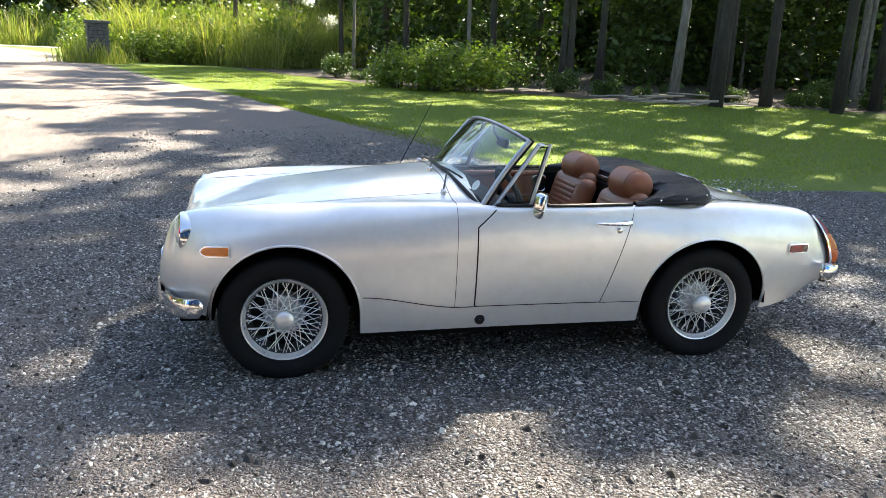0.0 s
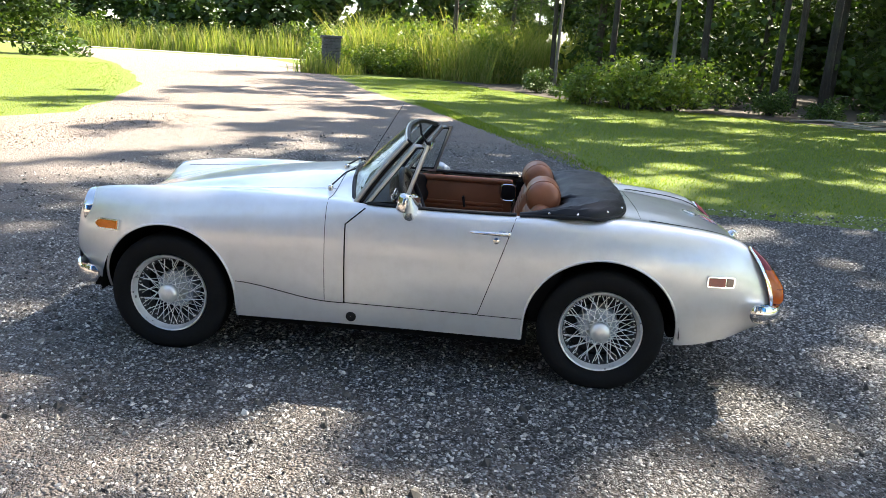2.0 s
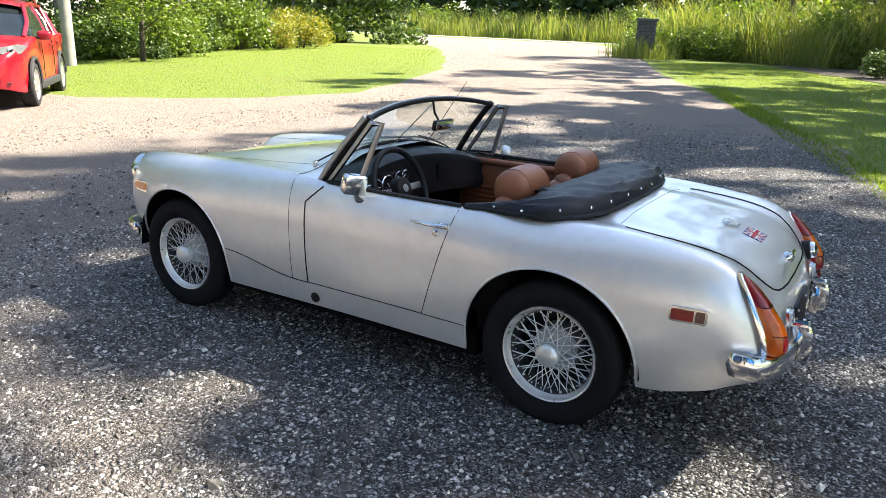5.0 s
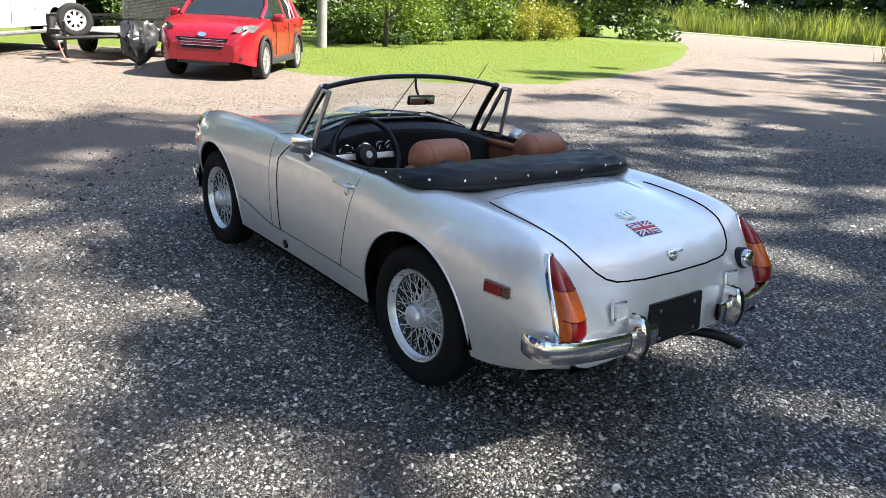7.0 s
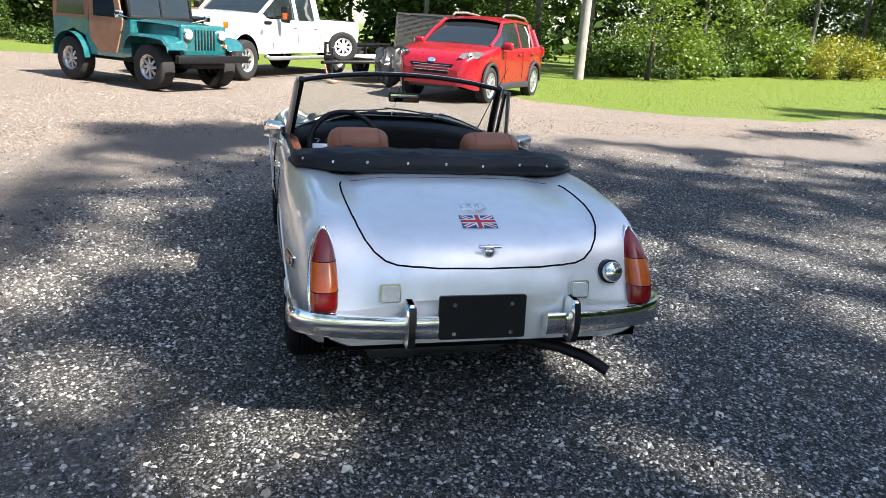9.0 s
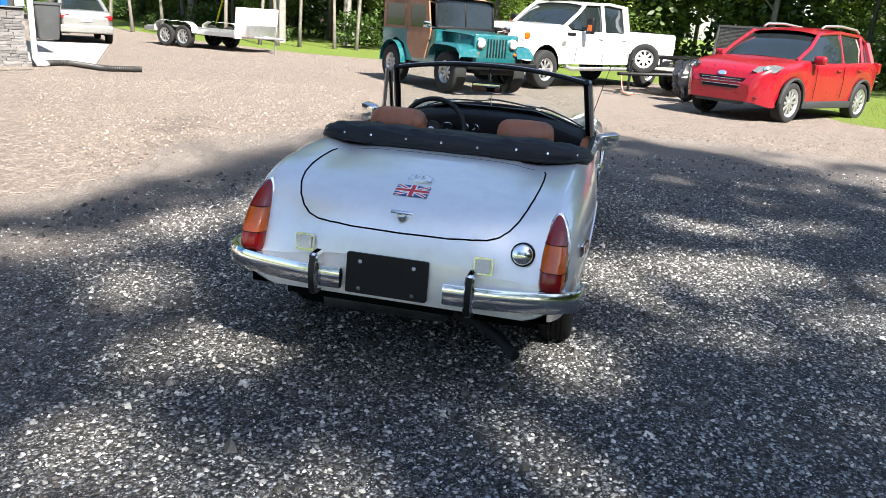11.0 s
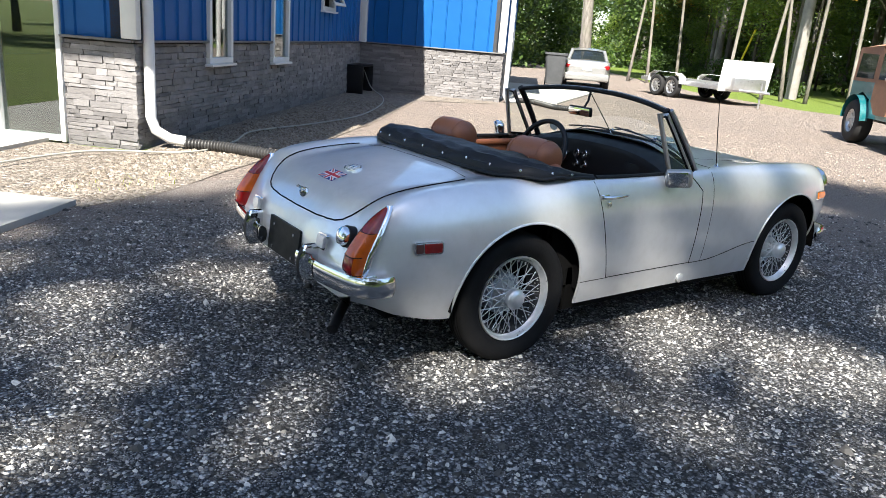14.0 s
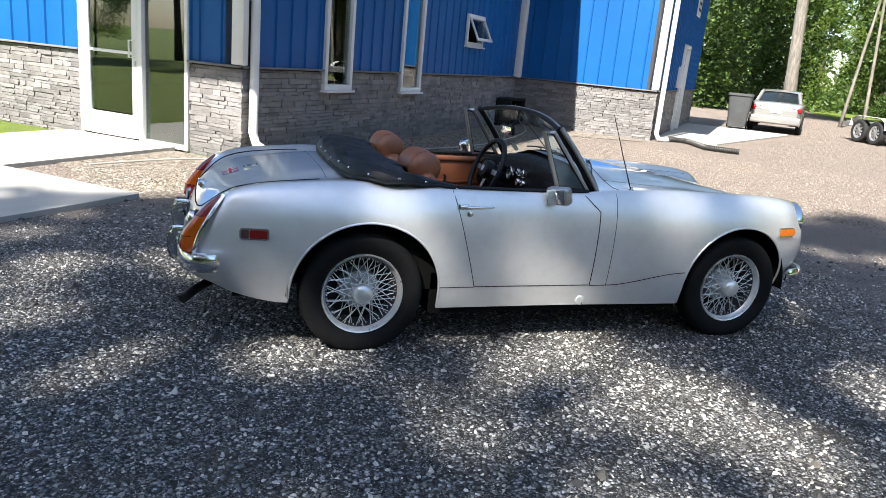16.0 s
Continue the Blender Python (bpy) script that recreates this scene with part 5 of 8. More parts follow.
sheet("pebble_bed", [(-1.3, 4.6), (-2.2, 5.4), (-3.3, 4.6), (-2.6, 3.0), (-2.2, 2.5), (-1.65, 2.8), (-0.9, 3.5), (0.6, 4.8), (2.2, 6.3), (4.3, 8.7), (5.1, 9.6), (7.0, 9.2), (7.3, 9.7), (5.0, 11.8), (-0.2, 6.0)], 0.011, M_PEBBLE, "buff pebbles along the wall", "pebbles", wobble=0.1, seed=7)
sheet("road", [(10, -58), (60, -74), (140, -99), (142, -104), (60, -79.5), (8, -63.5), (-60, -44), (-58, -39)], 0.03, M_ASPHALT, "pale sunlit asphalt road", "road", seed=3)
sheet("forest_floor", [(-34, -9), (-19.5, -12.2), (-14.5, -15.6), (-10, -16.4), (-6.5, -18.8), (-3.4, -19.6), (-1.0, -23.0), (2.2, -29), (5.0, -38), (6, -60), (-50, -60), (-60, -20)], 0.012, M_SOIL, "brown leaf litter under the trees", "forest floor", wobble=0.5, seed=11)

# concrete path at the entrance door: slabs of their own, cast on the ground
def slab(poly, h):
    ob = part("entrance_path", prism(poly, h, Matrix.Translation((0, 0, 0.001))), M_CONCRETE)
    return tagged(ob, "pale concrete entrance path", "path", kind="structure")



# ---------------------------------------------------------------- the blue workshop building
ANG = radians(48.2)
BU, BN = Vector((math.cos(ANG), math.sin(ANG), 0)), Vector((math.sin(ANG), -math.cos(ANG), 0))
BO = Vector((4.979, 11.734, 0))


def bmat(u, n, z=0.0):
    """Pose in the building: x along the long wall, y out of it, towards the yard."""
    p = BO + BU * u + BN * n
    return Matrix(((BU.x, BN.x, 0, p.x), (BU.y, BN.y, 0, p.y), (0, 0, 1, z), (0, 0, 0, 1)))


slab([tuple((bmat(u_, n_) @ Vector((0, 0, 0))).xy) for u_, n_ in ((-11.6, 0.74), (-11.6, -0.9), (-9.46, -0.9), (-9.46, -2.6), (-18.0, -2.6), (-18.0, 0.74))], 0.045)


def blue_metal():
    m, nt, b = material("blue_metal")
    v = coords(nt)
    big = noise_of(nt, v, 1.3, 5.0)
    c = ramp(nt, big, [(0.3, (0.003, 0.075, 0.25)), (0.7, (0.006, 0.092, 0.30))])
    nt.links.new(c, b.inputs["Base Color"])
    b.inputs["Roughness"].default_value = 0.48
    b.inputs["Specular IOR Level"].default_value = 0.3
    bump_to(nt, b, noise_of(nt, v, 9.0, 2.0), 0.06, 0.01)
    return m


M_BLUE = blue_metal()
M_LEDGE = surf("stone_cap", (0.15, 0.147, 0.146), 0.85, 0, 0.2, 10, 0.3, 60)
M_TRIM = surf("white_trim", (0.66, 0.66, 0.65), 0.45, 0, 0.05, 3, 0.04, 40)
M_MORTAR = surf("dark_mortar", (0.05, 0.05, 0.052), 0.95, 0, 0.3, 14, 0.4)
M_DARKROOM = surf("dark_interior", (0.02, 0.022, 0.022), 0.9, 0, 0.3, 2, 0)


def veneer_material():
    m, nt, b = material("ledge_stone")
    v = coords(nt)
    oi = nt.nodes.new("ShaderNodeObjectInfo")
    g = nt.nodes.new("ShaderNodeNewGeometry")
    add = node(nt, "ShaderNodeMath")
    add.operation = "ADD"
    nt.links.new(oi.outputs["Random"], add.inputs[0])
    nt.links.new(g.outputs["Random Per Island"], add.inputs[1])
    fr = node(nt, "ShaderNodeMath")
    fr.operation = "FRACT"
    nt.links.new(add.outputs[0], fr.inputs[0])
    c = ramp(nt, fr.outputs[0], [(0, (0.128, 0.122, 0.124)), (0.4, (0.18, 0.172, 0.174)), (0.75, (0.225, 0.215, 0.216)), (1.0, (0.15, 0.142, 0.142))])
    n1, n2 = noise_of(nt, v, 7.0, 6.0, 0.65), noise_of(nt, v, 45.0, 4.0, 0.7)
    c = mixc(nt, 0.6, c, ramp(nt, n1, [(0.3, (0.3, 0.3, 0.3)), (0.7, (0.72, 0.71, 0.68))]), "OVERLAY")
    nt.links.new(c, b.inputs["Base Color"])
    b.inputs["Roughness"].default_value = 0.88
    bump_to(nt, b, n2, 0.7, 0.012)
    return m


M_VENEER = veneer_material()
WALL_H, LEDGE = 4.4, 1.03


def strip_wall(name, m, length, holes, label, thick=0.2, ribs=0.3, z0=-0.3):
    """A wall along local x from 0, its face at local y = 0: backing with openings through it, ribbed blue sheet above, a ledge."""
    cuts = sorted({0.0, length, *[h[0] for h in holes], *[h[1] for h in holes]})
    bmw = bmesh.new()
    for a, b in zip(cuts, cuts[1:]):
        hs = sorted([(h[2], h[3]) for h in holes if h[0] <= a and h[1] >= b])
        z = z0
        for h0, h1 in hs + [(WALL_H, WALL_H)]:
            if h0 > z + 1e-4:
                add_box(bmw, ((a + b) / 2, -thick / 2 - 0.03, (z + h0) / 2), (b - a, thick, h0 - z), 0, m)
            z = max(z, h1)
    wall = tagged(part(name, bmw, M_MORTAR, flat=True), label, "wall", kind="structure")
    # blue sheet with raised ribs, split at the openings
    x, sheet_mesh, k = 0.0, {}, 0
    while x < length - 1e-4:
        nx = min(length, x + ribs)
        for c in cuts:
            if x + 1e-4 < c < nx - 1e-4:
                nx = c
        spans, z = [], LEDGE
        for h in sorted([h for h in holes if h[0] < (x + nx) / 2 < h[1]], key=lambda h: h[2]):
            if h[2] > z:
                spans.append((z, h[2]))
            z = max(z, h[3])
        if z < WALL_H:
            spans.append((z, WALL_H))
        for a, b in spans:
            w = nx - x
            rib = min(0.022, w / 3)
            prof = [(0, 0.0), (w - rib - 0.012, 0.0), (w - rib, 0.022), (w - 0.010, 0.022), (w, 0.0)]
            bmp = grid([[m @ Vector((x + px, py, zz)) for px, py in prof] for zz in (a, b)], flip=True)
            part("cladding_panel", bmp, M_BLUE, wall, flat=True)
        x = nx
    # ledge on top of the stone, between openings
    x = 0.0
    solid = [(a, b) for a, b in zip(cuts, cuts[1:]) if not any(h[0] <= a and h[1] >= b and h[2] < LEDGE < h[3] for h in holes)]
    for a, b in solid:
        part("stone_ledge", box(((a + b) / 2, 0.028, LEDGE), (b - a, 0.056, 0.024), 0.005, m), M_LEDGE, wall)
    return wall


def window(m, x0, x1, z0, z1, label, opened=False):
    """White framed pane set into a wall opening."""
    w = thing("window", label, "window", kind="structure")
    f = bmesh.new()
    t = 0.07
    for c, s in ((((x0 + x1) / 2, 0.0, z0 + t / 2), (x1 - x0, 0.12, t)), (((x0 + x1) / 2, 0.0, z1 - t / 2), (x1 - x0, 0.12, t)),
                 ((x0 + t / 2, 0.0, (z0 + z1) / 2), (t, 0.12, z1 - z0 - 2 * t)), ((x1 - t / 2, 0.0, (z0 + z1) / 2), (t, 0.12, z1 - z0 - 2 * t))):
        add_box(f, c, s, 0.008, m)
    part("window_frame", f, M_TRIM, w)
    part("window_sill", box(((x0 + x1) / 2, 0.04, z0 - 0.015), (x1 - x0 + 0.05, 0.12, 0.03), 0.006, m), M_TRIM, w)
    mm = m
    if opened:
        mm = m @ Matrix.Translation((0, 0.03, z1 - t)) @ Matrix.Rotation(radians(26), 4, "X") @ Matrix.Translation((0, 0, -(z1 - t)))
        sf = bmesh.new()
        for c, s in ((((x0 + x1) / 2, 0.03, z0 + t), (x1 - x0 - t, 0.03, 0.05)), (((x0 + x1) / 2, 0.03, z1 - t), (x1 - x0 - t, 0.03, 0.05)),
                     ((x0 + t, 0.03, (z0 + z1) / 2), (0.05, 0.03, z1 - z0 - 2 * t)), ((x1 - t, 0.03, (z0 + z1) / 2), (0.05, 0.03, z1 - z0 - 2 * t))):
            add_box(sf, c, s, 0.005, mm)
        part("sash", sf, M_TRIM, w, "white sash propped open")
    part("pane", box(((x0 + x1) / 2, 0.01, (z0 + z1) / 2), (x1 - x0 - 2 * t + 0.01, 0.012, z1 - z0 - 2 * t + 0.01), 0, mm), M_PANE, w, flat=True)
    return w


M_PANE = glass("window_glass", (0.6, 0.66, 0.64), 0.15, 0.01)

# wall A: long shaded wall; wall B: sunlit return; wall C: entrance front; wall D: beyond the return
mA = bmat(-9.42, 0.0)
HA = [(1.56, 2.24, 0.78, 2.55), (3.70, 4.42, 0.74, 2.55), (6.22, 7.06, 1.56, 2.12)]
wA = strip_wall("wall_north", mA, 9.42, HA, "grey ledgestone wall with dark blue ribbed metal above")
for h, o in zip(HA, (False, False, True)):
    window(mA, *h, "narrow white-framed window" if not o else "small white-framed window propped open", o)
mB = Matrix(((BN.x, -BU.x, 0, BO.x), (BN.y, -BU.y, 0, BO.y), (0, 0, 1, 0), (0, 0, 0, 1)))
wB = strip_wall("wall_east", mB, 3.12, [], "sunlit ledgestone wall with bright blue ribbed metal above", ribs=0.31)
C0 = BO + BU * -9.42
mC = Matrix(((-BN.x, -BU.x, 0, C0.x), (-BN.y, -BU.y, 0, C0.y), (0, 0, 1, 0), (0, 0, 0, 1)))
HC = [(0.72, 2.40, 0.02, 2.35)]
wC = strip_wall("wall_entrance", mC, 7.0, HC, "ledgestone entrance wall with blue metal above")
D0 = BO + BN * 3.12
mD = Matrix(((BU.x, BN.x, 0, D0.x), (BU.y, BN.y, 0, D0.y), (0, 0, 1, 0), (0, 0, 0, 1)))
HD = [(3.4, 4.5, -0.05, 2.15)]
wD = strip_wall("wall_yard", mD, 8.0, HD, "shaded ledgestone wall with dark blue metal above")
# back walls and roof close the building
bm = bmesh.new()
add_box(bm, (-9.3 + 8.65, -9.0, 2.0), (17.3, 0.2, 4.8), 0, bmat(0, 0))
add_box(bm, (8.0, -3.0, 2.0), (0.2, 12.2, 4.8), 0, bmat(0, 0))
tagged(part("wall_back", bm, M_BLUE, flat=True), "blue metal back walls", "wall", kind="structure")
bm = bmesh.new()
add_box(bm, (-0.7, -4.0, WALL_H + 0.06), (18.6, 10.2, 0.12), 0, bmat(0, 0))
add_box(bm, (4.05, 2.05, WALL_H + 0.06), (9.1, 3.2, 0.12), 0, bmat(0, 0))
# deep canopy over the entrance corner, unseen, inferred from its shadow
add_box(bm, (-11.31, -0.75, WALL_H + 0.06), (2.6, 3.5, 0.12), 0, bmat(0, 0))
tagged(part("roof", bm, M_TRIM, flat=True), "roof with a white eave", "roof", kind="structure")
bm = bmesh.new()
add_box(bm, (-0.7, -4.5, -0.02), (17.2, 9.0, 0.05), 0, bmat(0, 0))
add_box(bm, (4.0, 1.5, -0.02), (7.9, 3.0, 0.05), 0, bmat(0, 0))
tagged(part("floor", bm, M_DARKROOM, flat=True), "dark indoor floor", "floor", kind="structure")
# corner boards and downpipes
for nm, m, c, s in (("corner_trim", bmat(0, 0), (-0.06, 0.06, 2.7), (0.16, 0.16, 3.35)), ("corner_trim", bmat(0, 3.12), (0.045, -0.045, 2.75), (0.15, 0.15, 3.4)), ("corner_trim", bmat(-9.42, 0), (-0.015, -0.02, 2.75), (0.09, 0.16, 3.4))):
    tagged(part(nm, box(c, s, 0.01, m), M_TRIM), "white corner board", "trim", kind="structure")


def downpipe(m, pts, label):
    ob = part("downpipe", tube([m @ Vector(p) for p in pts], 0.052, 10), M_TRIM)
    return tagged(ob, label, "downpipe")


downpipe(bmat(-9.42, 0), [(0.10, 0.09, 4.2), (0.10, 0.09, 0.32), (0.12, 0.12, 0.20), (0.21, 0.22, 0.11), (0.26, 0.36, 0.09)], "white downpipe at the entrance corner")
downpipe(bmat(0, 3.12), [(0.02, 0.12, 4.2), (0.02, 0.12, 0.16), (0.05, 0.17, 0.06), (0.16, 0.28, 0.04), (0.30, 0.34, 0.04)], "white downpipe at the far corner")


def ribbed_hose(name, path, r, mat, label):
    bmh = bmesh.new()
    P = smooth_path(path, 40)
    rs, out = [], []
    cum = [0.0]
    for i in range(1, len(P)):
        cum.append(cum[-1] + (P[i] - P[i - 1]).length)
    n = int(cum[-1] / 0.011)
    seg = cum[-1] / n
    for k in range(n + 1):
        s = min(k * seg, cum[-1] - 1e-6)
        i = int(np.searchsorted(cum, s, "right"))
        f = (s - cum[i - 1]) / max(1e-9, cum[i] - cum[i - 1])
        out.append(P[i - 1].lerp(P[i], f))
        rs.append(r * (1.0 if k % 3 else 0.76))
    add_tube(bmh, out, rs, 12)
    return tagged(part(name, bmh, mat), label, "drain hose")


M_HOSE = surf("black_plastic", (0.03, 0.03, 0.03), 0.5, 0, 0.4, 8, 0.1, tint=(0.045, 0.042, 0.04))
hz = 0.068
p0 = bmat(-9.42, 0) @ Vector((0.26, 0.36, hz))
ribbed_hose("drain_hose", [tuple(p0), tuple(p0.lerp(Vector((-0.02, 3.70, hz)), 0.3) + Vector((0.05, 0.05, 0))), tuple(p0.lerp(Vector((-0.02, 3.70, hz)), 0.7)), (-0.02, 3.70, hz)], 0.055, M_HOSE, "black corrugated drain hose on the pebbles")
p1 = bmat(0, 3.12) @ Vector((0.30, 0.34, 0.06))
ribbed_hose("drain_hose", [tuple(p1), tuple(p1 + Vector((0.35, -0.2, 0.0))), (7.85, 8.45, 0.06), (8.25, 8.0, 0.06)], 0.055, M_HOSE, "black corrugated drain hose on the gravel")
# thin garden hose from the vent box along the wall
M_HOSETHIN = surf("pale_hose", (0.34, 0.33, 0.29), 0.5, 0, 0.15, 6, 0.05)
gp = [(-0.45, 0.22, 0.46), (-0.75, 0.45, 0.14), (-1.5, 0.85, 0.03), (-3.2, 1.15, 0.03), (-5.15, 1.19, 0.03), (-6.6, 0.85, 0.03), (-7.67, 0.50, 0.03), (-8.6, 0.62, 0.03), (-9.4, 0.50, 0.03), (-9.95, -0.20, 0.05), (-11.0, -0.5, 0.05)]
tagged(part("garden_hose", tube(smooth_path([tuple(bmat(0, 0) @ Vector(p)) for p in gp], 8), 0.010, 8), M_HOSETHIN), "thin pale hose lying along the wall", "hose")
# open vent box in the foot of the wall
vb = thing("vent_box", "dark open vent box at the foot of the wall", "vent box")
bm = bmesh.new()
for c, s in (((-1.10, 0.16, 0.27), (0.05, 0.38, 0.56)), ((-0.16, 0.16, 0.27), (0.05, 0.38, 0.56)), ((-0.63, 0.16, 0.565), (0.99, 0.38, 0.04))):
    add_box(bm, c, s, 0.01, bmat(0, 0))
part("vent_frame", bm, M_BLACK, vb)
part("vent_back", box((-0.63, 0.012, 0.26), (0.89, 0.02, 0.53), 0, bmat(0, 0)), M_SEAM, vb, flat=True)
# entrance: glazed door and side light in white aluminium
ent = thing("entrance_door", "white aluminium glazed entrance door with side light", "door", kind="structure")
bm = bmesh.new()
for c, s in (((0.745, -0.02, 1.18), (0.05, 0.12, 2.33)), ((1.425, -0.02, 1.18), (0.06, 0.12, 2.33)), ((2.375, -0.02, 1.18), (0.05, 0.12, 2.33)), ((1.56, -0.02, 2.325), (1.68, 0.12, 0.05)), ((1.085, -0.02, 0.045), (0.62, 0.12, 0.05))):
    add_box(bm, c, s, 0.006, mC)
part("door_frame", bm, M_TRIM, ent)
leaf = bmesh.new()
for c, s in (((1.51, 0.0, 1.17), (0.11, 0.05, 2.22)), ((2.295, 0.0, 1.17), (0.11, 0.05, 2.22)), ((1.90, 0.0, 0.19), (0.68, 0.05, 0.27)), ((1.90, 0.0, 1.045), (0.68, 0.045, 0.035)), ((1.90, 0.0, 2.23), (0.68, 0.05, 0.10))):
    add_box(leaf, c, s, 0.006, mC)
leaf = part("door_leaf", leaf, M_TRIM, ent)
part("pull_handle", tube([mC @ Vector(p) for p in ((1.51, 0.02, 1.19), (1.56, 0.07, 1.19), (1.56, 0.07, 1.00), (1.51, 0.02, 1.00))], 0.011, 8), M_TRIM, leaf, "white pull handle")
part("lock_cylinder", box((1.51, 0.03, 0.93), (0.03, 0.02, 0.06), 0.005, mC), M_ALLOY, leaf)
part("pane", box((1.90, 0.0, 1.27), (0.68, 0.01, 1.85), 0, mC), M_PANE, leaf, flat=True)
part("side_pane", box((1.085, -0.02, 1.18), (0.62, 0.01, 2.22), 0, mC), M_PANE, ent, flat=True)
# yard door: grey frame with the leaf shut
yd = thing("yard_door", "grey steel side door in a white frame", "door", kind="structure")
bm = bmesh.new()
for c, s in (((3.44, 0.0, 1.05), (0.10, 0.16, 2.2)), ((4.46, 0.0, 1.05), (0.10, 0.16, 2.2)), ((3.95, 0.0, 2.10), (1.1, 0.16, 0.10))):
    add_box(bm, c, s, 0.006, mD)
part("door_frame", bm, M_TRIM, yd)
part("door_leaf", box((3.95, -0.03, 1.0), (0.92, 0.05, 2.1), 0.005, mD), surf("grey_door", (0.42, 0.45, 0.47), 0.5, 0, 0.08, 3), yd)
ac = part("wall_box", box((3.05, 0.07, 1.35), (0.16, 0.12, 0.5), 0.01, mD), M_TRIM)
tagged(ac, "white meter box on the wall", "meter box")
sg = part("wall_sign", box((5.4, 0.02, 3.3), (0.8, 0.03, 0.7), 0.005, mD), M_TRIM)
tagged(sg, "white sign board with dark bars", "sign")
for k in range(3):
    part("sign_bar", box((5.4, 0.04, 3.12 + 0.17 * k), (0.55, 0.006, 0.07), 0, mD), M_BLACK, sg, flat=True)
# concrete apron in front of the yard door
apron = [tuple((mD @ Vector(p)).xy) for p in ((0.9, 0.0, 0), (0.9, 1.3, 0), (7.6, 2.9, 0), (7.6, 0.0, 0))]
ob = part("apron", prism(apron, 0.035), M_CONCRETE)
tagged(ob, "pale concrete apron", "apron", kind="structure")

# ---------------------------------------------------------------- parked vehicles and yard things
M_TINT = surf("tinted_glass", (0.012, 0.016, 0.018), 0.06, 0, 0.2, 3, 0, rvar=0.02, spec=0.5)
M_REDPAINT = paint("red_paint", (0.26, 0.003, 0.012), 0.1, 0.30, coat=0.6, dusty=0.03)
M_WHITEPAINT = paint("white_paint", (0.76, 0.77, 0.76), 0.0, 0.3)
M_TEAL = paint("teal_paint", (0.006, 0.115, 0.128), 0.25, 0.32)
M_SILVERCAR = paint("pale_silver_paint", (0.27, 0.27, 0.265), 0.4, 0.36)
M_CANVAS = surf("tan_canvas", (0.25, 0.135, 0.080), 0.9, 0, 0.2, 6, 0.4, 90)
M_LAMPGREY = surf("headlamp_cover", (0.16, 0.165, 0.17), 0.12, 0.3, 0.3, 20, 0.1, 120, coat=1.0)
M_CLAD = surf("grey_cladding", (0.022, 0.023, 0.024), 0.7, 0, 0.25, 10, 0.2)
M_TYRE2 = surf("dusty_tyre", (0.012, 0.012, 0.0125), 0.85, 0, 0.35, 8, 0.5, 60)
M_TARP = surf("black_tarp", (0.03, 0.031, 0.034), 0.35, 0, 0.4, 6, 0.5, 25)
M_PLASTIC = surf("grey_bin", (0.055, 0.058, 0.062), 0.55, 0, 0.25, 5, 0.1)
M_WOODGREY = surf("weathered_wood", (0.28, 0.25, 0.21), 0.9, 0, 0.3, 5, 0.5, 40)


def auto_body(x0, x1, top, wid, low, arches, shoulder=0.09, n=44, tuck=0.05, roundtop=0.05, crown=0.03):
    """Lower body of a vehicle: sides with wheel arches, shoulders, bonnet and belt."""
    xs = list(np.linspace(x0, x1, n)) + [x0 + 0.03, x0 + 0.08, x1 - 0.03, x1 - 0.08]
    for xc, r, zc in arches:
        xs += [xc + r * math.cos(math.pi * k / 18) for k in range(19)] + [xc - r - 0.002, xc + r + 0.002]
    xs = sorted(set(round(float(x), 4) for x in xs if x0 <= x <= x1))
    rows = []
    for x in xs:
        zb, zt, w = low(x), top(x), wid(x)
        for xc, r, zc in arches:
            if abs(x - xc) <= r:
                zb = max(zb, zc + math.sqrt(max(0, r * r - (x - xc) ** 2)))
        zb = min(zb, zt - shoulder - 0.03)
        half = []
        for k in range(9):
            z = zb + (zt - shoulder - zb) * k / 8
            half.append((x, w - tuck * (1 - k / 8) ** 2 - 0.02 * (k / 8) ** 3, z))
        for k in range(1, 5):
            a = math.pi / 2 * k / 4
            half.append((x, w - 0.02 - roundtop * (1 - math.cos(a)), zt - shoulder + shoulder * math.sin(a)))
        yy_ = half[-1][1]
        for k in range(1, 7):
            half.append((x, yy_ * (1 - k / 6), zt + crown * (1 - (1 - k / 6) ** 2)))
        rows.append(half + [(px, -py, pz) for px, py, pz in reversed(half[:-1])])
    bmb = grid(rows, flip=True)
    for r_ in (rows[0], rows[-1]):
        h = len(r_) // 2
        for k in range(h):
            a, b, c, d = r_[k], r_[k + 1], r_[-2 - k], r_[-1 - k]
            vs = [bmb.verts.new(p) for p in (a, b, c, d)]
            bmb.faces.new(vs)
    bmesh.ops.remove_doubles(bmb, verts=bmb.verts, dist=0.0005)
    return bmb


def cabin(sta):
    """Glass house: stations (x, z low, half width low, z high, half width high)."""
    rows = []
    for x, z0, w0, z1, w1 in sta:
        rows.append([(x, w0, z0), (x, (w0 + w1) / 2 + 0.02, (z0 + z1) / 2), (x, w1, z1), (x, w1 * 0.55, z1 + 0.03), (x, 0, z1 + 0.04), (x, -w1 * 0.55, z1 + 0.03), (x, -w1, z1), (x, -(w0 + w1) / 2 - 0.02, (z0 + z1) / 2), (x, -w0, z0)])
    return grid(rows, flip=True)


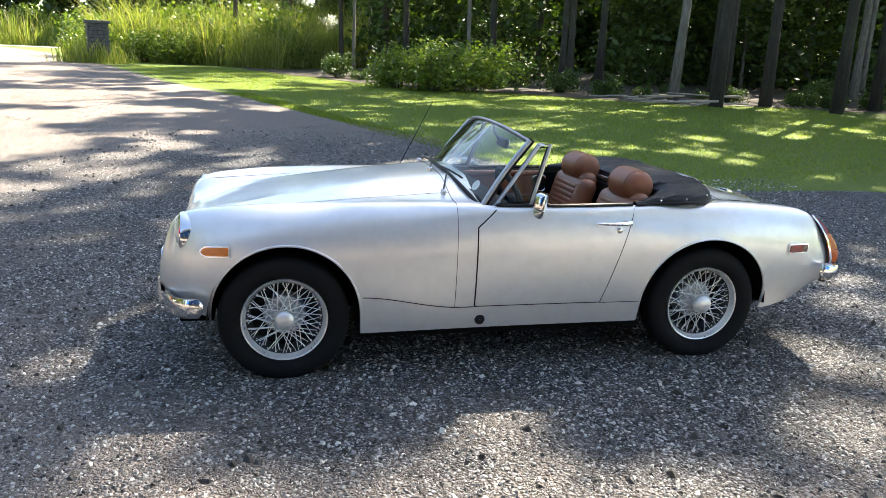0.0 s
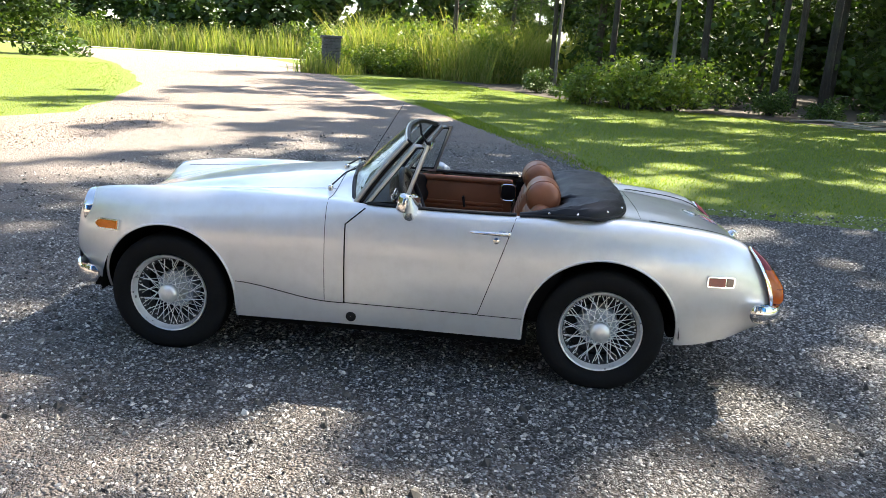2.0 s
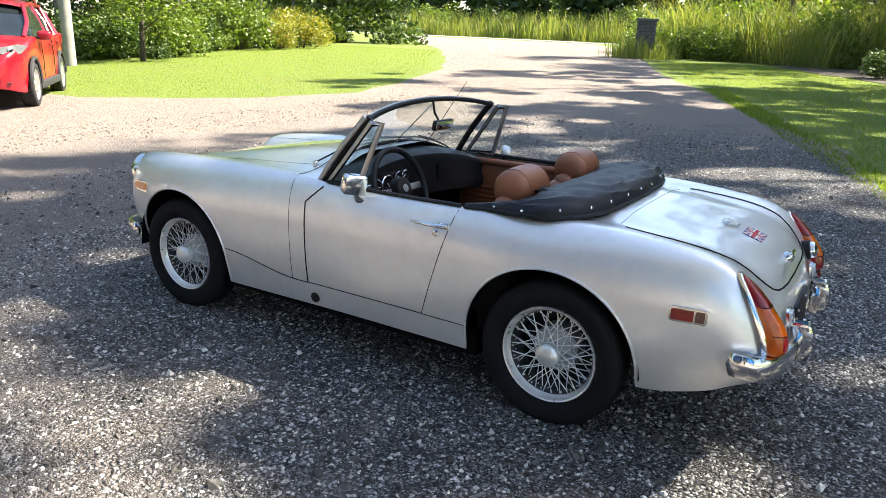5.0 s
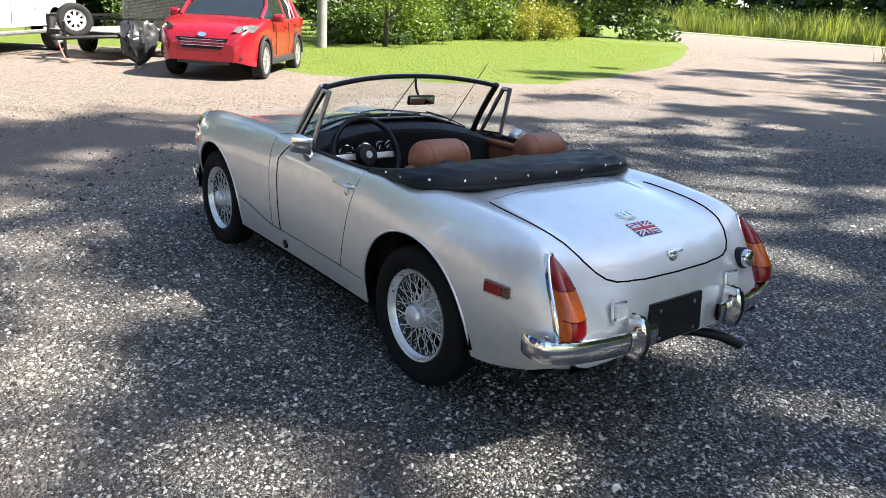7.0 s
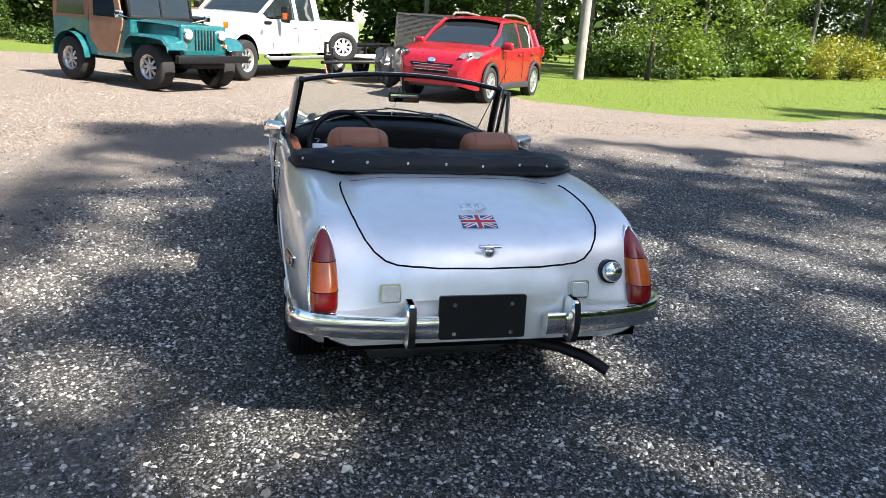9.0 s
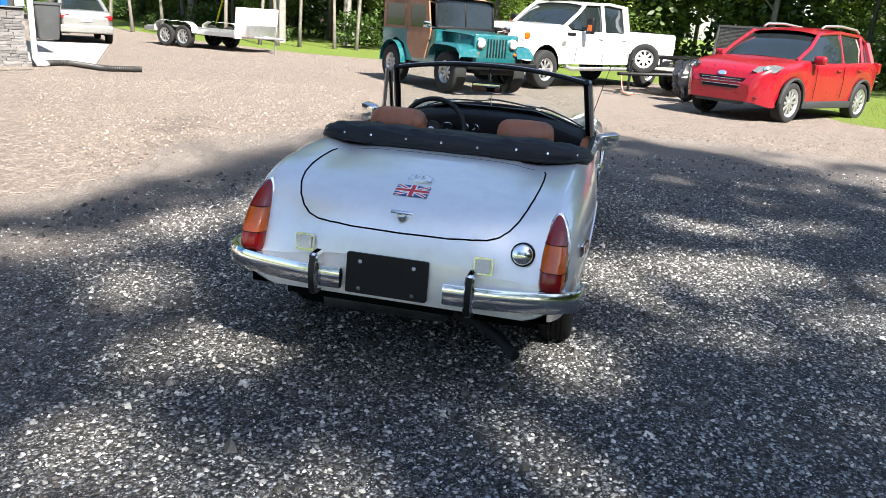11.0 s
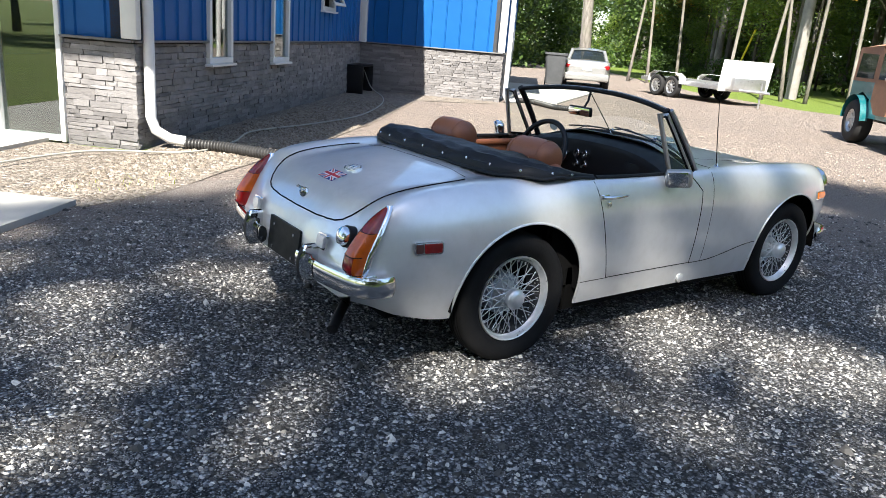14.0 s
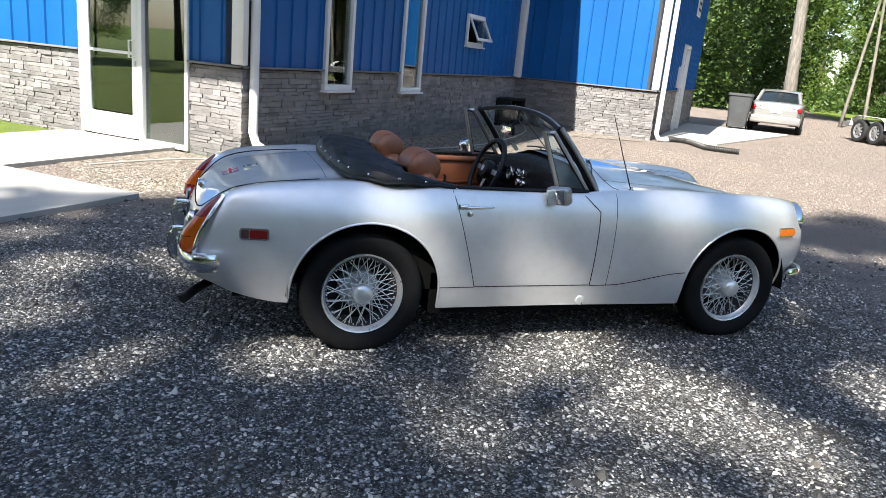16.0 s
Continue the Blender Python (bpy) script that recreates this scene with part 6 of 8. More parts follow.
def road_wheel(parent, x, y, r, w, rim_r, mat, spokes=5, name="wheel", tyre=None):
    s = 1 if y > 0 else -1
    h = new(name)
    h.parent = parent
    h.matrix_basis = pose(x, y, r, 0, 0, 0 if s > 0 else 180)
    part("tyre", lathe([(rim_r, w * 0.42), (rim_r + 0.02, w * 0.5), (r * 0.85, w * 0.51), (r * 0.93, w * 0.48), (r * 0.975, w * 0.42), (r * 0.993, w * 0.32), (r, w * 0.15), (r, -w * 0.15), (r * 0.993, -w * 0.32), (r * 0.975, -w * 0.42), (r * 0.93, -w * 0.48), (rim_r, -w * 0.42)], 56), tyre or M_TYRE2, h)
    part("rim", lathe([(rim_r * 0.80, -w * 0.3), (rim_r * 0.84, w * 0.30), (rim_r, w * 0.44), (rim_r + 0.012, w * 0.46)], 32), mat, h)
    part("rim_back", lathe([(rim_r * 0.84, 0.0), (0.001, -0.01)], 24), M_BLACK, h)
    sp = None
    for k in range(spokes):
        m = Matrix.Rotation(2 * math.pi * k / spokes, 4, "Y")
        if sp is None:
            sp = part("spoke", box((rim_r * 0.48, w * 0.30, 0), (rim_r * 0.78, 0.03, rim_r * 0.9 / spokes + 0.03), 0.012), mat, h, at=m)
        else:
            share("spoke", sp.data, h, m)
    part("hub_cap", lathe([(rim_r * 0.26, w * 0.28), (rim_r * 0.24, w * 0.40), (0.001, w * 0.43)], 20), mat, h)
    return h


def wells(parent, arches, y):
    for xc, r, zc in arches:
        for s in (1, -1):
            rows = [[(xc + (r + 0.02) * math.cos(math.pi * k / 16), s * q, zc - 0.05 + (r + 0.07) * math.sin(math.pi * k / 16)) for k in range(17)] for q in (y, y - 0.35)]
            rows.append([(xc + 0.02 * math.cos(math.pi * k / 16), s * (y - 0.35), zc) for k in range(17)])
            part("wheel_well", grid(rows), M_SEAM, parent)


# red compact SUV
suv = thing("suv", "red compact SUV with silver roof rails parked on the gravel", "car", pose(11.47, -3.88, 0.02, 0, 0, 140.7))
ar = [(1.32, 0.40, 0.36), (-1.32, 0.40, 0.36)]
top = pchip([-2.19, -2.1, -1.6, -0.8, 0.4, 0.95, 1.35, 1.8, 2.05, 2.16, 2.20], [0.92, 1.0, 1.10, 1.07, 1.05, 1.08, 1.04, 0.96, 0.87, 0.76, 0.62])
wd = pchip([-2.19, -2.0, -1.4, 0, 1.4, 1.8, 2.05, 2.16, 2.20], [0.70, 0.83, 0.90, 0.91, 0.90, 0.86, 0.76, 0.66, 0.58])
lo = pchip([-2.19, -1.8, -0.9, 0.9, 1.8, 2.20], [0.42, 0.32, 0.26, 0.26, 0.26, 0.34])
part("body", auto_body(-2.19, 2.20, top, wd, lo, ar), M_REDPAINT, suv, "glossy red body")
wells(suv, ar, 0.86)
part("glasshouse", cabin([(1.10, 1.06, 0.74, 1.07, 0.72), (0.72, 1.04, 0.80, 1.28, 0.70), (0.28, 1.03, 0.83, 1.53, 0.62), (-0.5, 1.04, 0.83, 1.60, 0.60), (-1.4, 1.07, 0.80, 1.56, 0.58), (-1.75, 1.08, 0.76, 1.46, 0.55), (-2.08, 1.02, 0.70, 1.03, 0.60)]), M_TINT, suv, "tinted windows")
part("roof", grid([[(x, y * w, z - 0.05 * abs(y) ** 3 + 0.022) for y in np.linspace(-1, 1, 11)] for x, w, z in ((0.38, 0.60, 1.565), (0.1, 0.635, 1.62), (-0.5, 0.635, 1.65), (-1.3, 0.615, 1.62), (-1.68, 0.58, 1.54), (-1.82, 0.56, 1.47))], flip=True), M_REDPAINT, suv)
for s in (1, -1):
    for pts, r in (([(1.12, s * 0.745, 1.07), (0.72, s * 0.74, 1.30), (0.30, s * 0.635, 1.57)], 0.035), ([(-0.45, s * 0.835, 1.04), (-0.5, s * 0.615, 1.58)], 0.025), ([(-1.25, s * 0.825, 1.06), (-1.40, s * 0.60, 1.55)], 0.035), ([(-1.78, s * 0.745, 1.06), (-1.80, s * 0.56, 1.44)], 0.085), ([(0.28, s * 0.625, 1.545), (-0.5, s * 0.615, 1.605), (-1.4, s * 0.595, 1.57), (-1.78, s * 0.56, 1.46)], 0.032)):
        part("pillar", tube(pts, r, 8), M_REDPAINT, suv)
    rail = part("roof_rail", tube([(0.12, s * 0.56, 1.645), (0.0, s * 0.565, 1.70), (-0.6, s * 0.565, 1.725), (-1.3, s * 0.55, 1.69), (-1.45, s * 0.545, 1.63)], 0.022, 8), M_ALLOY, suv, "silver roof rail")
    mrr = part("door_mirror", box((0.78, s * 0.99, 1.10), (0.12, 0.22, 0.15), 0.05, seg=3), M_REDPAINT, suv)
    part("mirror_stem", box((0.80, s * 0.88, 1.06), (0.08, 0.10, 0.04), 0.01), M_BLACK, mrr)
    hm = frame_of((1.93, s * 0.66, 0.865), (-0.45, s * 0.9, 0.10), (0.75, s * 0.62, 0.30))
    hl = part("headlamp", prism([(-0.24, -0.045), (-0.08, -0.095), (0.14, -0.065), (0.27, 0.04), (0.12, 0.07), (-0.16, 0.03)], 0.05, hm @ Matrix.Translation((0, 0.02, 0.045))), M_LAMPGREY, suv, "swept-back clear headlamp")
    part("reflector", lathe([(0.045, 0.0), (0.04, 0.02), (0.001, 0.03)], 16, "z", hm @ Matrix.Translation((-0.02, 0.01, 0.095))), M_CHROME, hl)
    fg = part("fog_lamp", lathe([(0.055, 0.0), (0.05, 0.03), (0.001, 0.035)], 18, "z", frame_of((2.055, s * 0.66, 0.50), (0, 1, 0), (0.9, s * 0.4, 0))), M_CLEARLENS, suv)
    part("tail_lamp", box((-2.08, s * 0.73, 0.99), (0.14, 0.20, 0.22), 0.04, seg=3), M_RED, suv)
    part("sill_cladding", box((0.0, s * 0.885, 0.31), (1.86, 0.05, 0.13), 0.02), M_CLAD, suv)
    for xc in (1.32, -1.32):
        part("arch_cladding", tube([(xc + 0.405 * math.cos(math.pi * k / 16), s * 0.892, 0.355 + 0.405 * math.sin(math.pi * k / 16)) for k in range(17)], 0.03, 6), M_CLAD, suv)
    part("door_handle", box((-0.2, s * 0.915, 0.93), (0.17, 0.03, 0.03), 0.01), M_REDPAINT, suv)
    part("door_handle", box((-1.02, s * 0.915, 0.95), (0.17, 0.03, 0.03), 0.01), M_REDPAINT, suv)
    for x in (0.62, -0.42):
        seam([(x, s * 0.905, 0.42), (x, s * 0.914, 0.7), (x + 0.02, s * 0.90, 1.0)], suv, 0.005)
part("lower_grille", box((2.15, 0, 0.345), (0.09, 0.92, 0.12), 0.02), M_CLAD, suv)
gg = part("grille", prism([(-0.46, 0.085), (-0.34, -0.10), (0.34, -0.10), (0.46, 0.085)], 0.03, frame_of((2.165, 0, 0.64), (0, 1, 0), (1, 0, 0.12))), M_BLACK, suv, "black grille with chrome bars")
for z in (0.60, 0.65, 0.70):
    part("grille_bar", box((2.2, 0, z), (0.02, 0.76, 0.010), 0.003), M_CHROME, gg)
part("badge", lathe([(0.055, 0.0), (0.05, 0.012), (0.001, 0.012)], 18, "z", frame_of((2.185, 0, 0.785), (0, 1, 0), (1, 0, 0.2)) @ Matrix.Diagonal((1.5, 0.8, 1, 1))), M_CHROME, suv)
part("bumper_strip", box((2.13, 0, 0.425), (0.06, 1.40, 0.012), 0.005), M_CLAD, suv)
for x in (1.32, -1.32):
    for y in (0.79, -0.79):
        road_wheel(suv, x, y, 0.35, 0.22, 0.235, M_ALLOY, 10)

# white crew-cab pickup
trk = thing("pickup_truck", "white crew-cab pickup truck parked on the gravel", "truck", pose(15.1, 0.50, 0.02, 0, 0, 146.5))
ar = [(2.16, 0.50, 0.46), (-2.16, 0.50, 0.46)]
top = pchip([-3.35, -0.98, -0.95, 1.28, 1.5, 2.6, 2.95, 3.05], [1.36, 1.36, 1.30, 1.30, 1.40, 1.36, 1.28, 1.10])
wd = pchip([-3.35, -3.2, 0, 2.4, 2.9, 3.05], [0.96, 1.0, 1.0, 1.0, 0.97, 0.90])
lo = pchip([-3.35, -2.6, 1.5, 2.7, 3.05], [0.62, 0.58, 0.55, 0.60, 0.62])
part("body", auto_body(-3.35, 3.05, top, wd, lo, ar, 0.10, 50), M_WHITEPAINT, trk, "white painted body")
wells(trk, ar, 0.94)
part("glasshouse", cabin([(1.42, 1.36, 0.80, 1.37, 0.78), (0.95, 1.33, 0.88, 1.68, 0.76), (0.62, 1.32, 0.90, 1.88, 0.72), (-0.3, 1.32, 0.90, 1.93, 0.71), (-0.95, 1.32, 0.89, 1.90, 0.70), (-1.12, 1.32, 0.86, 1.34, 0.72)]), M_TINT, trk, "tinted cab windows")
part("roof", grid([[(x, y * w, z - 0.05 * abs(y) ** 3 + 0.03) for y in np.linspace(-1, 1, 11)] for x, w, z in ((0.68, 0.70, 1.89), (0.4, 0.75, 1.945), (-0.4, 0.75, 1.96), (-0.95, 0.74, 1.93), (-1.04, 0.73, 1.82))], flip=True), M_WHITEPAINT, trk)
for s in (1, -1):
    for pts, r in (([(1.42, s * 0.80, 1.37), (0.95, s * 0.815, 1.70), (0.62, s * 0.745, 1.92)], 0.04), ([(0.02, s * 0.93, 1.30), (-0.02, s * 0.745, 1.93)], 0.05), ([(-0.98, s * 0.92, 1.30), (-1.0, s * 0.735, 1.92)], 0.09), ([(0.66, s * 0.755, 1.91), (-0.3, s * 0.755, 1.955), (-1.0, s * 0.745, 1.92)], 0.035)):
        part("pillar", tube(pts, r, 8), M_WHITEPAINT, trk)
    mr = part("towing_mirror", box((0.92, s * 1.18, 1.42), (0.14, 0.20, 0.36), 0.04, seg=3), M_BLACK, trk, "tall black towing mirror with an amber lens")
    part("mirror_lens", box((0.995, s * 1.20, 1.38), (0.012, 0.12, 0.14), 0.01), M_AMBER, mr)
    part("mirror_arm", box((0.90, s * 1.03, 1.36), (0.05, 0.2, 0.05), 0.01), M_BLACK, mr)
    hl = part("headlamp", box((2.93, s * 0.78, 1.13), (0.16, 0.36, 0.24), 0.04, seg=3), M_CLEARLENS, trk, "large clear headlamp")
    part("flasher", box((2.88, s * 0.955, 1.13), (0.16, 0.05, 0.14), 0.02), M_AMBER, hl)
    part("door_handle", box((0.18, s * 1.005, 1.16), (0.2, 0.03, 0.035), 0.01), M_WHITEPAINT, trk)
    part("door_handle", box((-0.80, s * 1.005, 1.16), (0.2, 0.03, 0.035), 0.01), M_WHITEPAINT, trk)
    part("step_bar", tube([(1.45, s * 0.98, 0.50), (1.3, s * 1.02, 0.45), (-1.3, s * 1.02, 0.45), (-1.45, s * 0.98, 0.50)], 0.045, 8), M_ALLOY, trk)
    for x in (1.12, 0.03, -1.05):
        seam([(x, s * 0.975, 0.62), (x, s * 0.998, 0.9), (x, s * 0.985, 1.25)], trk, 0.006)
    part("fender_badge", box((1.62, s * 1.003, 1.02), (0.13, 0.012, 0.10), 0.004), M_ALLOY, trk)
    part("fender_vent", box((1.36, s * 0.998, 1.22), (0.30, 0.016, 0.07), 0.006), M_BLACK, trk)
gr2 = part("grille", box((3.03, 0, 1.08), (0.10, 1.16, 0.36), 0.04), M_CHROME, trk, "chrome grille")
for z in (0.98, 1.08, 1.18):
    part("grille_slot", box((3.085, 0, z), (0.02, 1.0, 0.05), 0.005), M_BLACK, gr2)
part("front_bumper", box((3.10, 0, 0.72), (0.24, 1.98, 0.30), 0.06, seg=3), M_CHROME, trk, "chrome front bumper")
part("rear_bumper", box((-3.42, 0, 0.68), (0.18, 1.9, 0.22), 0.04), M_CHROME, trk)
part("bed_inside", box((-2.2, 0, 1.375), (2.2, 1.72, 0.02)), M_BLACK, trk, flat=True)
for x in (2.16, -2.16):
    for y in (0.86, -0.86):
        road_wheel(trk, x, y, 0.42, 0.28, 0.24, M_ALLOY, 8)

# teal open-tub jeep with a tan soft top
jp = thing("jeep", "teal off-road jeep with a tan canvas soft top", "jeep", pose(11.0, 2.68, 0.02, 0, 0, 226.2))
tub = bmesh.new()
add_prism(tub, [(-1.62, 0.52), (-1.62, 1.10), (-0.62, 1.10), (-0.58, 1.02), (0.22, 1.02), (0.30, 1.12), (0.52, 1.14), (0.52, 0.52), (0.30, 0.48), (-0.66, 0.48), (-0.70, 0.80), (-1.05, 0.92), (-1.42, 0.80), (-1.46, 0.52)], 1.46, frame_of((0, 0.73, 0), (1, 0, 0), (0, -1, 0)))
part("tub", tub, M_TEAL, jp, "teal steel tub", flat=True)
hd = grid([[(x, y * w, z - 0.05 * abs(y) ** 4) for y in np.linspace(-1, 1, 13)] for x, w, z in ((0.50, 0.60, 1.17), (0.9, 0.56, 1.165), (1.35, 0.50, 1.14), (1.48, 0.49, 1.12))], flip=True)
part("bonnet", hd, M_TEAL, jp)
part("engine_bay", box((1.0, 0, 0.87), (0.98, 0.94, 0.48), 0.03), M_TEAL, jp)
grl = part("grille", box((1.50, 0, 0.86), (0.06, 1.02, 0.52), 0.05, seg=3), M_TEAL, jp, "upright slotted grille")
for k in range(7):
    part("slot", box((1.533, -0.21 + 0.07 * k, 0.87), (0.01, 0.034, 0.34), 0.004), M_BLACK, grl)
for s in (1, -1):
    hl = part("headlamp", lathe([(0.10, 0.0), (0.10, 0.05), (0.085, 0.06)], 22, "x", pose(1.52, s * 0.38, 0.96)), M_CHROME, jp, "round headlamp")
    part("lens", lathe([(0.086, 0.055), (0.05, 0.085), (0.001, 0.09)], 22, "x", pose(1.52, s * 0.38, 0.96)), M_CLEARLENS, hl)
    fd = grid([[(x, s * y, z - (0.05 if y > 0.86 else 0)) for y in (0.46, 0.60, 0.74, 0.85, 0.88)] for x, z in ((0.48, 0.66), (0.58, 0.86), (0.70, 0.93), (1.20, 0.93), (1.46, 0.90), (1.58, 0.80), (1.60, 0.70))], flip=s > 0)
    part("front_wing", fd, M_TEAL, jp, "flat front wing")
    part("parking_lamp", lathe([(0.03, 0.0), (0.025, 0.03), (0.001, 0.035)], 14, "x", pose(1.53, s * 0.44, 0.77)), M_AMBER, jp)
    rw = grid([[(-1.05 + 0.46 * math.cos(math.pi * k / 14), s * y, 0.42 + 0.44 * math.sin(math.pi * k / 14)) for k in range(15)] for y in (0.72, 0.84, 0.86)], flip=s < 0)
    part("rear_wing", rw, M_TEAL, jp)
    dr = part("canvas_door", prism([(-0.54, 0.78), (-0.30, 0.56), (0.16, 0.56), (0.34, 1.02), (0.36, 1.12), (0.24, 1.66), (-0.50, 1.68)], 0.03, frame_of((0, s * 0.735 + (0.03 if s > 0 else 0.0), 0), (1, 0, 0), (0, -1, 0))), M_CANVAS, jp, "tan canvas half door with a clear window", flat=True)
    part("window", prism([(-0.40, 1.16), (0.20, 1.16), (0.14, 1.58), (-0.38, 1.60)], 0.036, frame_of((0, s * 0.738 + (0.033 if s > 0 else 0.003), 0), (1, 0, 0), (0, -1, 0))), M_TINT, dr, flat=True)
    part("window_flap", prism([(-1.50, 1.16), (-0.72, 1.16), (-0.70, 1.58), (-1.42, 1.60)], 0.012, frame_of((0, s * 0.722 + (0.012 if s > 0 else 0.0), 0), (1, 0, 0), (0, -1, 0))), M_TINT, jp, flat=True)
    m_ = part("side_mirror", tube([(0.52, s * 0.74, 1.16), (0.56, s * 0.92, 1.20)], 0.01, 6), M_CHROME, jp)
    part("mirror_head", box((0.56, s * 0.97, 1.22), (0.03, 0.16, 0.12), 0.02), M_CHROME, m_)
soft = grid([[(x, y * w, z - 0.07 * abs(y) ** 5) for y in np.linspace(-1, 1, 15)] for x, w, z in ((0.46, 0.70, 1.74), (0.2, 0.73, 1.79), (-0.4, 0.74, 1.81), (-1.0, 0.74, 1.79), (-1.45, 0.73, 1.76), (-1.58, 0.72, 1.70))], flip=True)
part("soft_top", soft, M_CANVAS, jp, "tan canvas roof")
cs = bmesh.new()
for s in (1, -1):
    add_prism(cs, [(-1.62, 1.10), (-0.60, 1.10), (-0.54, 1.74), (-1.56, 1.70)], 0.02, frame_of((0, s * 0.71 + (0.02 if s > 0 else 0), 0), (1, 0, 0), (0, -1, 0)))
add_box(cs, (-1.60, 0, 1.40), (0.03, 1.42, 0.60))
part("side_curtain", cs, M_CANVAS, jp, flat=True)
wf = bmesh.new()
mw = pose(0.46, 0, 1.15, 0, -9, 0)
for c, s_ in (((0, 0, 0.03), (0.05, 1.40, 0.06)), ((0, 0, 0.57), (0.05, 1.40, 0.05)), ((0, 0.68, 0.3), (0.05, 0.05, 0.56)), ((0, -0.68, 0.3), (0.05, 0.05, 0.56)), ((0, 0, 0.3), (0.04, 0.03, 0.5))):
    add_box(wf, c, s_, 0.01, mw)
wfr = part("windscreen_frame", wf, M_BLACK, jp, "black windscreen frame")
pn = part("pane", box((0, 0, 0.30), (0.008, 1.32, 0.50), 0, mw), M_TINT, wfr, flat=True)
part("front_bumper", box((1.74, 0, 0.56), (0.10, 1.62, 0.13), 0.015), M_BLACK, jp, "black steel front bumper")
part("chassis", box((0.05, 0, 0.46), (3.1, 0.8, 0.14), 0.02), M_BLACK, jp)
for x in (1.05, -1.06):
    for y in (0.70, -0.70):
        road_wheel(jp, x, y, 0.385, 0.28, 0.20, M_ALLOY, 8)

# silver saloon, seen from behind
sd = thing("saloon_car", "silver saloon car parked beside the building", "car", pose(15.75, 15.35, 0.0, 0, 0, 45.5) @ Matrix.Scale(0.89, 4))
ar = [(1.25, 0.36, 0.31), (-1.25, 0.36, 0.31)]
top = pchip([-2.15, -2.05, -1.5, -1.2, 1.0, 1.5, 2.0, 2.2], [0.80, 0.96, 1.0, 0.98, 0.95, 0.92, 0.80, 0.60])
wd = pchip([-2.15, -1.95, -1.2, 1.2, 1.9, 2.2], [0.66, 0.80, 0.85, 0.85, 0.78, 0.60])
lo = pchip([-2.15, -1.6, 1.6, 2.2], [0.32, 0.24, 0.22, 0.28])
part("body", auto_body(-2.15, 2.2, top, wd, lo, ar), M_SILVERCAR, sd)
wells(sd, ar, 0.80)
part("glasshouse", cabin([(1.12, 0.95, 0.70, 0.96, 0.68), (0.35, 0.95, 0.76, 1.34, 0.58), (-0.5, 0.96, 0.76, 1.39, 0.57), (-1.0, 0.98, 0.74, 1.32, 0.55), (-1.62, 0.99, 0.68, 1.0, 0.60)]), M_TINT, sd)
part("roof", grid([[(x, y * w, z - 0.04 * abs(y) ** 3 + 0.02) for y in np.linspace(-1, 1, 9)] for x, w, z in ((0.42, 0.58, 1.345), (-0.1, 0.60, 1.405), (-0.6, 0.60, 1.41), (-1.04, 0.57, 1.335))], flip=True), M_SILVERCAR, sd)
for s in (1, -1):
    for pts, r in (([(-1.60, s * 0.69, 0.99), (-1.02, s * 0.58, 1.33)], 0.06), ([(0.40, s * 0.60, 1.34), (-0.5, s * 0.60, 1.40), (-1.02, s * 0.58, 1.33)], 0.03), ([(1.1, s * 0.71, 0.96), (0.38, s * 0.60, 1.34)], 0.04)):
        part("pillar", tube(pts, r, 8), M_SILVERCAR, sd)
    part("tail_lamp", box((-2.07, s * 0.60, 0.80), (0.14, 0.36, 0.15), 0.04, seg=3), M_RED, sd, "red tail lamp")
    part("headlamp", box((2.05, s * 0.60, 0.68), (0.14, 0.34, 0.14), 0.04, seg=3), M_CLEARLENS, sd)
part("rear_bumper", box((-2.12, 0, 0.44), (0.16, 1.58, 0.26), 0.06, seg=3), M_SILVERCAR, sd)
part("rear_plate", box((-2.165, 0, 0.74), (0.02, 0.32, 0.15), 0.005), M_WHITE, sd)
for x in (1.25, -1.25):
    for y in (0.76, -0.76):
        road_wheel(sd, x, y, 0.31, 0.19, 0.20, M_ALLOY, 6)

# black utility trailer with spare wheel, mesh ramp and a bundle under a tarp
tr = thing("utility_trailer", "black steel utility trailer with a mesh ramp", "trailer", pose(14.95, -2.47, 0.02, 0, 0, 140.7))
bm = bmesh.new()
for y in (0.84, -0.84):
    add_box(bm, (-0.2, y, 0.50), (3.2, 0.06, 0.10))
    add_box(bm, (-0.2, y, 0.84), (3.2, 0.05, 0.05))
for x in np.linspace(-1.75, 1.38, 6):
    for y in (0.84, -0.84):
        add_box(bm, (x, y, 0.67), (0.05, 0.05, 0.34))
for x in (-1.78, -0.2, 1.38):
    add_box(bm, (x, 0, 0.52), (0.06, 1.68, 0.08))
add_box(bm, (1.38, 0, 0.84), (0.05, 1.68, 0.05))
part("frame", bm, M_BLACK, tr, flat=True)
part("deck", box((-0.2, 0, 0.56), (3.2, 1.62, 0.03)), M_WOODGREY, tr, flat=True)
part("tongue", tube([(1.38, 0.6, 0.50), (2.35, 0.0, 0.46), (2.75, 0, 0.46)], 0.04, 6), M_BLACK, tr)
part("tongue", tube([(1.38, -0.6, 0.50), (2.35, 0.0, 0.46)], 0.04, 6), M_BLACK, tr)
jk = part("jack", tube([(2.35, 0.0, 0.08), (2.35, 0.0, 0.78)], 0.03, 8), M_BLACK, tr)
part("jack_foot", box((2.35, 0, 0.03), (0.18, 0.18, 0.06), 0.01), M_WOODGREY, jk)
part("jack_crank", tube([(2.35, 0, 0.78), (2.35, 0.16, 0.80), (2.35, 0.16, 0.88)], 0.01, 6), M_ALLOY, jk)
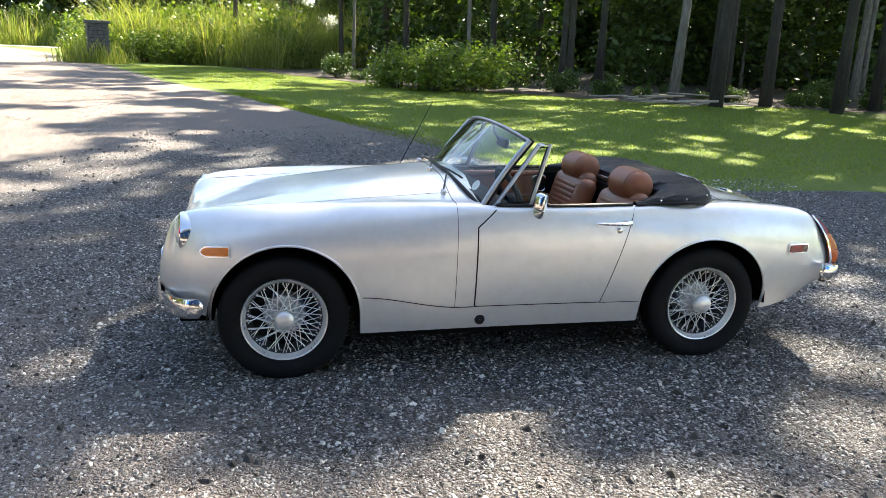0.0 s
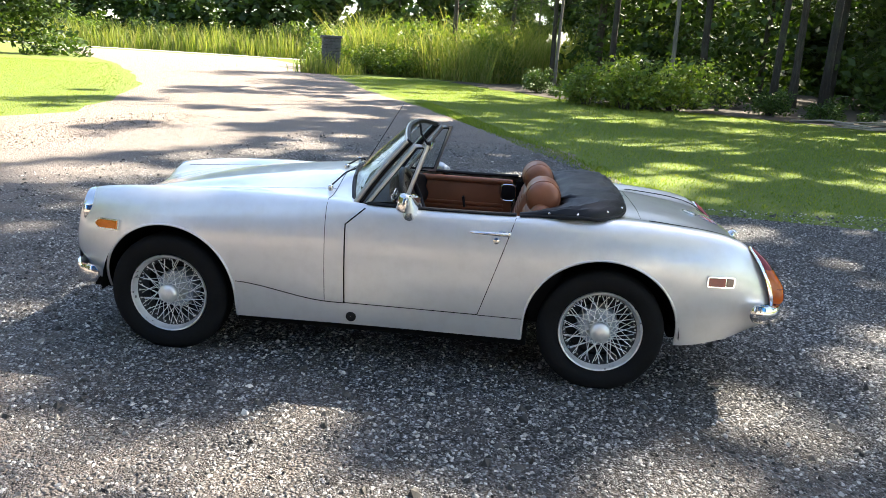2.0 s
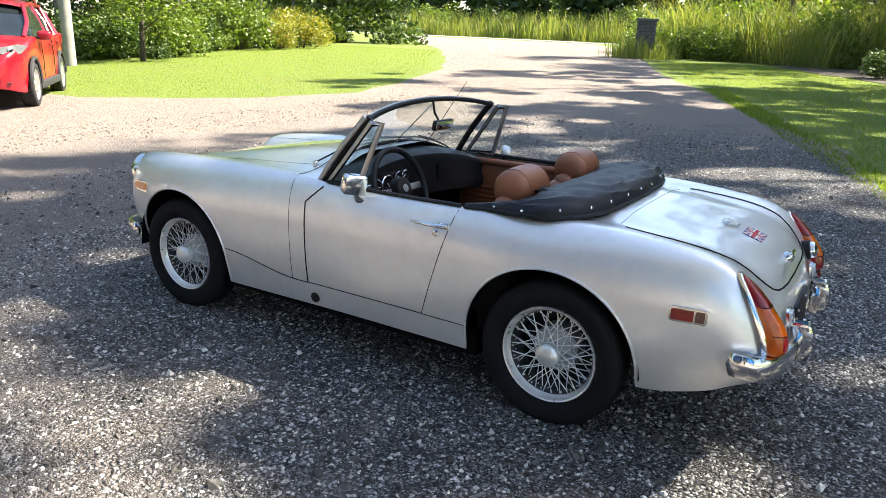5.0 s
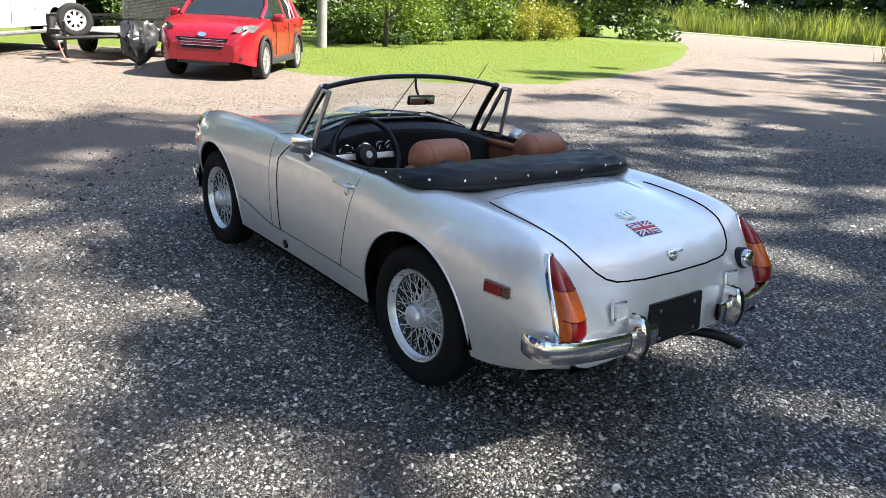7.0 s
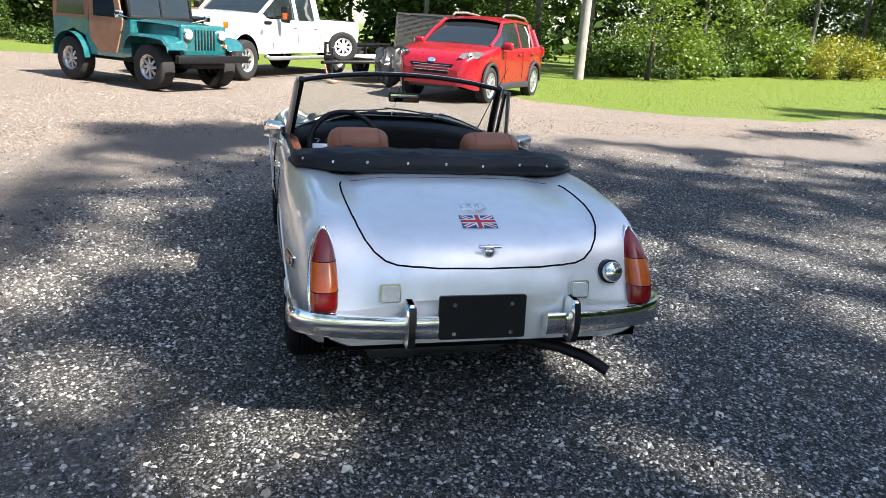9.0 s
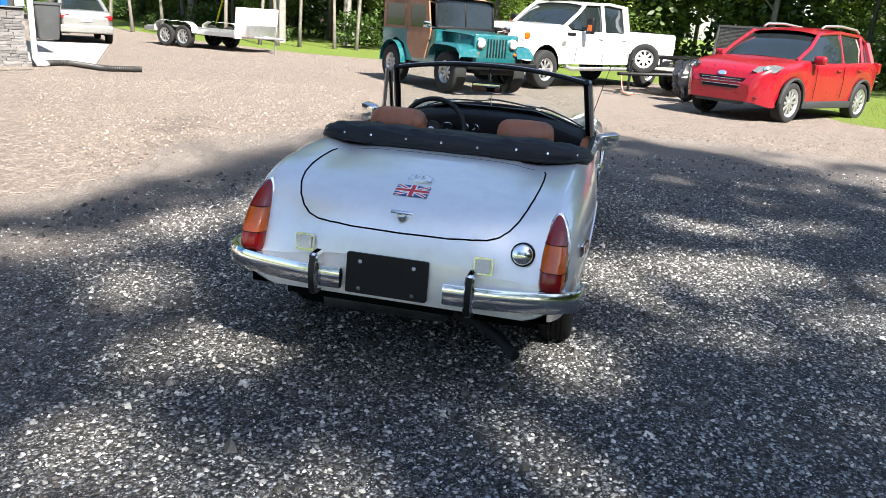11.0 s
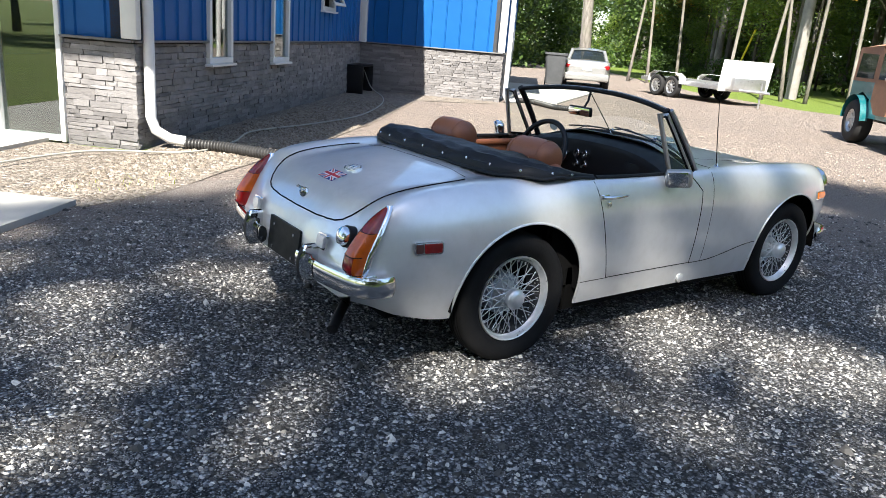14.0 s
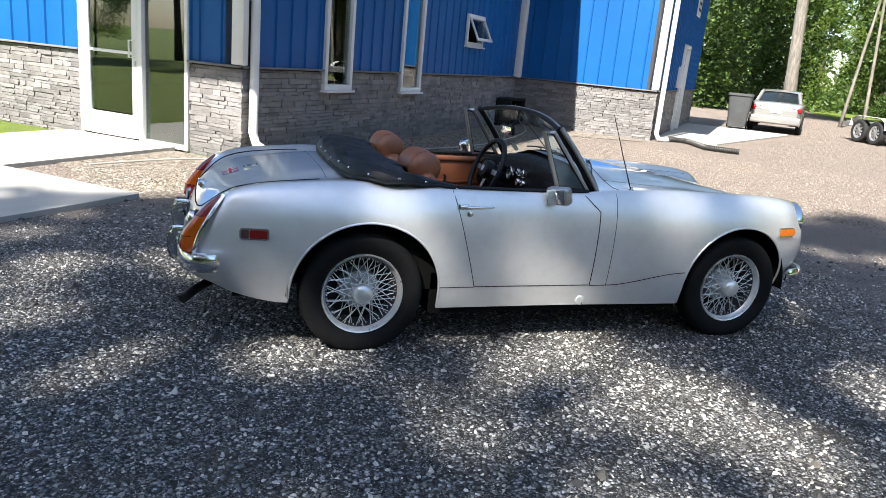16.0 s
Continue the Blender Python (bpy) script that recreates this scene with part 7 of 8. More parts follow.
part("safety_chain", tube(smooth_path([(2.7, 0.05, 0.42), (2.75, 0.2, 0.10), (2.6, 0.35, 0.05)], 6), 0.014, 6), surf("red_plastic", (0.5, 0.06, 0.02), 0.5), tr)
rp = bmesh.new()
mr_ = pose(-1.85, 0, 0.56, 0, -6, 0)
for k in range(49):
    add_box(rp, (0, -0.70 + 0.034 * k, 0.56), (0.010, 0.020, 1.12), 0, mr_)
for k in range(33):
    add_box(rp, (0.006, 0.116, 0.02 + 0.034 * k), (0.010, 1.66, 0.018), 0, mr_)
for y in (-0.72, 0.95):
    add_box(rp, (0, y, 0.56), (0.05, 0.05, 1.14), 0, mr_)
add_box(rp, (0, 0.115, 1.13), (0.05, 1.72, 0.05), 0, mr_)
tagged(part("mesh_ramp", rp, surf("weathered_steel", (0.085, 0.08, 0.075), 0.7, 0.2, 0.3, 8, 0.2), tr, "raised mesh ramp", flat=True), kind="stuff")
sw_ = road_wheel(tr, 1.62, 0.72, 0.33, 0.20, 0.19, M_WHITE, 8, "spare_wheel")
sw_.matrix_basis = pose(1.95, 0.02, 0.80, 0, 0, -50)
for y in (0.98, -0.98):
    road_wheel(tr, -0.5, y, 0.33, 0.20, 0.19, M_WHITE, 8)
    part("mudguard", grid([[(-0.5 + 0.42 * math.cos(math.pi * k / 12), y + q, 0.36 + 0.38 * math.sin(math.pi * k / 12)) for k in range(13)] for q in (-0.12, 0.12)]), M_BLACK, tr)
rngt = np.random.default_rng(3)
rows = []
for k in range(22):
    t = k / 21
    row = []
    for a in np.linspace(0, 2 * math.pi, 44, endpoint=False):
        r_ = 0.34 * (math.sin(math.pi * min(1, 0.30 + 0.72 * (1 - t))) ** 0.6) * (1.0 - 0.25 * t)
        q_ = Vector((math.cos(a) * 2.2, math.sin(a) * 2.2, t * 2.6))
        r_ *= 1 + 0.34 * noise.noise(q_) + 0.22 * abs(noise.noise(q_ * 2.3)) + 0.10 * noise.noise(q_ * 5.5)
        row.append((r_ * math.cos(a) * 0.9 + 0.05 * noise.noise(q_ + Vector((7, 1, 2))), r_ * math.sin(a) * 1.25, 0.01 + 0.84 * t + (0.10 * noise.noise(q_ * 1.3 + Vector((3, 3, 3))) if t > 0.6 else 0)))
    rows.append(row)
tp = part("tarpaulin", grid(rows, loop=True), M_TARP, at=pose(12.55, -2.2, 0.0, 4, 3, 30))
tagged(tp, "crumpled black tarp heaped on the gravel", "tarp")

# white tandem trailer with an upright panel
t2 = thing("flatbed_trailer", "white tandem-axle trailer with an upright front panel", "trailer", pose(17.35, 11.9, 0.0, 0, 0, 257))
bm = bmesh.new()
for y in (0.85, -0.85):
    add_box(bm, (0, y, 0.48), (3.6, 0.10, 0.12))
for x in (-1.75, -0.6, 0.6, 1.75):
    add_box(bm, (x, 0, 0.48), (0.08, 1.7, 0.10))
part("frame", bm, M_ALLOY, t2, flat=True)
part("deck", box((0, 0, 0.55), (3.6, 1.6, 0.04)), M_ALLOY, t2, flat=True)
part("front_panel", box((1.72, 0.1, 1.02), (0.06, 1.9, 0.90), 0.02, pose(0, 0, 0, 0, 6, 0)), M_TRIM, t2, "white upright panel")
part("tool_box", box((1.95, 0, 0.62), (0.4, 1.2, 0.35), 0.02), M_ALLOY, t2)
part("tongue", tube([(1.75, 0.5, 0.45), (2.9, 0, 0.45)], 0.04, 6), M_ALLOY, t2)
part("tongue", tube([(1.75, -0.5, 0.45), (2.9, 0, 0.45)], 0.04, 6), M_ALLOY, t2)
part("jack", tube([(2.6, 0, 0.0), (2.6, 0, 0.7)], 0.03, 8), M_ALLOY, t2)
for y in (1.0, -1.0):
    for x in (-0.75, -0.02):
        road_wheel(t2, x, y, 0.33, 0.2, 0.2, M_ALLOY, 8)
    part("mudguard", grid([[(x, y + q, z) for x, z in ((-1.15, 0.45), (-1.10, 0.66), (-0.9, 0.76), (0.15, 0.76), (0.36, 0.66), (0.40, 0.45))] for q in (-0.13, 0.13)]), M_TRIM, t2)

# wheeled bin with its lid thrown back
bn = thing("wheeled_bin", "dark grey wheeled bin with its lid open", "bin", pose(13.55, 14.55, 0.036, 0, 0, 228))
rows = []
for z, a, b in ((0.06, 0.24, 0.24), (0.10, 0.26, 0.26), (0.95, 0.33, 0.30), (0.96, 0.36, 0.33), (1.02, 0.36, 0.33), (1.02, 0.32, 0.29), (0.5, 0.28, 0.26)):
    rows.append([(x * 2 * b, y * 2 * a, z) for x, y in rounded(1.0, 1.0, 0.12)])
part("tub", grid(rows, loop=True), M_PLASTIC, bn)
part("bottom", box((0, 0, 0.09), (0.46, 0.46, 0.02)), M_PLASTIC, bn, flat=True)
part("lid", box((0, 0, 0.27), (0.05, 0.66, 0.54), 0.02, pose(-0.36, 0, 1.0, 0, -150, 0)), M_PLASTIC, bn, "open lid")
for y in (0.27, -0.27):
    part("wheel", lathe([(0.12, -0.02), (0.12, 0.02), (0.05, 0.025), (0.001, 0.025)], 20, m=pose(-0.26, y, 0.12)), M_BLACK, bn)

# stone gate pillar by the drive, pole, guy guard, fallen branches
px, py = 8.75, -31.9
pz = ground_z(px, py)
gp_ = thing("gate_pillar", "dark stone gate pillar overgrown with weeds", "pillar", pose(px, py, pz - 0.05, 0, 0, 18))
rngp = np.random.default_rng(8)
part("core", box((0, 0, 0.85), (0.76, 0.76, 1.7)), M_MORTAR, gp_, flat=True)
for k in range(11):
    z = 0.02 + 0.152 * k
    for f in range(4):
        rot = pose(0, 0, 0, 0, 0, 90 * f)
        c = -0.41
        while c < 0.40:
            w = min(rngp.uniform(0.18, 0.34), 0.41 - c)
            part("stone", box((c + w / 2, 0.40, z + 0.07), (w - 0.015, 0.06 + 0.02 * rngp.random(), 0.135), 0.012, rot, 1), M_STONEDARK, gp_)
            c += w
part("cap", box((0, 0, 1.75), (1.0, 1.0, 0.12), 0.02), M_STONEDARK, gp_, "flat capstone")


def pole(x, y, h, r, label):
    ob = part("utility_pole", tube([(x, y, ground_z(x, y) - 0.3), (x + 0.02, y, h)], [r, r * 0.75], 12), bark_pole)
    return tagged(ob, label, "pole")


bark_pole = surf("weathered_pole", (0.23, 0.215, 0.195), 0.9, 0, 0.25, 4, 0.5, 40)
pole(17.72, -9.15, 9.0, 0.16, "grey weathered utility pole in the grass")
pole(24.6, 12.9, 9.0, 0.22, "grey weathered utility pole at the wood edge")
pole(27.2, 11.0, 9.0, 0.18, "grey weathered utility pole at the wood edge")
gy_ = part("guy_guard", tube([(27.5, 17.6, 0.05), (26.9, 16.4, 2.6)], 0.045, 8), surf("yellow_plastic", (0.62, 0.50, 0.02), 0.5))
tagged(gy_, "yellow plastic guy-wire guard", "guy guard")
rb = np.random.default_rng(12)
for k in range(9):
    x, y, a = -10.3 + rb.normal() * 1.3, -15.6 + rb.normal() * 0.35, rb.normal() * 0.35 + 0.25
    L = rb.uniform(1.4, 3.2)
    z = ground_z(x, y)
    pts = [(x + L * (t - 0.5) * math.cos(a) + 0.06 * rb.normal(), y + L * (t - 0.5) * math.sin(a) + 0.06 * rb.normal(), z + 0.05 + 0.05 * k * 0.5 + 0.05 * rb.random()) for t in np.linspace(0, 1, 6)]
    br = part("fallen_branch", tube(pts, [0.035, 0.032, 0.028, 0.024, 0.018, 0.01], 6), M_WOODGREY)
    tagged(br, "bare grey fallen branch on the grass", "branch", "brush pile")

# ---------------------------------------------------------------- trees and undergrowth
GREENS = [(0.016, 0.036, 0.006), (0.03, 0.062, 0.009), (0.045, 0.088, 0.013), (0.075, 0.125, 0.020), (0.04, 0.078, 0.012)]
M_LEAF = leafy("green_leaves", GREENS, 0.55, 0.22)
M_LEAFLIGHT = leafy("light_leaves", [(0.05, 0.095, 0.014), (0.10, 0.16, 0.025), (0.15, 0.20, 0.04), (0.09, 0.14, 0.02)])
M_LEAFGOLD = leafy("golden_leaves", [(0.09, 0.12, 0.02), (0.18, 0.19, 0.03), (0.27, 0.23, 0.035), (0.12, 0.16, 0.03)])
M_LEAFAUTUMN = leafy("turning_leaves", [(0.10, 0.11, 0.02), (0.28, 0.19, 0.03), (0.34, 0.20, 0.03), (0.09, 0.12, 0.02)])
M_REED = leafy("reed_blades", [(0.09, 0.14, 0.025), (0.17, 0.22, 0.045), (0.25, 0.27, 0.08), (0.32, 0.29, 0.15)], 0.6, 0.4)
# Green reeds, their colour darkened too for the part shade they stand in
M_REEDSHADED = leafy("green_reeds", [(0.035, 0.065, 0.012), (0.07, 0.11, 0.02), (0.11, 0.15, 0.035), (0.16, 0.17, 0.06)], 0.6, 0.25)
M_GRASSBLADE = leafy("grass_blades", [(0.075, 0.125, 0.009), (0.125, 0.19, 0.014), (0.19, 0.25, 0.024), (0.25, 0.26, 0.05)], 0.75, 0.45)


def bark(name, a, b):
    m, nt, bs = material(name)
    v = coords(nt)
    mp = node(nt, "ShaderNodeMapping")
    mp.inputs["Scale"].default_value = (14, 14, 2.2)
    nt.links.new(v, mp.inputs["Vector"])
    n1 = noise_of(nt, mp.outputs[0], 1.0, 6.0, 0.7)
    n2 = noise_of(nt, v, 1.1, 4.0)
    c = ramp(nt, n1, [(0.3, tuple(x * 0.45 for x in a)), (0.55, a), (0.8, b)])
    c = mixc(nt, ramp(nt, n2, [(0.5, (0, 0, 0)), (0.75, (0.45, 0.45, 0.45))]), c, (0.09, 0.11, 0.05))
    nt.links.new(c, bs.inputs["Base Color"])
    bs.inputs["Roughness"].default_value = 0.95
    bump_to(nt, bs, n1, 0.9, 0.03)
    return m


M_BARK = bark("grey_bark", (0.16, 0.145, 0.125), (0.30, 0.28, 0.25))
# Bark colour darkened so that trunks in the sun look shaded
M_BARKSHADE = bark("deep_brown_bark", (0.035, 0.029, 0.023), (0.07, 0.06, 0.05))
M_BARKDARK = bark("dark_bark", (0.07, 0.058, 0.045), (0.13, 0.11, 0.09))


def leaf_mesh(centres, count, size, rng, flat=0.35):
    """Many small leaves round clump centres: (x, y, z, radius)."""
    n = len(centres)
    c = np.array(centres, float)
    idx = rng.integers(0, n, count)
    d = rng.normal(size=(count, 3))
    d /= np.linalg.norm(d, axis=1)[:, None]
    rad = c[idx, 3] * rng.random(count) ** 0.45
    p = c[idx, :3] + d * rad[:, None] * np.array([1, 1, 0.75])
    a = rng.normal(size=(count, 3))
    a[:, 2] *= flat
    a /= np.linalg.norm(a, axis=1)[:, None]
    b = np.cross(a, rng.normal(size=(count, 3)))
    b /= np.linalg.norm(b, axis=1)[:, None]
    L = size * (0.6 + 0.8 * rng.random(count))[:, None]
    W = L * (0.42 + 0.25 * rng.random(count))[:, None]
    v = np.stack([p - a * L * 0.5, p + b * W * 0.5 + a * L * 0.05, p + a * L * 0.55, p - b * W * 0.5 + a * L * 0.05], axis=1).reshape(-1, 3)
    f = np.arange(count * 4).reshape(-1, 4)
    me = bpy.data.meshes.new("leaves")
    me.from_pydata(v.tolist(), [], f.tolist())
    return me


def limbs(bm, rng, base, top, r0, r1, count, reach, z_from, n=9, wig=0.25):
    """A bent tapered trunk with tapered limbs; gives the limb ends."""
    base, top = Vector(base), Vector(top)
    pts, k = [], 10
    off = Vector((0, 0, 0))
    for i in range(k + 1):
        t = i / k
        off += Vector((rng.normal(), rng.normal(), 0)) * wig * 0.25
        pts.append(base.lerp(top, t) + off * t)
    rs = [r0 * (1 - t) ** 0.8 + r1 * t + (0.35 * r0 * max(0, 1 - t * 14)) for t in np.linspace(0, 1, k + 1)]
    add_tube(bm, pts, rs, n)
    ends = [pts[-1]]
    for i in range(count):
        t = z_from + (0.97 - z_from) * (i + rng.random() * 0.7) / count
        q = t * k
        p = pts[int(q)].lerp(pts[min(k, int(q) + 1)], q - int(q))
        a = rng.random() * 2 * math.pi
        ln = reach * (0.55 + 0.5 * rng.random()) * (1.1 - 0.55 * t)
        d = Vector((math.cos(a), math.sin(a), 0.25 + 0.5 * rng.random()))
        mid = p + d * ln * 0.5 + Vector((0, 0, ln * 0.08))
        end = p + d * ln + Vector((0, 0, ln * 0.16 * rng.normal()))
        rr = max(0.018, r0 * 0.34 * (1 - t * 0.7))
        add_tube(bm, [p, mid, end], [rr, rr * 0.6, rr * 0.22], 5)
        ends += [end, mid.lerp(end, 0.4)]
        for q2 in range(2):
            a2 = a + rng.normal() * 0.9
            e2 = mid + Vector((math.cos(a2), math.sin(a2), 0.3 * rng.normal())) * ln * 0.45
            add_tube(bm, [mid, e2], [rr * 0.45, rr * 0.15], 4)
            ends.append(e2)
    return ends


def tree_kind(seed, height, r0, crown_from, reach, leaves, size, clump, mat, barkmat, lean=0.3, boughs=0):
    """Trunk and crown meshes of one kind of tree, standing at 0, 0."""
    rng = np.random.default_rng(seed)
    bm = bmesh.new()
    ends = limbs(bm, rng, (0, 0, -0.4), (rng.normal() * lean, rng.normal() * lean, height), r0, r0 * 0.12, boughs or int(12 + height * 0.5), reach, crown_from)
    t = bpy.data.meshes.new("trunk")
    bm.normal_update()
    bm.to_mesh(t)
    bm.free()
    t.polygons.foreach_set("use_smooth", [True] * len(t.polygons))
    t.materials.append(barkmat)
    cl = [(e.x, e.y, e.z, clump * (0.6 + 0.7 * rng.random())) for e in ends]
    c = leaf_mesh(cl, leaves, size, rng)
    c.materials.append(mat)
    return t, c


def plant(name, kind, x, y, rot, scale, label, category, group="", tilt=0.0):
    t = thing(name, label, category, pose(x, y, ground_z(x, y), tilt, 0, rot) @ Matrix.Scale(scale, 4), group)
    for nm, me in zip(("trunk", "crown"), kind):
        ob = new(nm, me)
        ob.parent = t
    return t


KINDS = [tree_kind(11, 23, 0.24, 0.34, 4.6, 22000, 0.17, 1.35, M_LEAF, M_BARK), tree_kind(12, 20, 0.20, 0.25, 4.2, 21000, 0.16, 1.3, M_LEAF, M_BARKDARK),
         tree_kind(13, 25, 0.28, 0.38, 5.2, 24000, 0.18, 1.5, M_LEAF, M_BARKDARK), tree_kind(14, 17, 0.14, 0.16, 3.4, 18000, 0.15, 1.15, M_LEAFLIGHT, M_BARK),
         tree_kind(15, 13, 0.10, 0.10, 2.8, 15000, 0.14, 1.0, M_LEAFLIGHT, M_BARKDARK)]
EDGE = [tree_kind(21, 25, 0.135, 0.45, 5.0, 7400, 0.26, 0.60, M_LEAF, M_BARK, boughs=13), tree_kind(22, 25, 0.15, 0.42, 5.2, 7400, 0.26, 0.60, M_LEAF, M_BARKSHADE, boughs=13)]
M_BARKPALE = bark("pale_bark", (0.20, 0.18, 0.155), (0.32, 0.30, 0.27))
OAK = tree_kind(41, 22, 0.25, 0.38, 4.2, 14000, 0.18, 1.2, M_LEAF, M_BARKPALE, 1.6)
BIRCH = tree_kind(42, 16, 0.065, 0.45, 2.6, 7000, 0.16, 0.9, M_LEAFLIGHT, M_BARKPALE, 1.2)
AUTUMN = tree_kind(16, 14, 0.13, 0.2, 3.0, 14000, 0.14, 1.1, M_LEAFAUTUMN, M_BARK)


def bush_kind(seed, w, h, leaves, size, mat):
    rng = np.random.default_rng(seed)
    bm = bmesh.new()
    cl = []
    for k in range(9):
        a, r = rng.random() * 6.28, w * 0.42 * rng.random() ** 0.5
        hh = h * (0.55 + 0.45 * rng.random())
        e = Vector((r * math.cos(a), r * math.sin(a), hh * 0.75))
        add_tube(bm, [(0.1 * math.cos(a), 0.1 * math.sin(a), -0.1), e * 0.5, e], [0.022, 0.014, 0.006], 4)
        cl += [(e.x, e.y, e.z, w * 0.24), (e.x * 1.15, e.y * 1.15, e.z * 0.45, w * 0.26), (e.x * 0.6, e.y * 0.6, e.z * 0.6, w * 0.25)]
    t = bpy.data.meshes.new("stems")
    bm.to_mesh(t)
    bm.free()
    t.materials.append(M_BARKDARK)
    c = leaf_mesh(cl, leaves, size, rng, 0.7)
    c.materials.append(mat)
    return t, c


BUSHES = [bush_kind(31, 2.2, 1.7, 2600, 0.15, M_LEAF), bush_kind(32, 2.6, 2.4, 3000, 0.17, M_LEAFLIGHT), bush_kind(33, 1.6, 1.1, 1800, 0.12, M_LEAF)]
GOLD = bush_kind(34, 2.0, 2.0, 2600, 0.12, M_LEAFGOLD)
PALEBUSH = bush_kind(35, 2.4, 1.7, 3200, 0.13, M_LEAFLIGHT)

rng = np.random.default_rng(5)
TREE_LABEL, BUSH_LABEL = "tall leafy tree at the edge of the woods", "dense green shrub under the trees"
# trees that stand plainly at the edge of the lawn
for x, y, k, s, tl in ((-10.6, -25.1, 1, 0.75, 0), (-14.6, -21.0, 1, 0.85, 0), (3.0, -34.0, 1, 0.7, 0)):
    plant("tree", KINDS[k], x, y, rng.random() * 360, s, TREE_LABEL, "tree", "trees of the woods", tl)
def sun_cut(crown, m, r):
    """Crown less the leaves that block chosen sun patches, its tree standing at m."""
    co = np.empty(len(crown.vertices) * 3)
    crown.vertices.foreach_get("co", co)
    quads = co.reshape(-1, 4, 3)
    mm = np.array(m)
    p = quads.mean(1) @ mm[:3, :3].T + mm[:3, 3]
    far = (p[:, 2] - 0.02) / SUN_DIR.z
    gx, gy = p[:, 0] - SUN_DIR.x * far, p[:, 1] - SUN_DIR.y * far
    keep = np.ones(len(p), bool)
    wob = 1 + 0.30 * r.normal(size=len(p))
    for cx, cy, a, b in SUN_PATCH_CUTS + [(*q, w, w) for q, w in PINHOLES]:
        keep &= ((gx - cx) / a) ** 2 + ((gy - cy) / b) ** 2 > 1.2 * wob
    quads = quads[keep]
    me = bpy.data.meshes.new("leaves")
    me.from_pydata(quads.reshape(-1, 3).tolist(), [], np.arange(len(quads) * 4).reshape(-1, 4).tolist())
    me.materials.append(M_LEAF)
    return me


rp_ = np.random.default_rng(17)
# Small random sun spots, cut through the crowns in the same way
PINHOLES = [((rp_.uniform(-4.0, 4.5), rp_.uniform(-6.0, 2.4)), rp_.uniform(0.12, 0.24)) for k in range(110)]
PINHOLES += [((rp_.uniform(-0.8, 3.6), rp_.uniform(-4.2, -1.2)), rp_.uniform(0.16, 0.30)) for k in range(34)]
PINHOLES += [((rp_.uniform(-7.0, -0.5), rp_.uniform(-14.0, -5.5)), rp_.uniform(0.22, 0.5)) for k in range(26)]
PINHOLES += [((rp_.uniform(2.0, 8.0), rp_.uniform(-13.0, -4.0)), rp_.uniform(0.25, 0.55)) for k in range(22)]
for x, y, k, s, turn in SHADE_TREES:
    t = plant("tree", EDGE[k], x, y, turn, s, TREE_LABEL, "tree", "trees of the woods", -2 if x == -10.9 else 0)
    for ob in t.children:
        if ob.name.startswith("crown"):
            ob.data = sun_cut(EDGE[k][1], t.matrix_basis, rp_)
n = 0
while n < 60:
    x, y = rng.uniform(-42, 4), rng.uniform(-52, -14)
    if math.hypot(x + 13, y + 16) < 7 or y > -19.5 - 0.75 * max(0, x + 12) * 0.9 or y > -0.55 * (x + 18) - 15.5 and x < -12:
        continue
    plant("tree", KINDS[int(rng.integers(0, 5))], x, y, rng.random() * 360, rng.uniform(0.5, 0.75), TREE_LABEL, "tree", "trees of the woods")
    n += 1
for k in range(22):
    t = k / 21
    x = -22 + 20.5 * t + rng.normal() * 0.5
    y = np.interp(x, [-22, -14.5, -10, -6.5, -3.4, -1, 2.2, 4], [-12.5, -16.4, -17.6, -19.6, -20.6, -23.6, -29.5, -36]) - abs(rng.normal()) * 1.4
    plant("shrub", BUSHES[int(rng.integers(0, 2)) * 2], x, y, rng.random() * 360, rng.uniform(0.3, 0.7), BUSH_LABEL, "shrub", "undergrowth of the woods")
for x, y, s in ((-3.7, -18.9, 1.0), (-5.2, -19.4, 1.0), (-2.6, -19.9, 0.85)):
    plant("shrub", PALEBUSH, x, y, rng.random() * 360, s, "pale sunlit shrub at the edge of the lawn", "shrub")
# woods behind the parked vehicles and the far yard
n = 0
while n < 84:
    x, y = rng.uniform(19, 58), rng.uniform(-14, 60)
    edge = np.interp(y, [-14, -8, 0, 8, 14, 22, 40, 60], [17, 20, 22.5, 21.5, 24, 30, 44, 56])
    if x < edge + rng.random() * 2 or x > edge + 24:
        continue
    k = AUTUMN if (n % 13 == 5) else KINDS[int(rng.integers(0, 5))]
    plant("tree", k, x, y, rng.random() * 360, rng.uniform(0.6, 0.95), TREE_LABEL, "tree", "trees behind the yard")
    n += 1
for k in range(30):
    y = -13 + 60 * k / 29
    x = np.interp(y, [-14, -8, 0, 8, 14, 22, 40, 60], [17.5, 20.5, 22.5, 21.0, 24, 30, 44, 56]) + abs(rng.normal()) * 2.2
    plant("shrub", BUSHES[int(rng.integers(0, 2)) * 2], x, y, rng.random() * 360, rng.uniform(0.45, 1.1), BUSH_LABEL, "shrub", "undergrowth behind the yard")
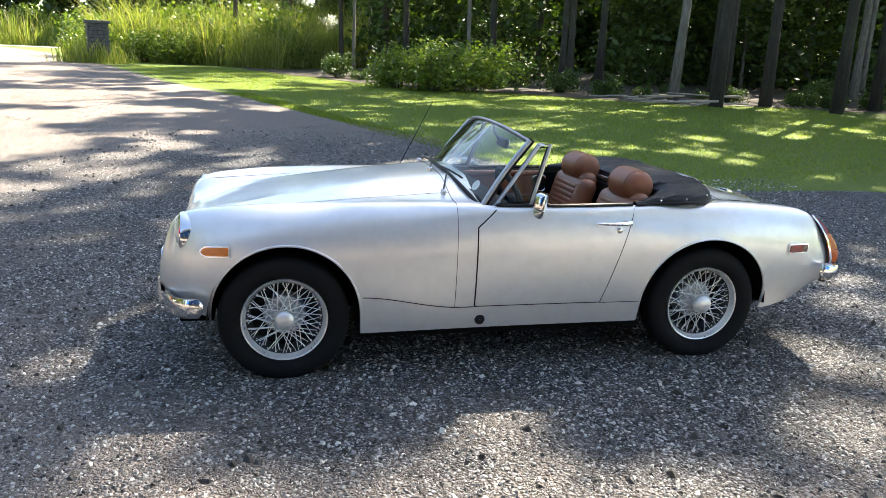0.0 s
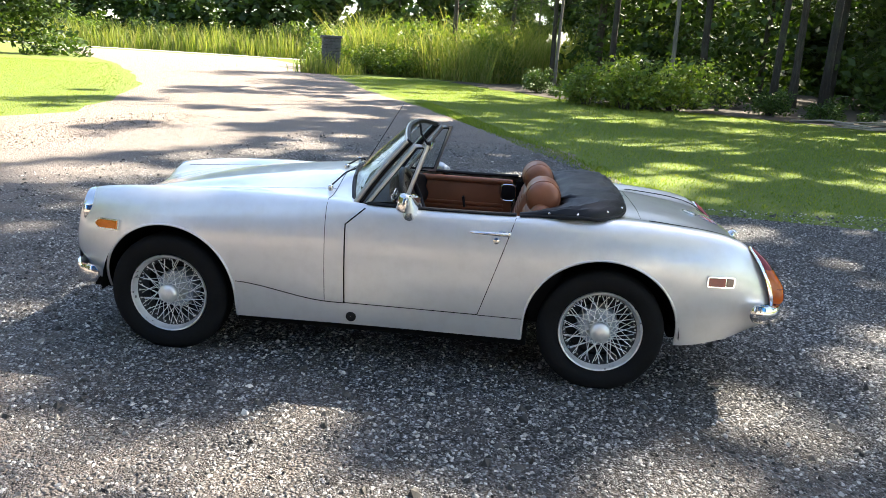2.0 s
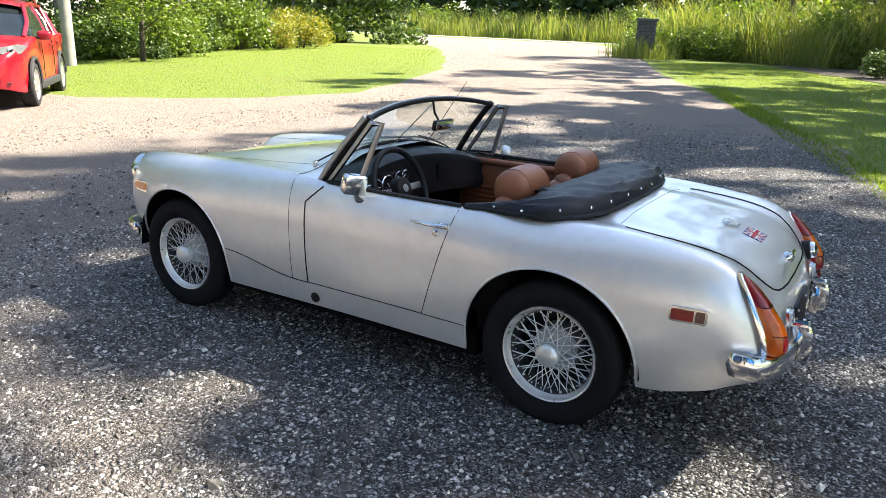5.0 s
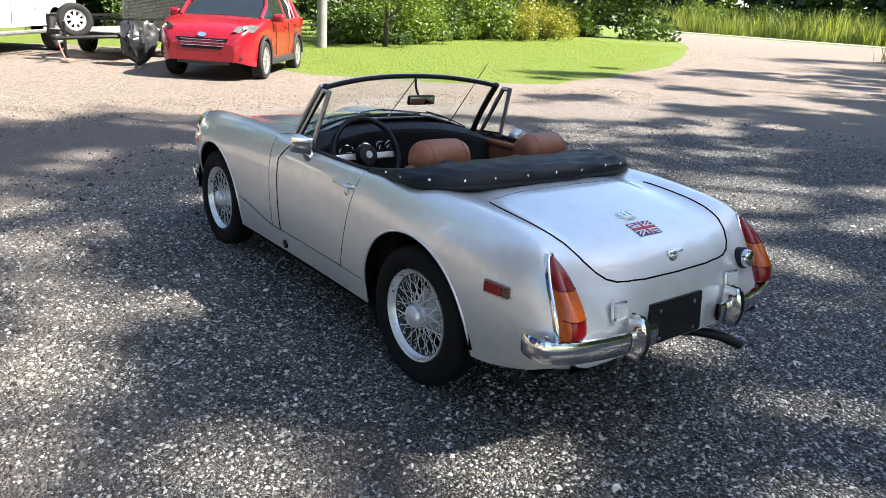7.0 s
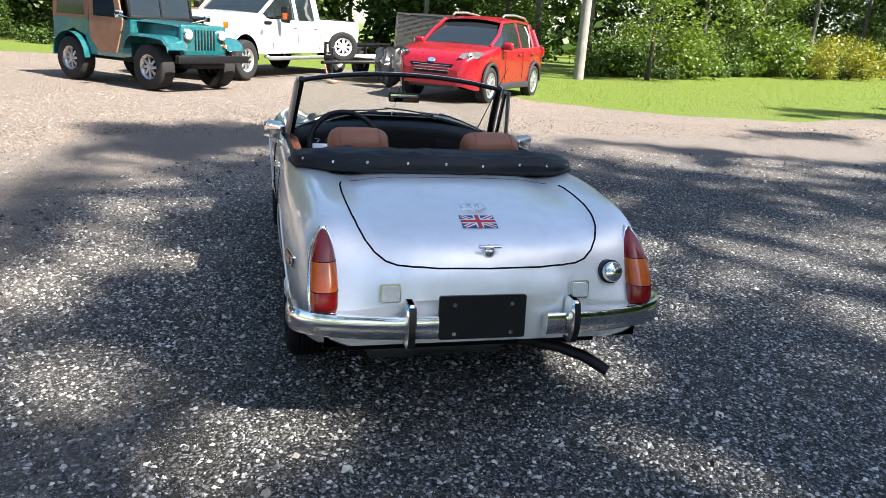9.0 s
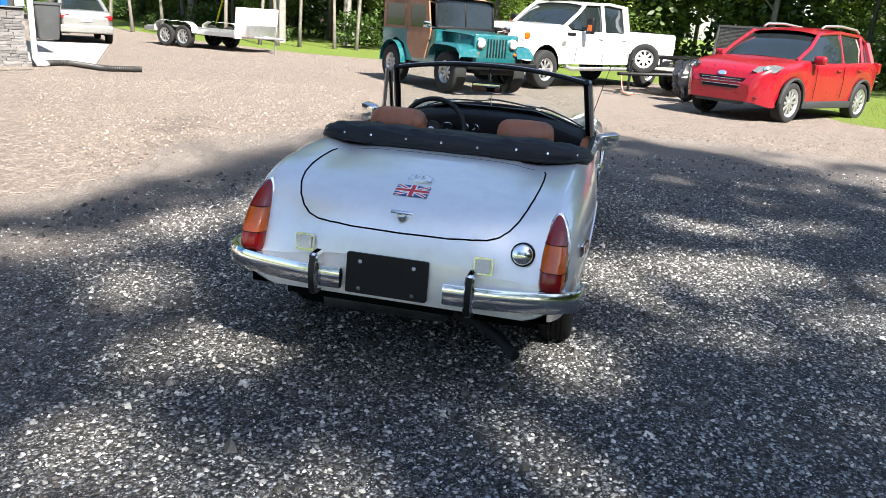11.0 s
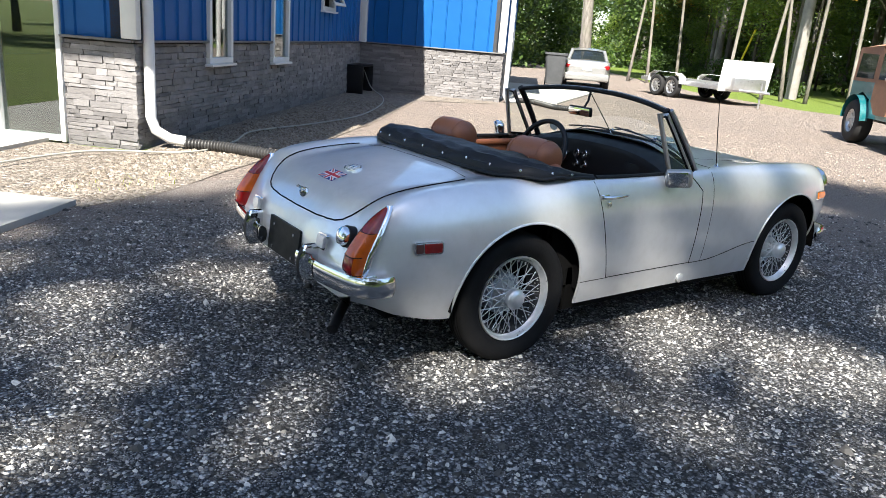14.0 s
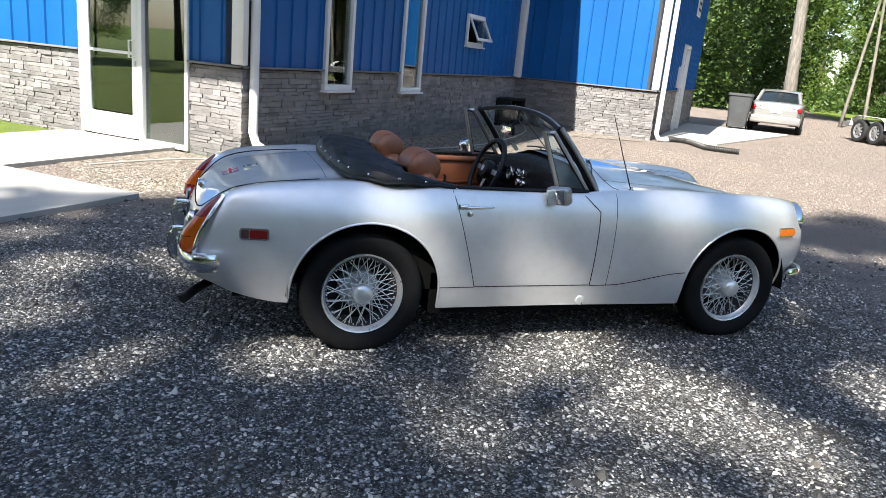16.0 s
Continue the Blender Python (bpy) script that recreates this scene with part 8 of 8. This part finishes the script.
# far woods as a leafy mass that closes the view
def far_wood(pts, h0, h1, count, size, seed):
    r = np.random.default_rng(seed)
    cl = []
    for a, b in zip(pts, pts[1:]):
        L = math.hypot(b[0] - a[0], b[1] - a[1])
        for k in range(int(L / 1.6)):
            t = (k + r.random()) / (L / 1.6)
            x, y = a[0] + (b[0] - a[0]) * t + r.normal() * 1.5, a[1] + (b[1] - a[1]) * t + r.normal() * 1.5
            top = h0 + (h1 - h0) * r.random()
            for q in range(7):
                cl.append((x + r.normal(), y + r.normal(), ground_z(x, y) + top * (q + 0.3 * r.random()) / 7, 1.9))
    me = leaf_mesh(cl, count, size, r, 0.6)
    me.materials.append(M_LEAF)
    return tagged(new("far_woods", me), "dense far woods", "woods", kind="stuff")


far_wood([(-60, -22), (-40, -40), (-22, -52), (-8, -56)], 14, 20, 48000, 0.9, 71)
far_wood([(-38, -18), (-25, -25), (-13, -29), (-5, -34)], 6, 11, 46000, 0.34, 77)
far_wood([(-48, -14), (-36, -30), (-22, -42), (-10, -47)], 7, 13, 50000, 0.6, 76)
far_wood([(-30, -58), (0, -72), (20, -84), (60, -98), (120, -116)], 11, 16, 72000, 1.0, 72)
far_wood([(44, -22), (50, -6), (52, 12), (58, 30), (70, 50), (80, 70), (50, 90)], 12, 17, 62000, 0.8, 73)
far_wood([(29, -12), (32, -2), (33, 8), (37, 18)], 6, 10, 40000, 0.32, 78)
far_wood([(24, -36), (34, -30), (44, -22)], 9, 13, 52000, 0.3, 74)


far_wood([(20.5, 27), (27, 34), (36, 36), (44, 34), (48, 26)], 10, 15, 80000, 0.24, 75)
plant("tree", OAK, 20.6, 20.1, 20, 1.0, "tall pale-barked tree leaning over the yard", "tree")
for x, y, a in ((22.6, 19.4, 40), (23.0, 18.6, 160), (24.2, 18.0, 250), (21.0, 13.4, 80), (21.7, 12.4, 10), (22.1, 11.8, 200), (22.4, 11.1, 300), (23.0, 9.9, 120), (23.4, 9.2, 60)):
    plant("tree", BIRCH, x, y, a, 1.0, "slender pale birch at the edge of the woods", "tree", "birches")
# trees across the lawn behind the yard, mirrored in the entrance glass
for k in range(16):
    plant("tree", KINDS[k % 5], -26 - 5 * rng.random(), -9 + 1.7 * k, rng.random() * 360, rng.uniform(0.5, 0.65), "leafy tree across the side lawn", "tree", "trees of the side lawn")


def in_poly(x, y, poly):
    c = False
    for i in range(len(poly)):
        (x1, y1), (x2, y2) = poly[i], poly[i - 1]
        if (y1 > y) != (y2 > y) and x < (x2 - x1) * (y - y1) / (y2 - y1) + x1:
            c = not c
    return c


def lawn_spots(poly, near=None):
    xs, ys = [p[0] for p in poly], [p[1] for p in poly]

    def f(r):
        while True:
            x, y = r.uniform(min(xs), max(xs)), r.uniform(min(ys), max(ys))
            if in_poly(x, y, poly):
                return x + 0.25 * r.normal(), y + 0.25 * r.normal()
    return f


# reeds and tall grass
def reeds(name, pts_area, count, h, seed, label, mat=None, lean=0.25, width=0.016):
    r = np.random.default_rng(seed)
    V, Fc = [], []
    for i in range(count):
        x, y = pts_area(r)
        z = ground_z(x, y) - 0.02
        hh = h * (0.55 + 0.55 * r.random()) if h < 0.5 else h * (0.28 + 0.9 * r.random() ** 1.6) * (1 + 0.5 * noise.noise((x * 0.45, y * 0.45, 1.0)))
        a = r.random() * 6.28
        lx, ly = r.normal() * lean * hh, r.normal() * lean * hh
        wx, wy = math.cos(a) * width, math.sin(a) * width
        b = len(V)
        V += [(x - wx, y - wy, z), (x + wx, y + wy, z), (x + lx * 0.35 + wx * 0.8, y + ly * 0.35 + wy * 0.8, z + hh * 0.6), (x + lx * 0.35 - wx * 0.8, y + ly * 0.35 - wy * 0.8, z + hh * 0.6), (x + lx, y + ly, z + hh)]
        Fc += [(b, b + 1, b + 2, b + 3), (b + 3, b + 2, b + 4)]
    me = bpy.data.meshes.new(name)
    me.from_pydata(V, [], Fc)
    me.materials.append(mat or M_REED)
    return tagged(new(name, me), label, "reeds" if h > 0.5 else "grass", kind="stuff")


def band(p, q, depth):
    def f(r):
        t = r.random()
        x, y = p[0] + (q[0] - p[0]) * t, p[1] + (q[1] - p[1]) * t
        L = math.hypot(q[0] - p[0], q[1] - p[1])
        d = depth * r.random()
        return x + (q[1] - p[1]) / L * d, y - (q[0] - p[0]) / L * d
    return f


reeds("reeds", band((19.5, -12.5), (23.0, -19.5), -2.5), 5000, 1.5, 81, "tall green reeds behind the lawn", M_REEDSHADED, 0.35)
reeds("reeds", band((22.2, -19.0), (27.5, -33.0), -4.0), 8500, 1.8, 82, "tall green reeds behind the lawn", M_REEDSHADED, 0.35)
for k in range(16):
    t = k / 15
    plant("shrub", (BUSHES[0], PALEBUSH, BUSHES[1], BUSHES[2])[k % 4], 19.6 + 7.0 * t + rng.normal() * 0.5, -12.6 - 18.5 * t + rng.normal() * 0.4, rng.random() * 360, rng.uniform(0.6, 1.05), "tangled green shrub among the reeds behind the lawn", "shrub", "shrubs behind the lawn")
reeds("reeds", band((10.2, -36.5), (1.0, -30.0), -9.0), 13000, 2.6, 83, "pale sunlit reeds beside the drive", lean=0.4)
for k in range(11):
    plant("shrub", PALEBUSH, 10.5 - 9.5 * k / 10 + rng.normal() * 0.4, -37.5 + 6.2 * k / 10 - 3.5 * rng.random(), rng.random() * 360, rng.uniform(0.9, 1.9), "pale willowy shrub among the reeds", "shrub", "shrubs beside the drive")
reeds("weeds", lawn_spots([(7.6, -30.6), (9.6, -30.3), (10.4, -32.6), (7.4, -32.4)]), 900, 1.0, 86, "rank weeds round the stone pillar")
reeds("reeds", band((5.5, -68), (70, -86), 7.0), 14000, 2.8, 84, "tall reeds across the road", width=0.035)
reeds("reeds", band((-20, -62), (14, -70), 6.0), 4500, 2.6, 85, "tall reeds across the road", width=0.035)
for k in range(26):
    t = k / 25
    plant("shrub", (PALEBUSH, BUSHES[1], GOLD)[(0, 1, 0, 0, 1, 0, 2, 0)[k % 8]], 2 + 66 * t + rng.normal(), -71.5 - 18.5 * t - 4 * rng.random(), rng.random() * 360, rng.uniform(1.3, 2.4), "sunlit shrub among the reeds across the road", "shrub", "shrubs across the road")
for x, y, s in ((22.5, -23.5, 1.1), (22.0, -21.6, 0.8), (23.5, -25.5, 0.9)):
    plant("goldenrod", GOLD, x, y, rng.random() * 360, s, "yellow flowering shrub by the lawn", "shrub")
for x, y, s in ((9.4, -34.6, 0.9), (7.2, -33.8, 1.0), (10.2, -36.2, 0.9), (5.4, -33.0, 1.0)):
    plant("shrub", PALEBUSH, x, y, rng.random() * 360, s, "overgrown shrub round the stone pillar", "shrub")
for x, y, k in ((21.0, -15.5, 3), (23.6, -19.8, 4), (18.2, -11.8, 4), (25.5, -24.0, 3), (29, -30, 3), (20.5, -10.6, 3)):
    plant("tree", KINDS[k], x, y, rng.random() * 360, 0.8, "slim young tree among the reeds", "tree")

# ---------------------------------------------------------------- grass, loose stones, wall stones
LAWN_R = [(-14, -6.0), (-2.9, -4.0), (-2.0, -6.2), (-1.2, -8.4), (0.3, -11.5), (2.2, -16.5), (4.2, -20.5), (7.6, -29.5), (3.0, -30.0), (-1.0, -23.0), (-3.4, -19.6), (-6.5, -18.8), (-10, -16.4), (-14.5, -15.6)]
LAWN_L = [(7.9, -9.2), (8.5, -7.3), (9.6, -6.1), (10.9, -5.1), (13, -4.9), (16.5, -6.2), (19, -11.5), (22, -19.5), (24, -28), (18.3, -28.5), (13.2, -20.6), (10.5, -16.4), (8.6, -11.6)]


reeds("lawn_grass", lawn_spots(LAWN_R), 80000, 0.055, 91, "short green lawn grass", M_GRASSBLADE, 0.5, 0.006)
reeds("lawn_grass", lawn_spots(LAWN_L), 30000, 0.050, 92, "short sunlit lawn grass", M_GRASSBLADE, 0.6, 0.007)
reeds("grass_fringe", band((-2.3, -4.1), (2.3, -16.2), 0.5), 5000, 0.07, 93, "ragged grass at the edge of the gravel", M_GRASSBLADE, 0.5, 0.006)
reeds("yard_weeds", lawn_spots([(-1.9, 3.0), (-1.7, 3.0), (-1.75, 3.2), (-1.9, 3.15)]), 14, 0.10, 94, "small tufts of weeds in the gravel", M_GRASSBLADE, 0.5, 0.004)


def stones(name, poly, count, r0, r1, seed, cols, label, pw=2.2, lift=0.004):
    """Loose stones strewn over an area, one mesh."""
    r = np.random.default_rng(seed)
    xs, ys = [p[0] for p in poly], [p[1] for p in poly]
    P = []
    while len(P) < count:
        x, y = r.uniform(min(xs), max(xs)), r.uniform(min(ys), max(ys))
        if in_poly(x, y, poly):
            P.append((x, y, ground_z(x, y) + lift))
    P = np.array(P)
    base = np.array([(1, 0, 0), (0.3, 0.95, 0), (-0.8, 0.6, 0), (-0.8, -0.6, 0), (0.3, -0.95, 0), (0.35, 0.25, 0.8), (-0.45, 0.1, 0.85), (0.05, -0.45, 0.75)])
    faces = np.array([(0, 1, 5), (1, 2, 6), (1, 6, 5), (2, 3, 6), (3, 4, 7), (3, 7, 6), (4, 0, 7), (0, 5, 7), (5, 6, 7)])
    size = r0 + (r1 - r0) * r.random(count) ** pw
    a = r.random(count) * 6.283
    V = base[None] * (1 + 0.28 * r.normal(size=(count, 8, 1))) * size[:, None, None] * np.stack([np.ones(count), 0.65 + 0.35 * r.random(count), 0.5 + 0.5 * r.random(count)], 1)[:, None, :]
    x = V[:, :, 0] * np.cos(a)[:, None] - V[:, :, 1] * np.sin(a)[:, None]
    y = V[:, :, 0] * np.sin(a)[:, None] + V[:, :, 1] * np.cos(a)[:, None]
    V = np.stack([x, y, V[:, :, 2]], 2) + P[:, None, :]
    F = faces[None] + (np.arange(count) * 8)[:, None, None]
    me = bpy.data.meshes.new(name)
    me.from_pydata(V.reshape(-1, 3).tolist(), [], F.reshape(-1, 3).tolist())
    m, nt, b = material(name)
    g = nt.nodes.new("ShaderNodeNewGeometry")
    v = coords(nt)
    k = len(cols) - 1
    c = ramp(nt, g.outputs["Random Per Island"], [(i / k, (cc[0] * 1.03, cc[1], cc[2] * 0.93)) for i, cc in enumerate(cols)])
    c = mixc(nt, 0.45, c, ramp(nt, noise_of(nt, v, 120.0, 3.0), [(0.3, (0.3, 0.3, 0.3)), (0.7, (0.75, 0.75, 0.75))]), "OVERLAY")
    nt.links.new(c, b.inputs["Base Color"])
    b.inputs["Roughness"].default_value = 0.6
    me.materials.append(m)
    return tagged(new(name, me), label, "gravel", kind="stuff")


GREYS = [(0.016, 0.016, 0.016), (0.030, 0.030, 0.031), (0.052, 0.052, 0.053), (0.085, 0.085, 0.087), (0.147, 0.148, 0.15), (0.211, 0.212, 0.215), (0.304, 0.305, 0.31), (0.441, 0.443, 0.45), (0.56, 0.55, 0.53)]
NEAR = [(-5.2, -4.6), (-2.4, -4.2), (-0.6, -8.6), (3.0, -8.6), (5.0, -2.0), (3.9, 0.9), (2.0, 2.2), (-0.6, 2.7), (-2.6, 2.5), (-5.2, 2.6)]
ROUND_CAR = [(-3.1, -1.0), (-2.4, -2.0), (1.8, -2.1), (2.7, -1.2), (2.7, 1.2), (1.8, 2.0), (-2.0, 2.1), (-3.1, 1.0)]
stones("loose_gravel", ROUND_CAR, 90000, 0.0040, 0.0135, 101, GREYS, "loose dark gravel with pale chips", 2.4, 0.004)
stones("loose_gravel", NEAR, 34000, 0.0040, 0.0140, 107, GREYS, "loose dark gravel with pale chips", 2.4, 0.004)
stones("large_stones", NEAR, 1100, 0.010, 0.024, 108, [(0.10, 0.095, 0.088), (0.22, 0.21, 0.195), (0.40, 0.385, 0.36), (0.70, 0.685, 0.66)], "larger pale stones lying in the gravel", 2.0, 0.003)
# Pale chips; the small white ones also stand in for glints off facets
stones("pale_chips", NEAR, 11000, 0.003, 0.0105, 102, [(0.35, 0.34, 0.33), (0.5, 0.49, 0.47), (0.68, 0.67, 0.65), (0.6, 0.56, 0.5)], "white and buff stone chips in the gravel, some in place of glints", 3.0, 0.008)
stones("dark_lumps", NEAR, 3500, 0.009, 0.028, 105, [(0.025, 0.024, 0.024), (0.045, 0.043, 0.041), (0.07, 0.066, 0.062)], "dark lumps of broken asphalt", 2.5, 0.006)
stones("spilled_stones", [(4.6, 2.2), (6.0, -2), (5.4, -6), (5.0, -10), (6.6, -10), (7.2, -6), (7.8, -1.5), (6.6, 2.4), (3.6, 4.6), (1.6, 4.2), (0.6, 3.2)], 5200, 0.006, 0.022, 106, [(0.06, 0.055, 0.05), (0.12, 0.10, 0.085), (0.19, 0.155, 0.13), (0.26, 0.22, 0.19)], "dark stones spilled over the edge of the drive", 2.2, 0.004)
stones("bed_pebbles", [(-1.9, 3.7), (-2.5, 3.0), (-1.6, 3.0), (-0.8, 3.6), (2.2, 6.4), (4.3, 8.8), (3.6, 9.6), (-0.3, 5.7), (-1.5, 4.3)], 7000, 0.007, 0.024, 103, [(0.07, 0.058, 0.046), (0.14, 0.115, 0.092), (0.19, 0.165, 0.138), (0.28, 0.25, 0.22)], "rounded buff pebbles by the wall", 1.5, 0.010)
stones("drive_pebbles", [(0.5, 3.6), (4.6, 2.6), (6.2, 0), (9.5, 1.5), (8.6, 6), (6, 8.6)], 9000, 0.004, 0.015, 104, [(0.10, 0.085, 0.07), (0.17, 0.14, 0.115), (0.25, 0.205, 0.175), (0.34, 0.30, 0.26)], "loose pebbles on the pale drive", 2.2, 0.004)

# ledge stones on the walls: a few rough shapes, stretched to size
rs_ = np.random.default_rng(44)
SHAPES = []
for k in range(10):
    bm = bmesh.new()
    j = lambda s: s * rs_.normal()
    back = [bm.verts.new(p) for p in ((-0.5, 0, -0.5), (0.5, 0, -0.5), (0.5, 0, 0.5), (-0.5, 0, 0.5))]
    front = [bm.verts.new((x * 0.985 + j(0.012), 1.0 + j(0.12), z * 0.96 + j(0.03))) for x, z in ((-0.5, -0.5), (0.0, -0.5), (0.5, -0.5), (0.5, 0.5), (0.0, 0.5), (-0.5, 0.5))]
    bm.faces.new((front[0], front[1], front[4], front[5]))
    bm.faces.new((front[1], front[2], front[3], front[4]))
    bm.faces.new((back[0], back[1], front[2], front[1], front[0]))
    bm.faces.new((back[1], back[2], front[3], front[2]))
    bm.faces.new((back[2], back[3], front[5], front[4], front[3]))
    bm.faces.new((back[3], back[0], front[0], front[5]))
    bmesh.ops.recalc_face_normals(bm, faces=bm.faces)
    me = bpy.data.meshes.new("stone")
    bm.to_mesh(me)
    bm.free()
    me.materials.append(M_VENEER)
    SHAPES.append(me)


def clad(wall, m, length, holes, seed, singles):
    """Courses of split stone over the foot of a wall; the rest past the first ones joined."""
    r = np.random.default_rng(seed)
    made, rest = 0, bmesh.new()
    z, course = -0.06, 0
    while z < LEDGE - 0.03:
        h = min(float(r.choice([0.035, 0.045, 0.05, 0.065])), LEDGE - 0.026 - z)
        x = -0.01
        while x < length:
            w = min(r.uniform(0.10, 0.36), length - x)
            if length - x - w < 0.06:
                w = length - x
            a, b = x, x + w
            for h0, h1, hz0, hz1 in holes:
                if hz0 < z + h and hz1 > z and a < h1 and b > h0:
                    if a < h0:
                        b = h0
                    else:
                        a = max(a, h1)
            if b - a > 0.03:
                mm = m @ Matrix.Translation(((a + b) / 2, -0.032, z + h / 2)) @ Matrix.Diagonal((b - a - 0.004, 0.034 + 0.014 * r.random(), h - 0.002, 1))
                if made < singles:
                    share("stone", SHAPES[int(r.integers(0, 10))], wall, mm)
                    made += 1
                else:
                    rest.from_mesh(SHAPES[int(r.integers(0, 10))])
                    bmesh.ops.transform(rest, matrix=mm, verts=rest.verts[-10:])
            x = max(x + w, b)
        z += h
        course += 1
    if len(rest.faces):
        tagged(part("stone_courses", rest, M_VENEER, wall, flat=True), kind="stuff")
    else:
        rest.free()


clad(wA, mA, 9.42, HA, 51, 300)
clad(wB, mB, 3.12, [], 52, 300)
clad(wC, mC, 7.0, HC, 53, 300)
clad(wD, mD, 8.0, HD, 54, 0)
